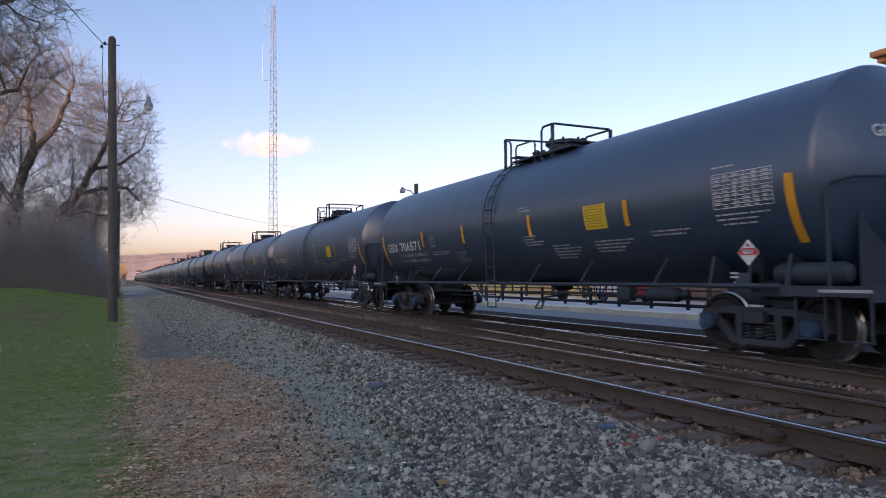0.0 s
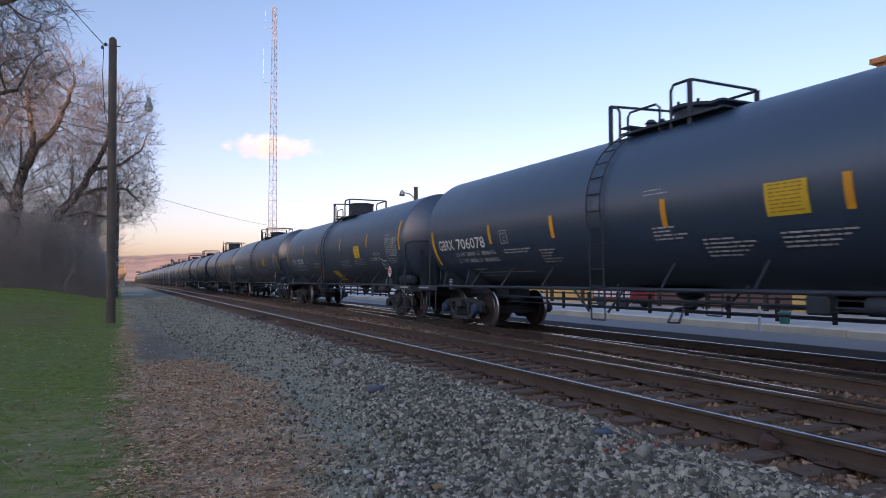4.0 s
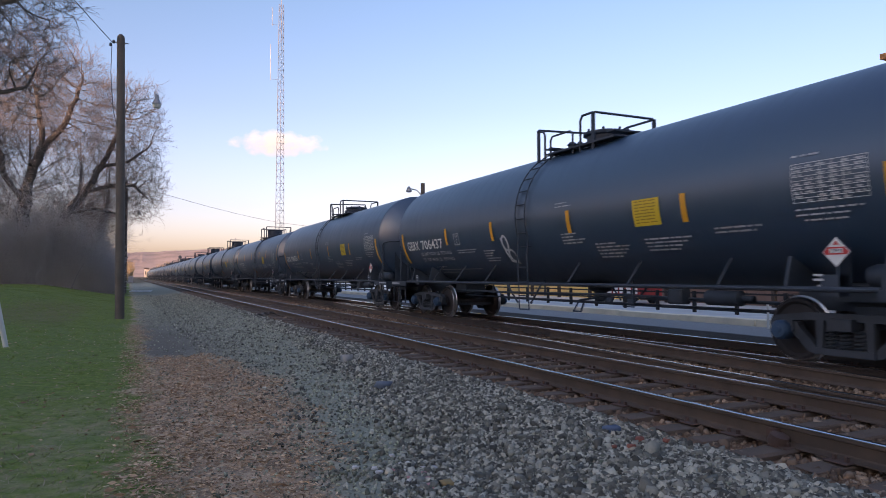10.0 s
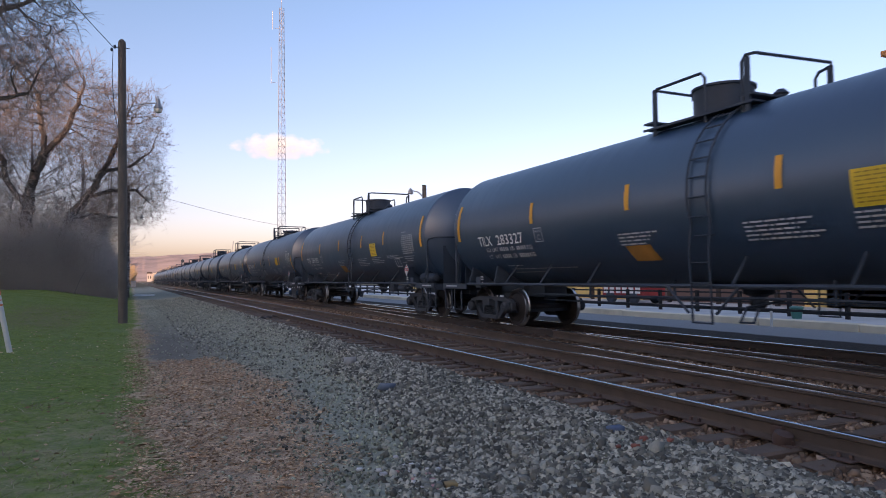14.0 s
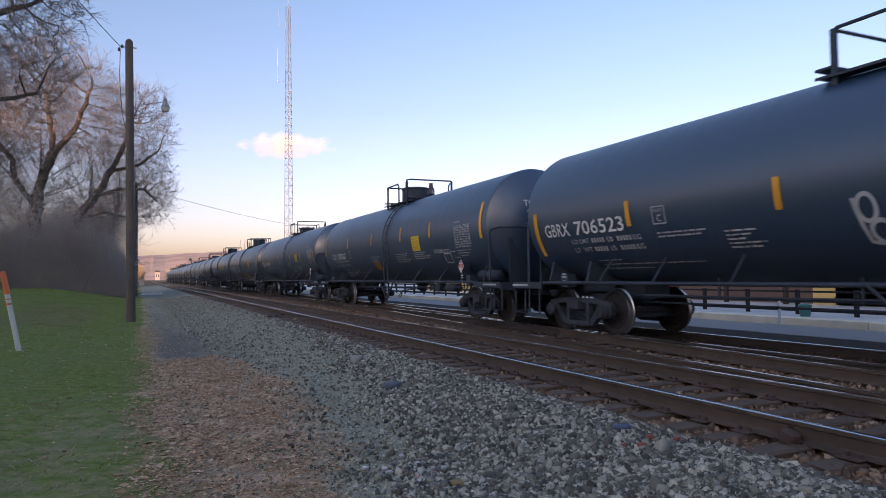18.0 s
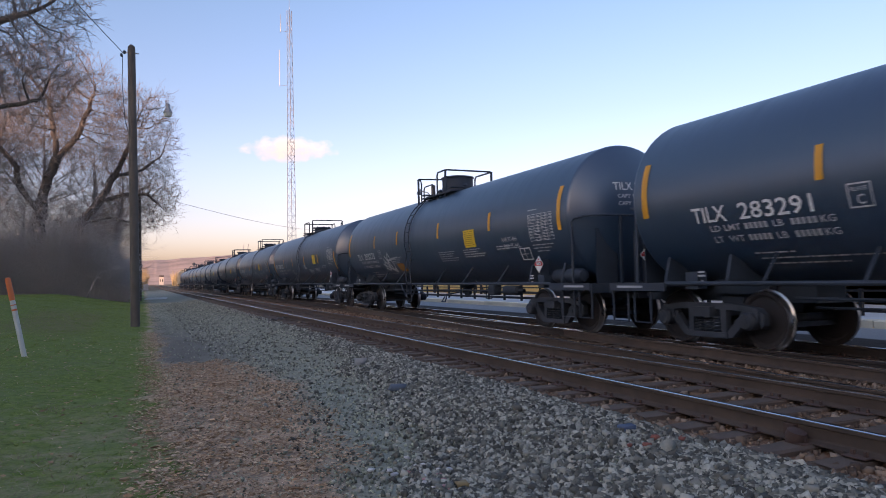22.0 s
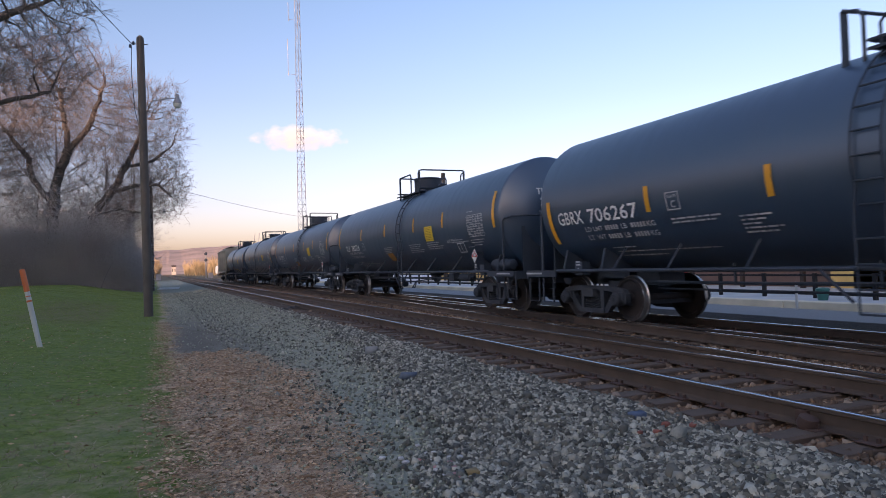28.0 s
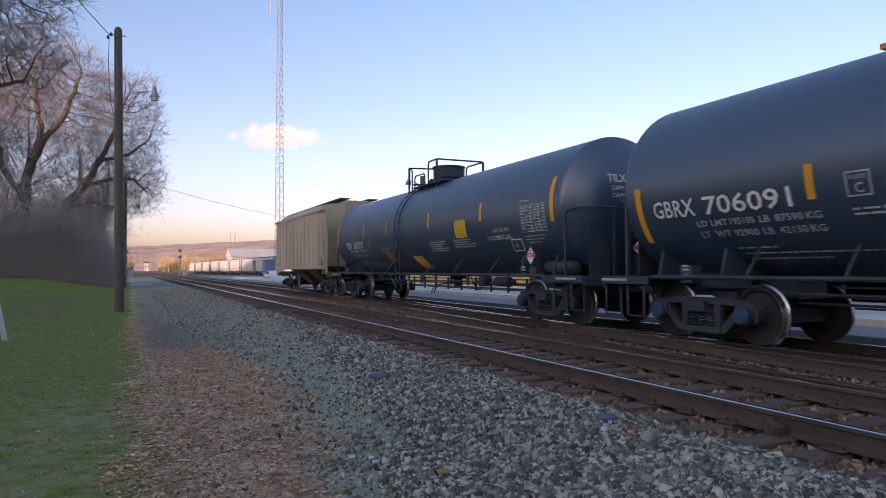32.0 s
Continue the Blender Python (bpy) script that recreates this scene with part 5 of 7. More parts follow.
def tree(seed, limbs, crowns, points, label, trunk_r, twigs_each=3):
    pos, up, load, rng = grow_tree(seed, limbs, crowns, points)
    r = np.maximum(0.009, trunk_r * (load / load.max()) ** 0.58)
    x, y, _ = limbs[0][0]
    ob = root("bare_tree", label, "tree", "bare trees beside the lawn")
    ob.location = (x, y, float(ground_z(x, y)))
    base = np.array(ob.location)
    child = np.nonzero(up >= 0)[0]
    a, b, ra, rb = pos[up[child]] - base, pos[child] - base, r[up[child]], r[child]
    ra = np.minimum(ra, rb * 1.25)
    thick = rb > 0.03
    part("trunk", sticks("trunk", a[thick], b[thick], ra[thick], rb[thick], M_BARK, 8), None, ob)
    # fine twigs: two-jointed shoots from every thin branch, each with side shoots
    thin = np.nonzero(~thick)[0]
    src = np.repeat(thin, twigs_each)
    along = b[src] - a[src]
    along /= np.linalg.norm(along, axis=1, keepdims=True)
    way = along * 0.7 + rng.normal(0, 0.55, along.shape) + np.array([0, 0, 0.18])
    way /= np.linalg.norm(way, axis=1, keepdims=True)
    size = rng.uniform(0.3, 0.95, (len(src), 1))
    s0 = a[src] + (b[src] - a[src]) * rng.rand(len(src), 1)
    s1 = s0 + way * size
    bend = way + rng.normal(0, 0.35, way.shape) + np.array([0, 0, 0.1])
    bend /= np.linalg.norm(bend, axis=1, keepdims=True)
    s2 = s1 + bend * size * 0.8
    side = bend + rng.normal(0, 0.7, way.shape)
    side /= np.linalg.norm(side, axis=1, keepdims=True)
    s3 = s1 + side * size * 0.6
    n = len(src)
    A = np.concatenate([a[~thick], s0, s1, s1])
    B = np.concatenate([b[~thick], s1, s2, s3])
    RA = np.concatenate([ra[~thick], np.full(n, 0.010), np.full(n, 0.008), np.full(n, 0.008)])
    RB = np.concatenate([rb[~thick], np.full(n, 0.008), np.full(n, 0.005), np.full(n, 0.005)])
    part("crown", sticks("crown", A, B, RA, RB, M_TWIG), None, ob, "crown of fine leafless twigs")["kind"] = "stuff"
    return ob


tree(3, [[(-8.6, 66, 0.2), (-8.3, 66, 4.0), (-8.0, 66, 6.7), (-7.75, 66, 9.2)], [(-7.75, 66, 9.2), (-7.3, 65.6, 10.6), (-6.7, 65.2, 12.1), (-6.8, 65, 13.6), (-7.2, 64.8, 16.5)],
         [(-6.7, 65.2, 12.1), (-5.2, 65, 13.9), (-4.6, 64.6, 15.6), (-3.9, 64.3, 17.6)], [(-8.0, 66, 7.4), (-9.5, 66.4, 9.6), (-9.8, 66.4, 11.4), (-11.2, 66, 13.4)], [(-7.9, 66, 8.3), (-6.0, 66.8, 9.4), (-4.6, 67.4, 10.0)]],
     [((-8.0, 65.5, 16.5), (5.6, 4.5, 6.2)), ((-4.4, 65, 16.0), (3.6, 3.5, 4.6)), ((-11.5, 66, 13.5), (3.5, 3.5, 4.5))], 5200, "tall bare deciduous tree with forking grey limbs", 0.48)
tree(8, [[(-6.6, 67, 0.2), (-5.9, 67, 3.6), (-5.05, 67, 6.6), (-3.1, 67, 9.56)], [(-3.1, 67, 9.56), (-1.95, 66.8, 11.9), (-1.2, 66.6, 13.6), (-0.6, 66.4, 15.8)],
         [(-3.8, 67, 8.6), (-1.6, 67.3, 9.4), (0.4, 67.2, 9.5), (1.2, 67, 8.6)], [(-5.0, 67, 6.7), (-2.8, 66.6, 7.2), (-1.0, 66.3, 6.8)], [(-2.4, 66.9, 11.0), (-0.2, 67, 11.6), (1.2, 67, 12.8)]],
     [((-0.3, 66.6, 14.6), (3.4, 3.4, 4.9)), ((0.6, 67, 9.6), (2.6, 3.0, 3.8)), ((-2.0, 66.6, 7.2), (2.2, 2.4, 2.2))], 5200, "bare tree leaning out over the gravel drive", 0.40)
tree(14, [[(-12.6, 37, 0.2), (-12.2, 37, 3.5), (-11.8, 37, 6.0)], [(-11.8, 37, 6.0), (-9.6, 37, 8.6), (-6.2, 37.2, 9.7), (-4.6, 37.3, 10.3)], [(-11.8, 37, 6.0), (-9.8, 36.6, 10.0), (-7.0, 36.2, 13.0), (-4.6, 36, 14.2)],
          [(-11.8, 37, 6.0), (-12.0, 37, 10.0), (-11.0, 37, 14.0)], [(-8.6, 37, 8.9), (-6.4, 36.8, 8.2), (-5.0, 36.7, 8.0)]],
     [((-8.2, 37, 13.2), (5.2, 4.2, 4.0)), ((-5.6, 37, 11.6), (3.0, 2.6, 2.8)), ((-4.4, 36.4, 14.6), (2.4, 2.2, 2.0))], 3800, "bare tree at the wood's edge with long outstretched boughs", 0.36)
tree(21, [[(-3.2, 84, 0.0), (-3.0, 84, 5.0), (-2.4, 84, 9.0)]], [((-2.2, 84, 11.5), (3.8, 3.5, 6.0))], 1500, "slender bare tree behind the utility pole", 0.24, 2)
tree(33, [[(-15.5, 76, 0.3), (-15.3, 76, 6.0), (-15.0, 76, 11.0)]], [((-15.0, 76, 14.5), (6.0, 4.0, 7.5))], 1900, "tall bare tree deep in the wood", 0.36, 2)
tree(41, [[(-11.0, 86, 0.3), (-11.2, 86, 6.0), (-10.6, 86, 11.0)]], [((-10.5, 86, 14.0), (6.0, 4.0, 8.5))], 1900, "tall bare tree deep in the wood", 0.36, 2)
tree(52, [[(-6.2, 92, 0.2), (-6.0, 92, 6.0), (-5.6, 92, 10.0)]], [((-5.5, 92, 12.5), (5.0, 4.0, 8.0))], 1700, "bare tree deep in the wood", 0.3, 2)

tree(61, [[(-10.5, 71, 0.3), (-10.3, 71, 3.0), (-10.0, 71, 5.0)]], [((-10.5, 71, 7.5), (5.0, 3.0, 4.0))], 1500, "low bushy bare tree in the thicket", 0.16, 3)
tree(67, [[(-4.6, 72, 0.2), (-4.5, 72, 2.8), (-4.2, 72, 4.6)]], [((-4.2, 72, 6.4), (3.4, 2.6, 3.6))], 1100, "low bushy bare tree in the thicket", 0.14, 3)


def make_thicket():
    """Brush of thin arching stems, each with fine side shoots; lower towards its open end."""
    rng = np.random.RandomState(5)
    n = 8500
    y = 62 + 30 * rng.rand(n) ** 1.5
    x = -1.2 - np.abs(rng.normal(0, 1, n)) * 8.5 - (y - 62) * 0.03
    z = ground_z(x, y) - 0.1
    end = -1.2 - (y - 62) * 0.03 - x
    clump = 0.5 + 0.5 * np.sin(x * 0.8 + 1.3 * np.sin(y * 0.5)) * np.cos(y * 0.31)
    hgt = (2.6 + 5.2 * rng.rand(n) ** 1.3) * (0.75 + 0.4 * clump) * np.clip(0.55 + end / 3.5, 0, 1.0)
    hgt = hgt * np.where(rng.rand(n) < 0.2, rng.uniform(1.2, 1.9, n), 1.0) * np.clip(0.9 + end / 60, 0.9, 1.25)
    p = np.stack([x, y, z], -1)
    lean = np.clip(rng.normal(0, 0.2, (n, 2)), -0.3, 0.3)
    q = p + np.concatenate([lean * hgt[:, None] * 0.5, (hgt * 0.55)[:, None]], 1)
    e = q + np.concatenate([(lean * 0.9 + np.clip(rng.normal(0, 0.1, (n, 2)), -0.2, 0.2)) * hgt[:, None], (hgt * rng.uniform(0.1, 0.45, n))[:, None]], 1)
    k = 12
    own = np.repeat(np.arange(n), k)
    t = rng.rand(n * k, 1)
    low = rng.rand(n * k, 1) < 0.5
    s = np.where(low, p[own] + (q[own] - p[own]) * (0.1 + 0.9 * t), q[own] + (e[own] - q[own]) * t)
    w = s + np.concatenate([rng.normal(0, 0.55, (n * k, 2)), rng.uniform(-0.5, 0.6, (n * k, 1))], 1)
    a, b = np.concatenate([p, q, s]), np.concatenate([q, e, w])
    ra = np.concatenate([np.full(n, 0.014), np.full(n, 0.010), np.full(n * k, 0.010)])
    rb = np.concatenate([np.full(n, 0.010), np.full(n, 0.005), np.full(n * k, 0.006)])
    return tagged(new("thicket", sticks("thicket", a, b, ra, rb, M_BRUSH)), "dense leafless brown thicket along the lawn's edge", "thicket", kind="stuff")


make_thicket()
thing("bare_sapling", Geo().tube([(-4.1, 60.5, 0.2), (-3.7, 60.5, 1.3), (-3.2, 60.5, 2.3)], 0.035, 6, True, 0.02), M_GALV, "pale leaning stake before the thicket", "stake")
utility_pole(-0.30, 70.0, 10.19, 0.0, 7.2, 7.4, 1.18)

# ---- marker post ----
M_POSTORANGE = plain("orange_marker_plastic", (0.75, 0.17, 0.05), 0.5, 0.0, 6, 0.15, 0.1)
_post = root("marker_post", "leaning white marker post with an orange top", "marker post")
_post.matrix_world = Matrix.Translation((-2.22, 16.1, float(ground_z(-2.22, 16.1)) - 0.02)) @ pose(0, 0, 0, 0, -10.5, 0)
part("shaft", Geo().tube([(0, 0, -0.2), (0, 0, 1.19)], 0.05, 14), M_POSTWHITE, _post)
part("orange_cap", Geo().lathe([(0.054, 1.19), (0.054, 1.61), (0.044, 1.655), (0.0, 1.665)], 14), M_POSTORANGE, _post)
part("warning_label", Geo().lathe([(0.0515, 0.97), (0.0515, 1.01)], 14, None, False), M_POSTORANGE, _post)
part("warning_label", Geo().lathe([(0.0515, 1.08), (0.0515, 1.10)], 14, None, False), M_POSTORANGE, _post)


# ---- platform, fence and station beyond the train ----
M_ASPHALT = plain("grey_platform_paving", (0.62, 0.62, 0.60), 0.9, 0.0, 2, 0.2, 0.3)
M_IRON = plain("black_iron_fence", (0.02, 0.02, 0.022), 0.5, 0.3, 6, 0.3, 0.1)
# evening sunlight is put into the yellow, stucco and brick colours below
M_YELLOWWALL = plain("sunlit_yellow_siding", (0.78, 0.54, 0.20), 0.8, 0.0, 2, 0.15, 0.2)
M_STUCCO = plain("sunlit_tan_stucco", (0.56, 0.45, 0.35), 0.85, 0.0, 2, 0.2, 0.3)
M_BRICK = plain("sunlit_orange_brick", (0.66, 0.27, 0.10), 0.85, 0.0, 6, 0.3, 0.3)
M_BROWNWALL = plain("dull_brown_wall", (0.20, 0.13, 0.11), 0.85, 0.0, 3, 0.25, 0.2)
M_TEAL = plain("teal_plastic", (0.03, 0.17, 0.15), 0.5, 0.0, 6, 0.2, 0.05)
M_DARKTRIM = plain("dark_brown_trim", (0.06, 0.04, 0.032), 0.7, 0.0, 5, 0.3, 0.2)
M_REDPAINT = plain("red_painted_boards", (0.32, 0.04, 0.04), 0.7, 0.0, 5, 0.25, 0.1)
M_GLASSY = plain("dark_window_glass", (0.03, 0.035, 0.04), 0.12, 0.0, 3, 0.2, 0.0)

plat = root("platform", "low concrete-edged station platform with worn kerb blocks", "platform", kind="structure")
part("paving", Geo().box(16.98, 40.0, 2.0, 120.0, -0.5, -0.075), M_ASPHALT, plat)
for k in range(40):
    y = 2.0 + k * 3.0
    part("kerb_block", Geo().slab(16.6, 16.98, y + 0.008, y + 2.992, -0.5, -0.06 + 0.010 * math.sin(k * 2.3), 0.02), M_CONCRETE, plat)


def fence(x, y0, y1):
    ob = root("fence", "black iron railing fence along the platform", "fence")
    n = int((y1 - y0) / 1.85)
    for k in range(n + 1):
        y = y0 + k * 1.85
        part("post", Geo().box(x - 0.05, x + 0.05, y - 0.05, y + 0.05, -0.08, 0.68), M_IRON, ob)
    for z in (0.05, 0.33, 0.62):
        part("rail", Geo().box(x - 0.025, x + 0.025, y0, y1, z - 0.03, z + 0.03), M_IRON, ob)
    return ob


fence(18.33, 5.05, 66.0)


def bollard(x, y):
    ob = root("platform_marker", "slim white post at the platform's edge", "post")
    ob.location = (x, y, -0.33)
    part("shaft", Geo().tube([(0, 0, 0), (0, 0, 0.78)], 0.035, 8), M_POSTWHITE, ob)
    part("cap", Geo().lathe([(0.04, 0.78), (0.04, 0.82), (0.0, 0.84)], 8), M_POSTWHITE, ob)


bollard(16.3, 13.3)


def station():
    ob = root("station_building", "tan and yellow station building with an orange brick chimney", "building")
    # tall block with bracketed eaves
    part("wall", Geo().box(24.0, 34.0, 3.0, 13.2, -0.08, 8.2), M_STUCCO, ob)
    part("roof", Geo().box(23.0, 35.0, 2.0, 13.9, 8.3, 8.5).box(22.85, 35.15, 1.85, 14.05, 8.5, 8.68), M_BRICK, ob, "orange-brown overhanging eaves")
    for k in range(7):
        part("eaves_bracket", Geo().prism([(24.0, 8.3), (23.15, 8.3), (23.3, 8.13), (24.0, 7.7)], 2.0 + k * 1.85, 2.14 + k * 1.85, lambda u, v, w: (u, w, v)), M_BRICK, ob)
    # lower wing
    part("wall", Geo().box(24.2, 33.0, 13.2, 17.25, -0.08, 5.7), M_STUCCO, ob)
    part("cornice", Geo().box(24.05, 33.1, 13.2, 17.35, 5.7, 5.86), M_STUCCO, ob)
    ch = part("chimney", Geo().box(24.3, 24.95, 16.28, 16.98, 5.8, 6.55), M_BRICK, ob, "orange brick chimney")
    part("chimney_cap", Geo().box(24.22, 25.03, 16.2, 17.06, 6.55, 6.68), M_BRICK, ch)
    part("chimney_pot", Geo().lathe([(0.14, 6.68), (0.12, 6.8)], 10, Matrix.Translation((24.6, 16.6, 0))), M_BRICK, ch)
    sign = part("red_sign", Geo().box(24.12, 24.2, 15.9, 16.95, 3.65, 4.2), M_REDPAINT, ob, "red sign board with unreadable lettering")
    for i in range(3):
        part("sign_line", Geo().box(24.1, 24.12, 16.0, 16.85, 3.74 + i * 0.14, 3.8 + i * 0.14), M_WHITE, sign)
    part("awning", Geo().box(22.6, 24.2, 13.0, 18.2, 2.55, 3.0), M_DARKTRIM, ob, "dark awning over the bays")
    # long yellow shed with posts and openings
    part("wall", Geo().box(24.6, 33.0, 28.0, 60.0, -0.08, 2.9), M_YELLOWWALL, ob, "yellow wall with sunlight put into its colour")
    part("wall", Geo().box(24.65, 33.0, 17.25, 28.0, -0.08, 2.9), M_BROWNWALL, ob, "dull red-brown wall")
    part("wall", Geo().box(24.2, 24.6, 13.0, 18.2, -0.08, 2.55), M_YELLOWWALL, ob, "yellow wall with sunlight put into its colour")
    part("roof", Geo().prism([(23.4, 2.9), (34.0, 2.9), (28.6, 3.9)], 17.25, 60.6, lambda u, v, w: (u, w, v)), M_DARKTRIM, ob)
    for k in range(14):
        y = 19.0 + k * 3.0
        part("shed_post", Geo().box(23.6, 23.75, y - 0.08, y + 0.08, -0.075, 2.9), M_DARKTRIM, ob)
        if k % 3 == 1:
            w = part("window", Geo().box(24.54, 24.6, y + 0.9, y + 2.1, 1.0, 2.2), M_GLASSY, ob)
            part("window_frame", Geo().box(24.5, 24.56, y + 0.8, y + 2.2, 2.2, 2.3).box(24.5, 24.56, y + 0.8, y + 2.2, 0.9, 1.0), M_WHITE, w)
    return ob


station()


def red_trailer():
    ob = root("red_trailer", "low red boarded trailer with white panels", "trailer")
    ob.location = (21.6, 25.2, -0.075)
    part("body", Geo().slab(-0.7, 0.7, -1.4, 1.4, 0.35, 0.95, 0.03), M_REDPAINT, ob)
    for k in range(6):
        part("panel", Geo().box(-0.73, -0.7, -1.3 + k * 0.45, -1.0 + k * 0.45, 0.48, 0.8), M_WHITE, ob)
    for y in (-0.8, 0.8):
        for x in (-0.62, 0.62):
            part("wheel", Geo().lathe([(0.12, -0.1), (0.3, -0.1), (0.34, -0.06), (0.34, 0.06), (0.3, 0.1), (0.12, 0.1)], 18, Matrix.Translation((x, y, 0.34)) @ Matrix.Rotation(math.pi / 2, 4, "Y")), M_BLACK, ob)



red_trailer()


def waste_bin(x, y):
    ob = root("waste_bin", "small teal plastic waste bin on the platform", "bin")
    ob.location = (x, y, -0.075)
    part("tub", Geo().lathe([(0.13, 0.0), (0.17, 0.26), (0.18, 0.27), (0.18, 0.3)], 16), M_TEAL, ob)
    part("lid", Geo().lathe([(0.19, 0.3), (0.19, 0.33), (0.12, 0.36), (0.0, 0.37)], 16), M_TEAL, ob)


waste_bin(17.6, 13.5)


def street_lamp(x, y, h):
    ob = root("street_lamp", "steel pole with a curved arm and a cobra-head lamp", "street lamp")
    ob.location = (x, y, 0.0)
    part("pole", Geo().tube([(0, 0, 0), (0, 0, h)], 0.22, 12, True, 0.19), M_POLE, ob)
    part("arm", Geo().tube([(-0.1, 0, h - 1.1), (-0.6, 0, h - 0.65), (-1.2, 0, h - 0.55)], 0.05, 6), M_GALV, ob)
    part("lamp_head", Geo().lathe([(0.05, 0.25), (0.14, 0.15), (0.2, 0.0), (0.28, -0.2), (0.2, -0.28), (0.0, -0.3)], 12, Matrix.Translation((-1.35, 0, h - 0.6))), M_GALV, ob)


street_lamp(24.0, 55.6, 9.6)

# ---- overhead wire ----
M_WIRE = plain("dark_wire", (0.06, 0.06, 0.065), 0.6, 0.3, 3, 0.1, 0.0)


def wire(a, b, sag, r=0.02):
    pts = []
    for k in range(25):
        t = k / 24
        p = Vector(a).lerp(Vector(b), t)
        p.z -= sag * 4 * t * (1 - t)
        pts.append(p)
    return thing("overhead_wire", Geo().tube(pts, r, 5), M_WIRE, "thin overhead wire sagging between poles", "wire", "overhead wires")


wire((-0.3, 70.0, 10.1), (40.0, 150.0, 12.5), 1.0, 0.02)
wire((-0.68, 27.6, 9.95), (-9.0, 5.0, 14.5), 0.6, 0.014)

# ---- distance ----
# autumn brown, paled and tinted to stand for distance haze
M_HILL = plain("autumn_woodland", (0.31, 0.240, 0.210), 0.95, 0.0, 0.05, 0.5, 0.0)
# golden evening sunlight is put into the far woods' own colour
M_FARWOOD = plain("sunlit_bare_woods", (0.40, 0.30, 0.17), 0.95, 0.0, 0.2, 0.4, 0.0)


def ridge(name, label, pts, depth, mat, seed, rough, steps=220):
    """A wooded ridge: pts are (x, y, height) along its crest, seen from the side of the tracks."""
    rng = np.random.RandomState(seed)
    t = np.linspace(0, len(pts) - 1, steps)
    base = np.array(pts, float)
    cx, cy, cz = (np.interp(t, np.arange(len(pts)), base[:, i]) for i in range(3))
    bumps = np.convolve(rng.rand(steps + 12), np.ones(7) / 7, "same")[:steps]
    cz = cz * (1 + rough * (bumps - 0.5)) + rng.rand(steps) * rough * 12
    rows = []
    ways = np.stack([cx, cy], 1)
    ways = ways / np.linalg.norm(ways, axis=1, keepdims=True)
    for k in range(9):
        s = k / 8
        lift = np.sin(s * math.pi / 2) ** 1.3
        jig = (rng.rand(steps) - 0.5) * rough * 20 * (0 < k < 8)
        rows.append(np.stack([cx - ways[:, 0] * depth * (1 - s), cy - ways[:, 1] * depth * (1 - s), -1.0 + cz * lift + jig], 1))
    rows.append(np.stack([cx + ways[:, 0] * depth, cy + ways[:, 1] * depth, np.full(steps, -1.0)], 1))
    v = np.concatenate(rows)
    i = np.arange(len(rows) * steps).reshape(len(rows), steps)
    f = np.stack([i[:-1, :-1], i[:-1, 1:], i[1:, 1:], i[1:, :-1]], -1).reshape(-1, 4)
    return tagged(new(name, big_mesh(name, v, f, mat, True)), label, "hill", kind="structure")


ridge("backdrop_hill", "long wooded ridge in autumn brown catching the last sun", [(-1400, 2300, 82), (-600, 2600, 84), (0, 2700, 87), (170, 2650, 94), (470, 2500, 109), (900, 2400, 125), (2000, 2000, 120), (2900, 900, 120)], 900, M_HILL, 3, 0.06)
# unseen sun block behind the viewer; its crest also hides glow from tank heads
ridge("backdrop_hill_behind", "unseen wooded knoll added behind the viewer to shade the tracks", [(-52, -188, 2), (-66, -168, 52), (-83, -143, 60), (-117, -94, 60), (-130, -75, 50), (-140, -61, 38), (-160, -33, 38), (-170, -18, 43), (-190, 10, 43), (-214, 45, 42), (-248, 94, 46), (-290, 155, 52), (-330, 215, 50), (-372, 270, 2)], 70, M_HILL, 7, 0.15)

# unseen bank added to keep the bright low sky off the tank heads
ridge("backdrop_bank_behind", "unseen wooded bank added behind the viewer to block the low sky", [(150, -60, 8), (95, -75, 15), (40, -82, 17), (0, -82, 17), (-42, -72, 17), (-68, -42, 17), (-80, -5, 16), (-84, 30, 14), (-86, 60, 8)], 25, M_HILL, 9, 0.2)


def far_wood():
    rng = np.random.RandomState(11)
    n, k = 900, 11
    y = rng.uniform(330, 520, n)
    x = y * (-0.06 + 0.42 * rng.rand(n) ** 1.6)
    off = (x < 2) | (x > 18)
    x, y = np.repeat(x[off], k), np.repeat(y[off], k)
    h = np.repeat(rng.uniform(4.5, 10.5, off.sum()), k)
    d = rng.uniform(-2.2, 2.2, (len(x), 2))
    p = np.stack([x, y, np.full(len(x), -0.5)], -1)
    q = p + np.concatenate([d * 0.4, (h * 0.6)[:, None]], 1)
    e = np.concatenate([p[:, :2] + d, (h * rng.uniform(0.75, 1.0, len(x)))[:, None]], 1)
    r = np.ones(len(x))
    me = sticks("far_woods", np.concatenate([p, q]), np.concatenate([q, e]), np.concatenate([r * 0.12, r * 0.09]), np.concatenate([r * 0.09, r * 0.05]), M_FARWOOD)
    tagged(new("far_woods", me), "low leafless woods with evening gold put into their colour", "woods", kind="stuff")


far_wood()

M_PALEHOP = plain("pale_grey_hopper_paint", (0.36, 0.38, 0.40), 0.7, 0.0, 0.8, 0.2, 0.1)


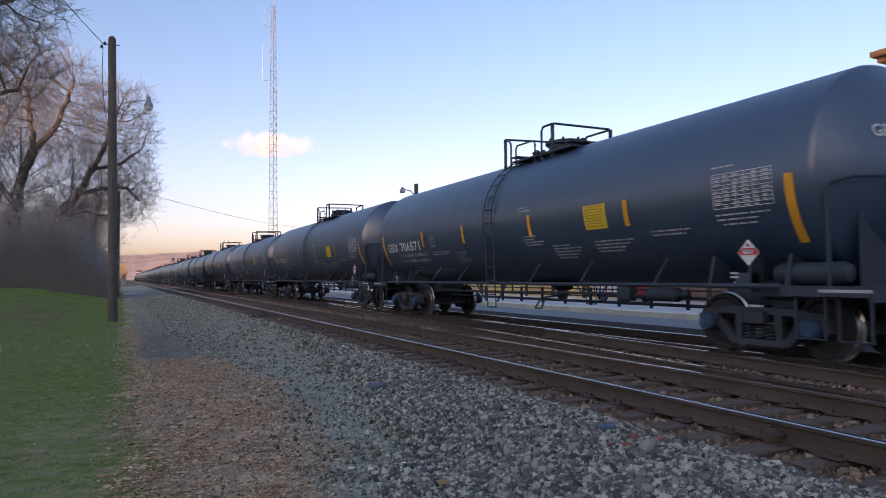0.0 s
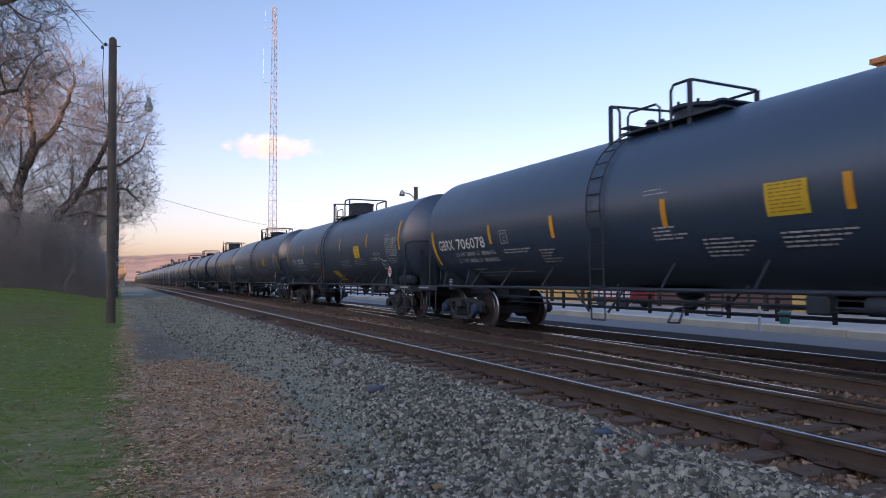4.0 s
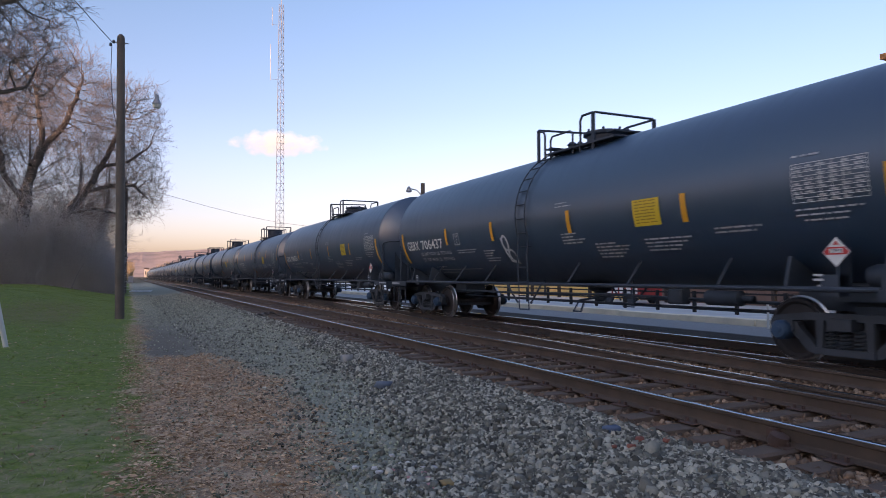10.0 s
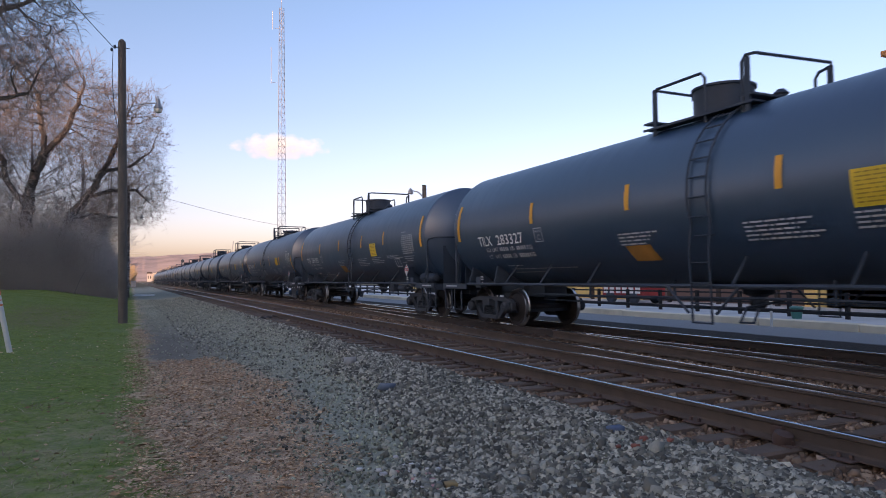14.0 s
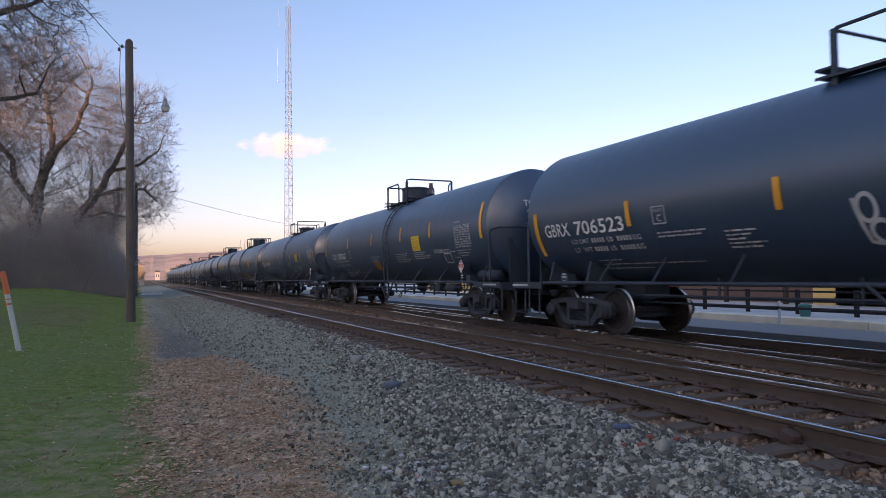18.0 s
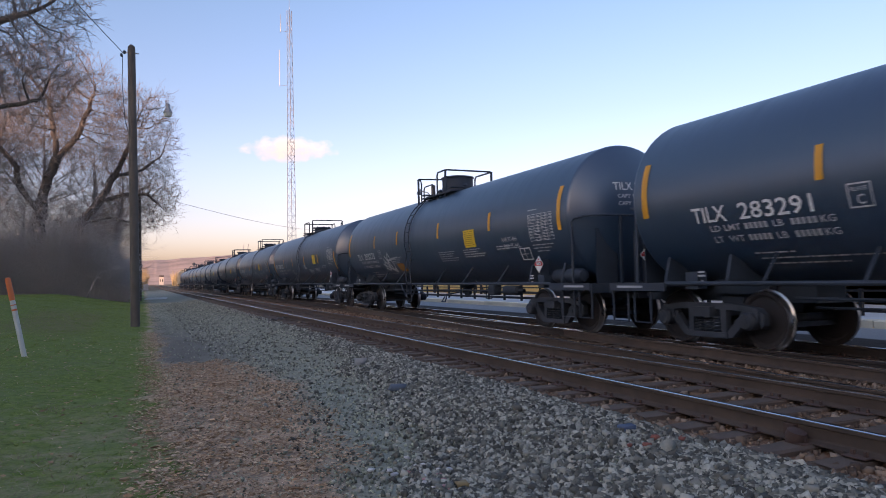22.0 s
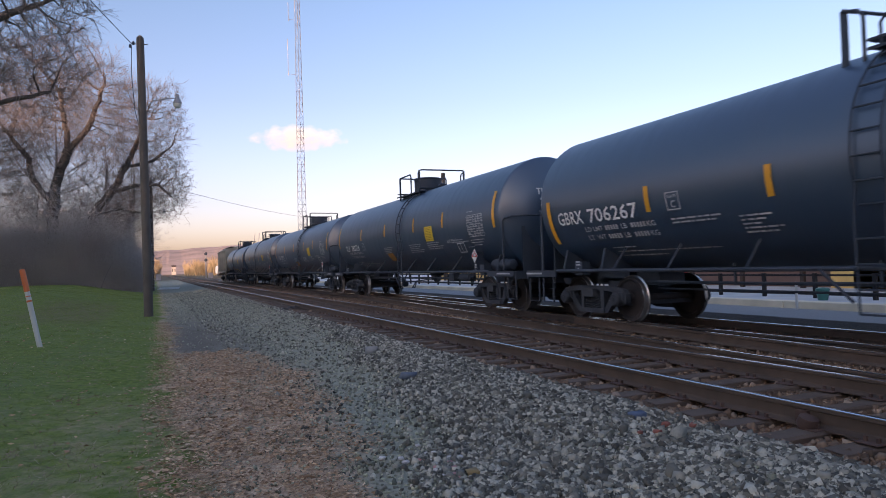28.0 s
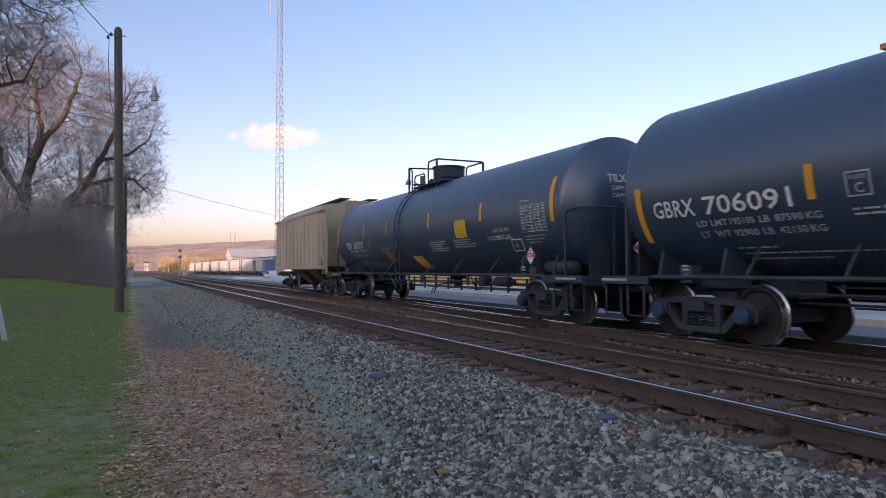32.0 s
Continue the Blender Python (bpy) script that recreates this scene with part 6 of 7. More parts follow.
def parked_hopper():
    car = root("parked_hopper", "pale grey covered hopper standing on a siding", "hopper car", "parked hopper cars")
    sec = [(-1.5, 1.1), (1.5, 1.1), (1.6, 2.4), (1.5, 3.6), (1.0, 4.2), (0, 4.4), (-1.0, 4.2), (-1.5, 3.6), (-1.6, 2.4)]
    part("body", Geo().prism(sec, -7.4, 7.4, lambda u, v, w: (u, w, v)), M_PALEHOP, car)
    for k in (-4.6, 0, 4.6):
        part("discharge_bin", Geo().add([(-1.3, k - 1.8, 1.1), (1.3, k - 1.8, 1.1), (1.3, k + 1.8, 1.1), (-1.3, k + 1.8, 1.1), (-0.4, k - 0.4, 0.4), (0.4, k - 0.4, 0.4), (0.4, k + 0.4, 0.4), (-0.4, k + 0.4, 0.4)],
                                        [(0, 1, 5, 4), (1, 2, 6, 5), (2, 3, 7, 6), (3, 0, 4, 7), (4, 5, 6, 7)]), M_PALEHOP, car)
    for s in (-1, 1):
        part("truck", Geo().box(-1.1, 1.1, s * 6.2 - 1.2, s * 6.2 + 1.2, 0.0, 0.9), M_TRUCK, car)
        part("side_ladder", Geo().box(-1.66, -1.6, s * 7.0 - 0.25, s * 7.0 + 0.25, 1.1, 4.0), M_HOPDARK, car)
    part("roof_walkway", Geo().box(-0.5, 0.5, -7.6, 7.6, 4.42, 4.5), M_HOPDARK, car)
    return car


_first = parked_hopper()
_first.matrix_world = pose(30.6, 164, -0.2, 0, 0, 3.2)
for _j in range(1, 8):
    copy_thing(_first, pose(30.6 - 0.95 * _j, 164 + 16.4 * _j, -0.2, 0, 0, 3.2))


def lit_warehouse():
    ob = root("warehouse", "long pale warehouse with a low gabled roof", "building")
    ob.location = (46, 245, -0.3)
    part("wall", Geo().box(-14, 14, -6, 6, 0, 6.0), M_PALEHOP, ob)
    part("roof", Geo().prism([(-6.8, 6.0), (6.8, 6.0), (0, 9.0)], -14.5, 14.5, lambda u, v, w: (w, u, v)), M_PALEHOP, ob)
    for x in (-14.5, -13.0):
        part("roof_mast", Geo().tube([(x, 0, 6), (x + 1.0, 0, 15)], 0.12, 5), M_GALV, ob)


lit_warehouse()


def cabinet(x, y):
    ob = root("equipment_hut", "blue equipment hut at the foot of the mast", "hut")
    ob.location = (x, y, -0.36)
    m = plain("blue_hut_paint", (0.08, 0.15, 0.26), 0.6, 0.0, 3, 0.2, 0.1)
    part("body", Geo().slab(-1.0, 1.0, -1.2, 1.2, 0, 3.3, 0.04), m, ob)
    part("roof", Geo().slab(-1.12, 1.12, -1.32, 1.32, 3.3, 3.45, 0.03), m, ob)
    part("door", Geo().box(-0.45, 0.45, -1.24, -1.2, 0.1, 2.2), m, ob)


cabinet(24.4, 131.0)


def rail_signal(x, y, h):
    ob = root("railway_signal", "trackside signal mast with round dark signal heads", "signal", "railway signals")
    ob.location = (x, y, -0.35)
    part("mast", Geo().tube([(0, 0, 0), (0, 0, h)], 0.09, 8), M_GALV, ob)
    for z in (h - 0.6, h - 2.3):
        hd = part("signal_head", Geo().lathe([(0.42, -0.06), (0.42, 0.06)], 20, Matrix.Translation((0, -0.15, z)) @ Matrix.Rotation(math.pi / 2, 4, "X")), M_BLACK, ob)
        for k in range(3):
            part("lens", Geo().lathe([(0.13, 0.0), (0.15, 0.3)], 10, Matrix.Translation((0, -0.2, z - 0.3 + 0.3 * k)) @ Matrix.Rotation(math.pi / 2, 4, "X")), M_BLACK, hd)
    part("ladder", Geo().box(-0.2, 0.2, 0.2, 0.24, 0, h - 0.5), M_GALV, ob)
    part("relay_case", Geo().slab(0.6, 1.8, -0.4, 0.4, 0, 1.6, 0.03), M_GALV, ob)


rail_signal(12.6, 195.0, 7.4)
rail_signal(-0.6, 190.0, 7.0)


def house(x, y, w, d, h, colour):
    ob = root("house", "small pale house with a gabled roof far off", "house", "far houses")
    ob.location = (x, y, float(-1))
    m = plain("house_siding", colour, 0.8, 0.0, 1, 0.1, 0.0)
    part("wall", Geo().box(-w, w, -d, d, -8, h), m, ob)
    part("roof", Geo().prism([(-d * 1.1, h), (d * 1.1, h), (0, h + d * 0.8)], -w * 1.05, w * 1.05, lambda u, v, q: (q, u, v)), M_DARKTRIM, ob)
    for k in (-0.5, 0.5):
        part("window", Geo().box(k * w - 0.6, k * w + 0.6, -d - 0.05, -d, h * 0.4, h * 0.75), M_GLASSY, ob)
    return ob


_r = random.Random(4)
for _j in range(11):
    _yy = _r.uniform(700, 1500)
    _xx = _yy * _r.uniform(-0.03, 0.16)
    house(_xx, _yy, _r.uniform(3, 5), _r.uniform(3, 4), _r.uniform(5, 7) + (_yy - 500) * 0.012, (0.40, 0.36, 0.33))


def parked_car(x, y):
    ob = root("parked_car", "white parked car beyond the tracks", "car")
    ob.location = (x, y, -0.38)
    put = lambda u, v, w: (w, u, v)
    m = plain("white_car_paint", (0.75, 0.75, 0.75), 0.3, 0.0, 2, 0.05, 0.0)
    part("body", Geo().prism([(-2.2, 0.35), (2.2, 0.35), (2.25, 0.85), (1.3, 0.95), (0.7, 1.42), (-1.3, 1.45), (-2.1, 0.95), (-2.25, 0.8)], -0.85, 0.85, put), m, ob)
    part("side_window", Geo().prism([(-1.7, 0.95), (1.1, 0.95), (0.62, 1.36), (-1.2, 1.38)], -0.865, 0.865, put), M_GLASSY, ob)
    for yy in (-1.4, 1.4):
        for xx in (-0.8, 0.8):
            part("wheel", Geo().lathe([(0.1, -0.1), (0.3, -0.1), (0.32, 0.0), (0.3, 0.1), (0.1, 0.1)], 16, Matrix.Translation((xx, yy, 0.32)) @ Matrix.Rotation(math.pi / 2, 4, "Y")), M_BLACK, ob)


parked_car(19.4, 101.0)


# ---- cloud ----
def build_cloud(nt, b):
    tc = nt.nodes.new("ShaderNodeTexCoord")
    sep = nt.nodes.new("ShaderNodeSeparateXYZ")
    nt.links.new(tc.outputs["Generated"], sep.inputs[0])
    u = calc(nt, "MULTIPLY", calc(nt, "SUBTRACT", sep.outputs[0], 0.5), 2.0)
    v = calc(nt, "MULTIPLY", calc(nt, "SUBTRACT", sep.outputs[1], 0.5), 2.0)
    mp = node(nt, "ShaderNodeMapping", Scale=(4.0, 1.6, 1.0))
    nt.links.new(tc.outputs["Generated"], mp.inputs["Vector"])
    n1 = noise_tex(nt, 2.0, 4, 0.5, mp.outputs["Vector"])
    r = calc(nt, "ADD", calc(nt, "MULTIPLY", u, u), calc(nt, "MULTIPLY", v, v))
    dens = calc(nt, "SUBTRACT", calc(nt, "ADD", calc(nt, "SUBTRACT", 0.62, r), calc(nt, "MULTIPLY", n1, 1.5)), 0.62)
    a = ramp(nt, dens, [(0.0, 0.0), (0.75, 1.0)])
    tint = mix(nt, ramp(nt, calc(nt, "ADD", sep.outputs[1], calc(nt, "MULTIPLY", calc(nt, "SUBTRACT", n1, 0.5), 0.9)), [(0.25, 0.0), (0.7, 1.0)]), CLOUD_LOW, CLOUD_TOP)
    em = nt.nodes.new("ShaderNodeEmission")
    nt.links.new(tint, em.inputs["Color"])
    em.inputs["Strength"].default_value = CLOUD_GLOW
    tr = nt.nodes.new("ShaderNodeBsdfTransparent")
    ms = nt.nodes.new("ShaderNodeMixShader")
    nt.links.new(calc(nt, "MULTIPLY", a, 0.92), ms.inputs[0])
    nt.links.new(tr.outputs[0], ms.inputs[1])
    nt.links.new(em.outputs[0], ms.inputs[2])
    nt.links.new(ms.outputs[0], nt.nodes["Material Output"].inputs["Surface"])


CLOUD_TOP, CLOUD_LOW, CLOUD_GLOW = (1.0, 0.94, 0.76), (0.93, 0.80, 0.66), 0.42
_c = Vector((584, 2940, 580))
_w, _h = 235.0, 70.0
_cl = Geo().add([(-_w, -_h, 0), (_w, -_h, 0), (_w, _h, 0), (-_w, _h, 0)], [(0, 1, 2, 3)])
cloud = thing("backdrop_cloud", _cl, material("evening_cloud", build_cloud), "small peach-coloured evening cloud", "cloud", kind="structure", smooth=0)
cloud.matrix_world = Matrix.Translation(_c) @ Matrix.Rotation(-math.atan2(613, 2936), 4, "Z") @ Matrix.Rotation(math.pi / 2, 4, "X")


# ---- ties, ballast, litter and grass ----
def stone_material(name, dark, mid_, light):
    def build(nt, b):
        geo = nt.nodes.new("ShaderNodeNewGeometry")
        c = ramp(nt, geo.outputs["Random Per Island"], [(0.0, dark), (0.55, mid_), (1.0, light)])
        c = mix(nt, calc(nt, "MULTIPLY", noise_tex(nt, 45, 4), 0.5), c, dark)
        nt.links.new(c, b.inputs["Base Color"])
        b.inputs["Roughness"].default_value = 0.85
        b.inputs["Specular IOR Level"].default_value = 0.3
    return material(name, build)


M_STONE = stone_material("grey_ballast_stone", (0.062, 0.058, 0.048), (0.262, 0.247, 0.198), (0.710, 0.665, 0.530))
M_STONEBROWN = stone_material("rust_stained_ballast", (0.086, 0.055, 0.038), (0.229, 0.144, 0.093), (0.472, 0.338, 0.237))
M_GRIT = stone_material("dark_grit", (0.112, 0.113, 0.082), (0.305, 0.305, 0.221), (0.688, 0.678, 0.478))
M_LEAF = stone_material("dry_brown_leaves", (0.240, 0.145, 0.088), (0.585, 0.370, 0.225), (0.900, 0.660, 0.440))
M_BLADE = stone_material("lawn_grass", (0.125, 0.180, 0.036), (0.195, 0.258, 0.050), (0.350, 0.358, 0.105))
M_STRAW = stone_material("dry_straw_grass", (0.16, 0.12, 0.075), (0.36, 0.28, 0.18), (0.58, 0.48, 0.33))

# crushed stone: a jittered block of twelve facets
CHIP_V = np.array([(x, y, z) for z in (-1, 1) for y in (-1, 1) for x in (-1, 1)]) * 0.72
CHIP_F = np.array([(0, 2, 3), (0, 3, 1), (4, 5, 7), (4, 7, 6), (0, 1, 5), (0, 5, 4), (2, 6, 7), (2, 7, 3), (0, 4, 6), (0, 6, 2), (1, 3, 7), (1, 7, 5)])


def turns(rng, n):
    q = rng.normal(size=(n, 4))
    q /= np.linalg.norm(q, axis=1, keepdims=True)
    w, x, y, z = q.T
    return np.stack([np.stack([1 - 2 * (y * y + z * z), 2 * (x * y - z * w), 2 * (x * z + y * w)], -1),
                     np.stack([2 * (x * y + z * w), 1 - 2 * (x * x + z * z), 2 * (y * z - x * w)], -1),
                     np.stack([2 * (x * z - y * w), 2 * (y * z + x * w), 1 - 2 * (x * x + y * y)], -1)], 1)


def stones(name, label, mat, xs, ys, size, seed, sink=0.3):
    rng = np.random.RandomState(seed)
    n = len(xs)
    r = size * np.exp(rng.normal(0, 0.28, n))
    shape = (CHIP_V[None] + rng.uniform(-0.34, 0.34, (n, 8, 3))) * rng.uniform(0.55, 1.25, (n, 1, 3))
    v = np.einsum("nij,nkj->nki", turns(rng, n), shape) * r[:, None, None]
    z = ground_z(xs, ys) + r * (0.75 - sink)
    v += np.stack([xs, ys, z], -1)[:, None]
    f = (CHIP_F[None] + 8 * np.arange(n)[:, None, None]).reshape(-1, 3)
    return tagged(new(name, big_mesh(name, v.reshape(-1, 3), f, mat)), label, "gravel", kind="stuff")


_g = np.random.RandomState(2)


def scatter(n, x0, x1, y0, y1, power=1.0):
    """Random places, denser towards y0."""
    back = int(n * 0.14)
    return _g.uniform(x0, x1, n + back), np.concatenate([y0 + (y1 - y0) * _g.rand(n) ** power, _g.uniform(-6.0, y0, back)])


_x, _yv = scatter(150000, 1.3, 4.45, 2.2, 60, 2.2)
_from = edge_at(BALLAST_EDGE, _yv) + 0.2 * np.sin(_yv * 1.9 + _x)
_keep = _g.rand(len(_x)) < (smooth01(-0.25, 0.5, _x - _from) + 0.05) * smooth01(4.45, 4.2, _x + 0.08 * np.sin(_yv * 3.1))
stones("ballast", "coarse grey crushed-stone ballast on the track's shoulder", M_STONE, _x[_keep], _yv[_keep], 0.0185, 1)
_x, _yv = scatter(26000, 4.25, 11.8, 2.5, 34, 1.6)
stones("stained_ballast", "rust-brown ballast between the ties", M_STONEBROWN, _x, _yv, 0.025, 2, 0.55)


def flakes(name, label, mat, xs, ys, size, seed, category):
    """Small curled leaves lying about."""
    rng = np.random.RandomState(seed)
    n = len(xs)
    base = np.array([(-1, 0, 0.12), (0, -0.45, -0.05), (1, 0, 0.2), (0, 0.45, 0.1)])
    a = rng.uniform(0, 2 * math.pi, n)
    tilt = rng.normal(0, 0.7, n)
    s = size * rng.uniform(0.5, 1.4, n)
    v = base[None] * s[:, None, None] * np.stack([np.ones(n), rng.uniform(0.3, 1.1, n), rng.uniform(-1.5, 2.0, n)], -1)[:, None]
    y1 = v[..., 1] * np.cos(tilt)[:, None] - v[..., 2] * np.sin(tilt)[:, None]
    z1 = v[..., 1] * np.sin(tilt)[:, None] + v[..., 2] * np.cos(tilt)[:, None]
    x2 = v[..., 0] * np.cos(a)[:, None] - y1 * np.sin(a)[:, None]
    y2 = v[..., 0] * np.sin(a)[:, None] + y1 * np.cos(a)[:, None]
    v = np.stack([x2 + xs[:, None], y2 + ys[:, None], z1 + (ground_z(xs, ys) + 0.012 + rng.rand(n) ** 2 * 0.04)[:, None]], -1)
    f = np.arange(4 * n).reshape(n, 4)
    f = np.concatenate([f[:, [0, 1, 2]], f[:, [0, 2, 3]]])
    return tagged(new(name, big_mesh(name, v.reshape(-1, 3), f, mat)), label, category, kind="stuff")


def litter_share(x, y):
    reach = edge_at(LITTER_EDGE, y + 0.7 * np.sin(x * 3.1 + 1.0) + 0.4 * np.sin(x * 7.3)) + 0.22 * np.sin(y * 1.7 + 1.0) * np.cos(x * 2.0 + y)
    clump = 0.62 + 0.38 * np.sin(x * 5.1 + 2.0 * np.sin(y * 2.3)) * np.cos(y * 4.3 + x)
    return smooth01(-0.25, 0.3, x) * smooth01(0.2, -0.25, x - reach) * clump


_x, _yv = scatter(44000, 0.3, 4.0, 2.4, 60, 2.0)
_keep = _g.rand(len(_x)) > np.maximum(litter_share(_x, _yv) * 0.93, 0.8 * smooth01(12.5, 14.5, _yv) * smooth01(30, 20, _yv) * smooth01(2.5, 1.2, _x))
stones("grit", "dark grit and small gravel on the drive", M_GRIT, _x[_keep], _yv[_keep], 0.0105, 3, 0.3)
_x, _yv = scatter(170000, -0.4, 2.6, 2.4, 24, 1.9)
_keep = _g.rand(len(_x)) < litter_share(_x, _yv)
flakes("leaf_litter", "crumbled dry brown leaves over bare ground", M_LEAF, _x[_keep], _yv[_keep], 0.0175, 4, "leaves")
_x, _yv = scatter(16000, -0.4, 2.6, 2.4, 16, 1.7)
_keep = _g.rand(len(_x)) < litter_share(_x, _yv)
flakes("curled_leaves", "larger curled dry leaves on top of the litter", M_LEAF, _x[_keep], _yv[_keep], 0.034, 8, "leaves")
_x, _yv = scatter(1500, -6.0, 0.4, 3.0, 22, 1.4)
flakes("scattered_leaves", "single dry leaves lying on the lawn", M_LEAF, _x, _yv, 0.028, 5, "leaves")


def blades(name, label, mat, xs, ys, height, seed):
    rng = np.random.RandomState(seed)
    n = len(xs)
    a, h, w = rng.uniform(0, 2 * math.pi, n), height * rng.uniform(0.5, 1.4, n), rng.uniform(0.0025, 0.005, n) * (1 + ys * 0.12)
    lx, ly = rng.normal(0, 1.9, n) * h, rng.normal(0, 1.9, n) * h
    z = ground_z(xs, ys) - 0.012
    c, s = np.cos(a) * w, np.sin(a) * w
    v = np.stack([np.stack([xs - c, ys - s, z], -1), np.stack([xs + c, ys + s, z], -1), np.stack([xs + lx, ys + ly, z + h], -1)], 1)
    f = np.arange(3 * n).reshape(n, 3)
    return tagged(new(name, big_mesh(name, v.reshape(-1, 3), f, mat)), label, "grass", kind="stuff")


_x, _yv = scatter(270000, -9.5, 0.55, 2.6, 58, 2.3)
_keep = _g.rand(len(_x)) < 1 - smooth01(-0.15, 0.5, _x + 0.3 * np.sin(_yv * 1.3) * np.cos(_yv * 0.37))
blades("lawn", "short green lawn grass with worn patches", M_BLADE, _x[_keep], _yv[_keep], 0.022, 6)
_x, _yv = scatter(26000, -4.5, 2.3, 2.6, 15, 1.5)
_keep = _g.rand(len(_x)) < 0.12 + 0.88 * (np.sin(_x * 2.9 + 1) * np.sin(_yv * 1.7) > 0.3) * (_yv < 10) * (_x < 0.5) * (_x > -1.8)
blades("dry_grass", "dry straw-coloured grass among the leaves", M_STRAW, _x[_keep], _yv[_keep], 0.04, 7)


# single odd stones and rubbish by the track
def lump(name, label, category, x, y, size, colour, flat=0.6, seed=0, dz=0.0):
    rng = np.random.RandomState(seed)
    v = (CHIP_V * 1.1 + rng.uniform(-0.3, 0.3, (8, 3))) * np.array([1.0, 0.8, flat]) * size
    v = v + np.array([x, y, float(ground_z(x, y)) + size * flat * 0.35 + dz])
    m = plain(name + "_surface", colour, 0.85, 0.0, 20, 0.3, 0.3)
    return tagged(new(name, big_mesh(name, v, CHIP_F, m)), label, category)


lump("slate", "flat blue-grey slate among the ballast", "stone", 3.94, 4.88, 0.075, (0.10, 0.14, 0.21), 0.35, 1, 0.03)
lump("slate", "flat blue-grey slate among the ballast", "stone", 3.11, 8.56, 0.12, (0.13, 0.16, 0.2), 0.4, 2, 0.03)
lump("pale_rock", "pale angular rock among the ballast", "stone", 3.35, 11.0, 0.10, (0.33, 0.33, 0.32), 0.8, 3, 0.05)
for _j in range(26):
    lump("broken_rubble", "crumbled white and pink rubble", "rubble", 2.08 + _g.normal(0, 0.16), 4.98 + _g.normal(0, 0.26), _g.uniform(0.010, 0.030), ((0.62, 0.58, 0.55), (0.48, 0.25, 0.23), (0.55, 0.53, 0.54), (0.70, 0.66, 0.62))[_j % 4], 0.5, 10 + _j, 0.015)
lump("yellow_rock", "ochre lump of rock", "stone", 2.19, 4.62, 0.055, (0.32, 0.22, 0.10), 0.5, 31, 0.015)
for _j in range(5):
    lump("red_rubble", "reddish broken brick bits", "rubble", 3.82 + _g.uniform(-0.25, 0.25), 4.38 + _g.uniform(-0.1, 0.1), _g.uniform(0.02, 0.04), (0.3, 0.1, 0.07), 0.6, 40 + _j, 0.035)
for _j in range(3):
    thing("dead_stick", Geo().tube([(3.9 + 0.3 * _j, 23.6 + 0.5 * _j, -0.2), (4.1 + 0.3 * _j, 24.0 + 0.5 * _j, -0.08), (4.3 + 0.3 * _j, 24.2 + 0.5 * _j, -0.14)], 0.03, 5), M_BARK, "dark rotten stick lying on the ballast", "stick")
for _j in range(3):
    thing("white_plank", Geo().slab(0.1 + 0.12 * _j, 2.2 + 0.15 * _j, 76.0 + 3.2 * _j, 76.9 + 3.2 * _j, -0.36, -0.31, 0.01), M_POSTWHITE, "pale plank lying across the gravel drive", "plank")

# ties: every one of those near the viewer, the rest joined
TIE = Geo().slab(-1.3, 1.3, -0.115, 0.115, -0.33, -0.178, 0.014)
TIE_MESHES = []
for _j in range(4):
    _rr = random.Random(_j)
    _tg = Geo()
    _tg.v = [(p[0] + _rr.uniform(-0.02, 0.02), p[1] + _rr.uniform(-0.01, 0.01), p[2] + _rr.uniform(-0.006, 0.006)) for p in TIE.v]
    _tg.f = TIE.f
    TIE_MESHES.append(_tg.mesh("tie", M_TIE, 0))
PLATE = Geo().slab(-0.17, 0.17, -0.095, 0.095, -0.178, -0.165, 0.004)
for _sx in (-0.095, 0.095):
    for _sy in (-0.05, 0.05):
        PLATE.box(_sx - 0.012, _sx + 0.012, _sy - 0.012, _sy + 0.012, -0.165, -0.13)
PLATE_MESH = PLATE.mesh("tie_plate", M_PLATE, 0)
_rr = random.Random(9)
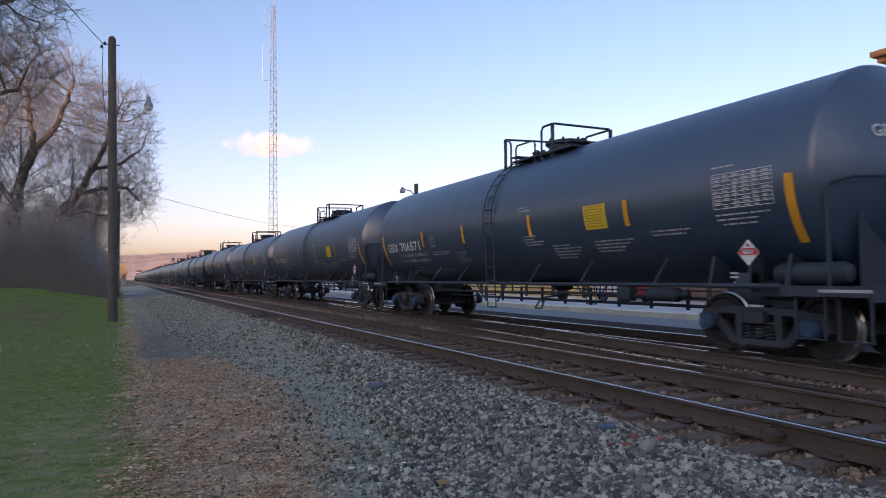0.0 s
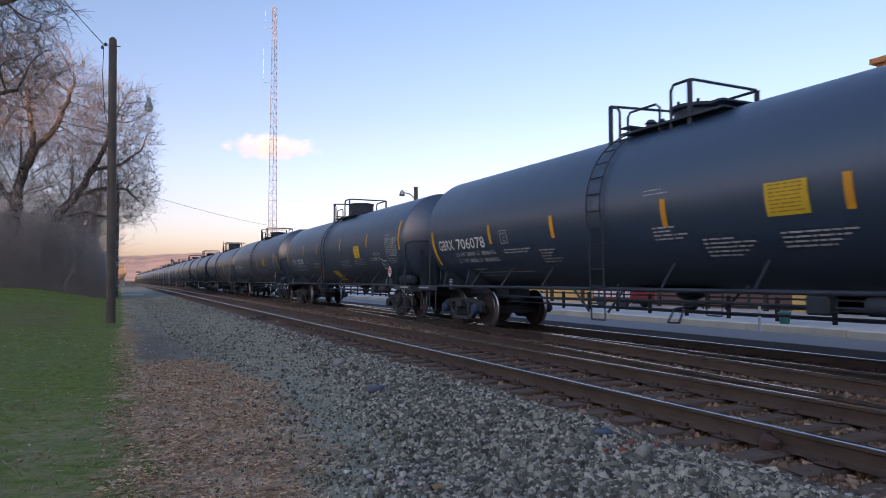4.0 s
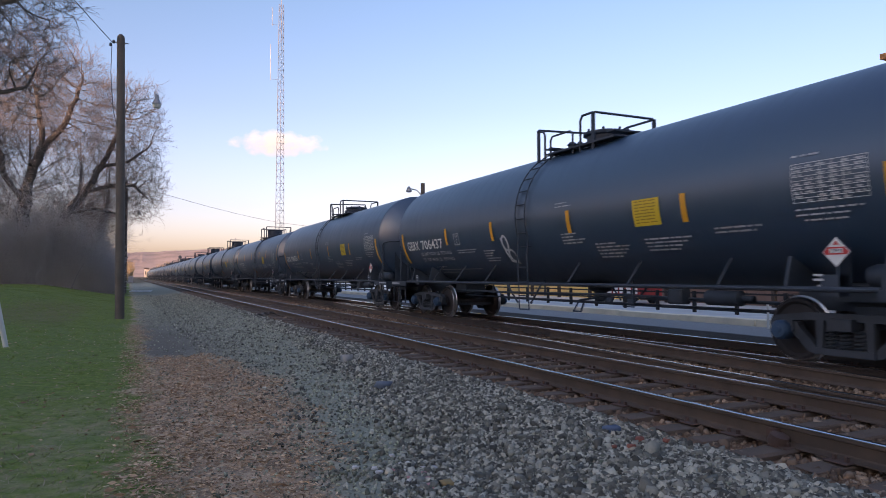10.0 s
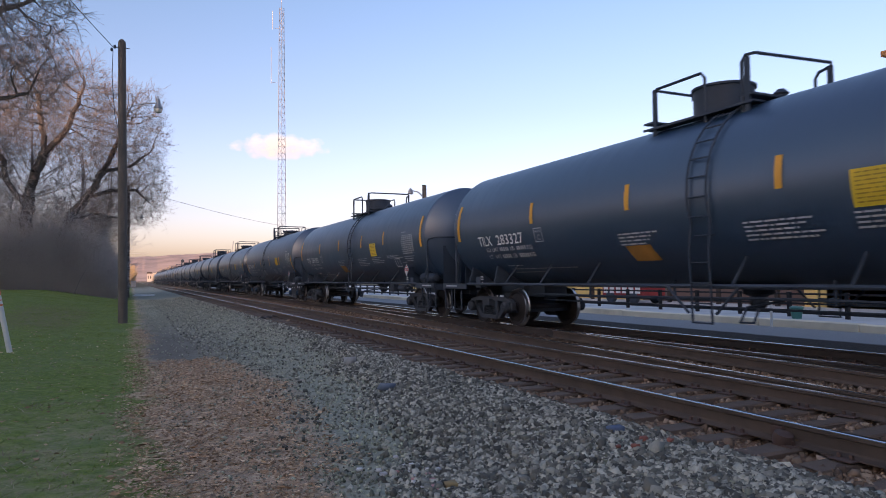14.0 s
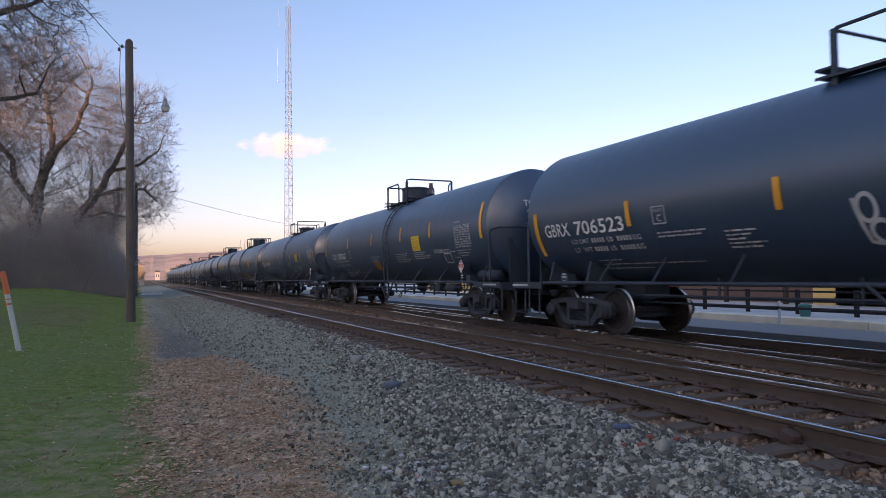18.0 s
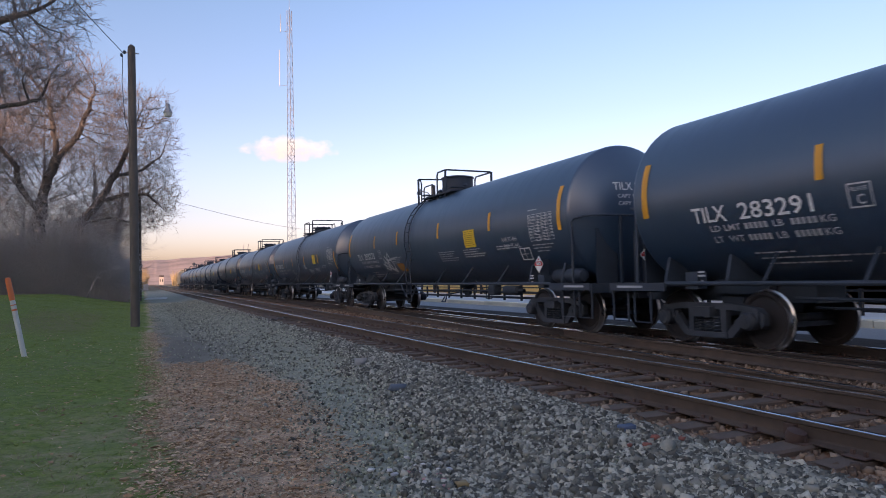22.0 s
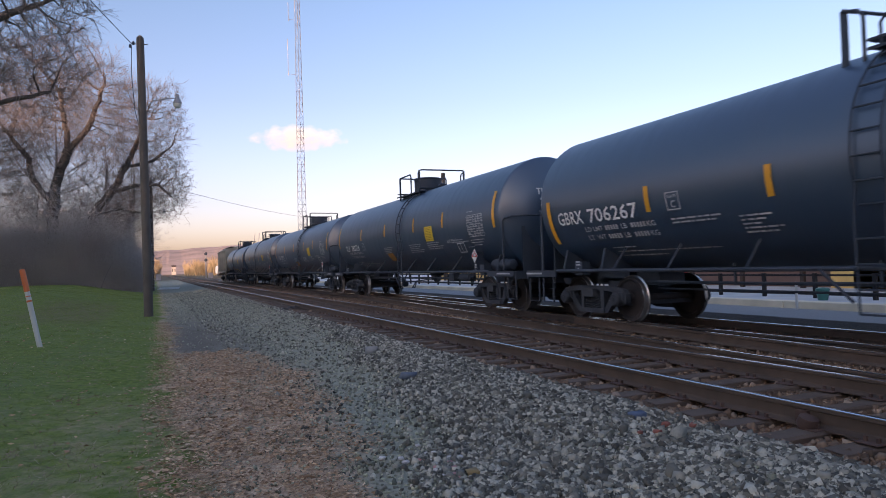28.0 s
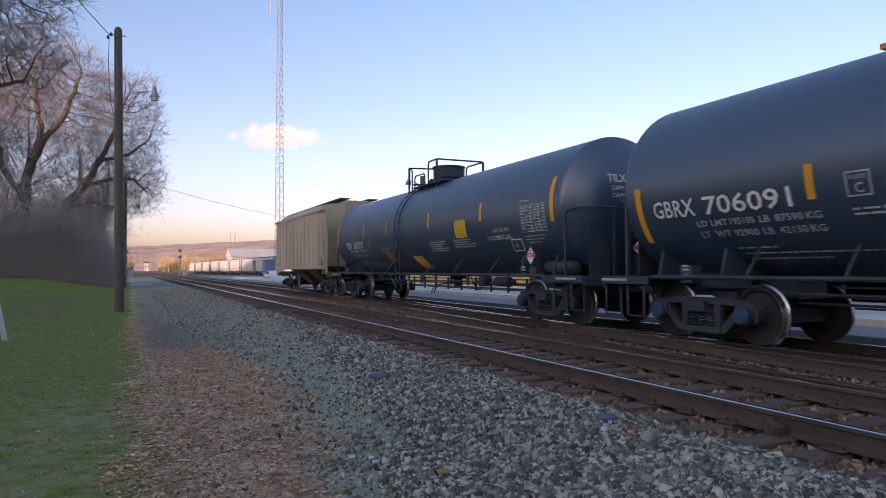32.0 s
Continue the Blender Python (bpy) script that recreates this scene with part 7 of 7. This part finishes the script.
for _mid, _parent in (((R1 + R2) / 2, track_near), (XC, track_far)):
    _rest = Geo()
    for _j in range(-8, 900):
        y = 1.4 + _j * 0.495
        if y < 75:
            t = part("tie", TIE_MESHES[_rr.randrange(4)], None, _parent)
            t.location = (_mid + _rr.uniform(-0.05, 0.05), y, _rr.uniform(-0.012, 0.004))
            t.rotation_euler = (0, 0, _rr.uniform(-0.02, 0.02))
            if y < 22:
                for xr in (-0.7525, 0.7525):
                    q = part("tie_plate", PLATE_MESH, None, _parent)
                    q.location = (_mid + xr, y, 0.002)
        elif y < 330:
            _rest.box(_mid - 1.3, _mid + 1.3, y - 0.115, y + 0.115, -0.33, -0.178)
    part("far_ties", _rest, M_TIE, _parent, smooth=0)["kind"] = "stuff"
# rail anchor on the near rail
part("rail_anchor", Geo().lathe([(0.03, -0.05), (0.075, -0.04), (0.085, 0.0), (0.075, 0.05), (0.03, 0.06)], 14, Matrix.Translation((R1 - 0.10, 3.91, -0.13)) @ Matrix.Rotation(0.3, 4, "X")), M_PLATE, track_near, "rusty clamp on the rail's foot")
part("rail_anchor", Geo().box(R1 - 0.06, R1 - 0.012, 3.96, 4.06, -0.15, -0.05), M_PLATE, track_near)


# ---- how the train runs ----
# how far the train has come, in metres, at each second
TRAVEL = [(0, 0.0), (1, 14.84), (2, 29.3), (3, 43.91), (6, 88.27), (7, 103.17), (8, 118.28), (9, 133.24), (10, 147.6), (11, 162.15), (12, 177.05), (13, 192.23), (14, 206.99), (17, 251.3), (18, 265.6), (19, 280.78),
          (20, 295.46), (21, 309.83), (22, 324.58), (23, 339.95), (24, 354.54), (25, 368.93), (28, 412.46), (29, 427.55), (30, 442.15), (31, 457.05), (32, 471.64)]
WHEEL_R = 0.457


def travelled(t):
    return float(np.interp(t, [a for a, _ in TRAVEL], [b for _, b in TRAVEL]))


def motions():
    for car, y0 in CARS:
        walk(car, [(t, pose(XC, y0 - d, 0)) for t, d in TRAVEL])
    # all wheelsets roll alike: one keyed roll for each axle place in a truck
    for group in WHEELSETS:
        first = group[0]
        px, py, pz = first.location
        rows = []
        for k in range(0, 961):
            t = k / FPS
            rows.append((t, Matrix.Translation((px, py, pz)) @ Matrix.Rotation(travelled(t) / WHEEL_R, 4, "X")))
        walk(first, rows)
        for other in group[1:]:
            other.rotation_mode = "QUATERNION"
            other.animation_data_create()
            other.animation_data.action = first.animation_data.action
            other.animation_data.action_slot = first.animation_data.action_slot


motions()
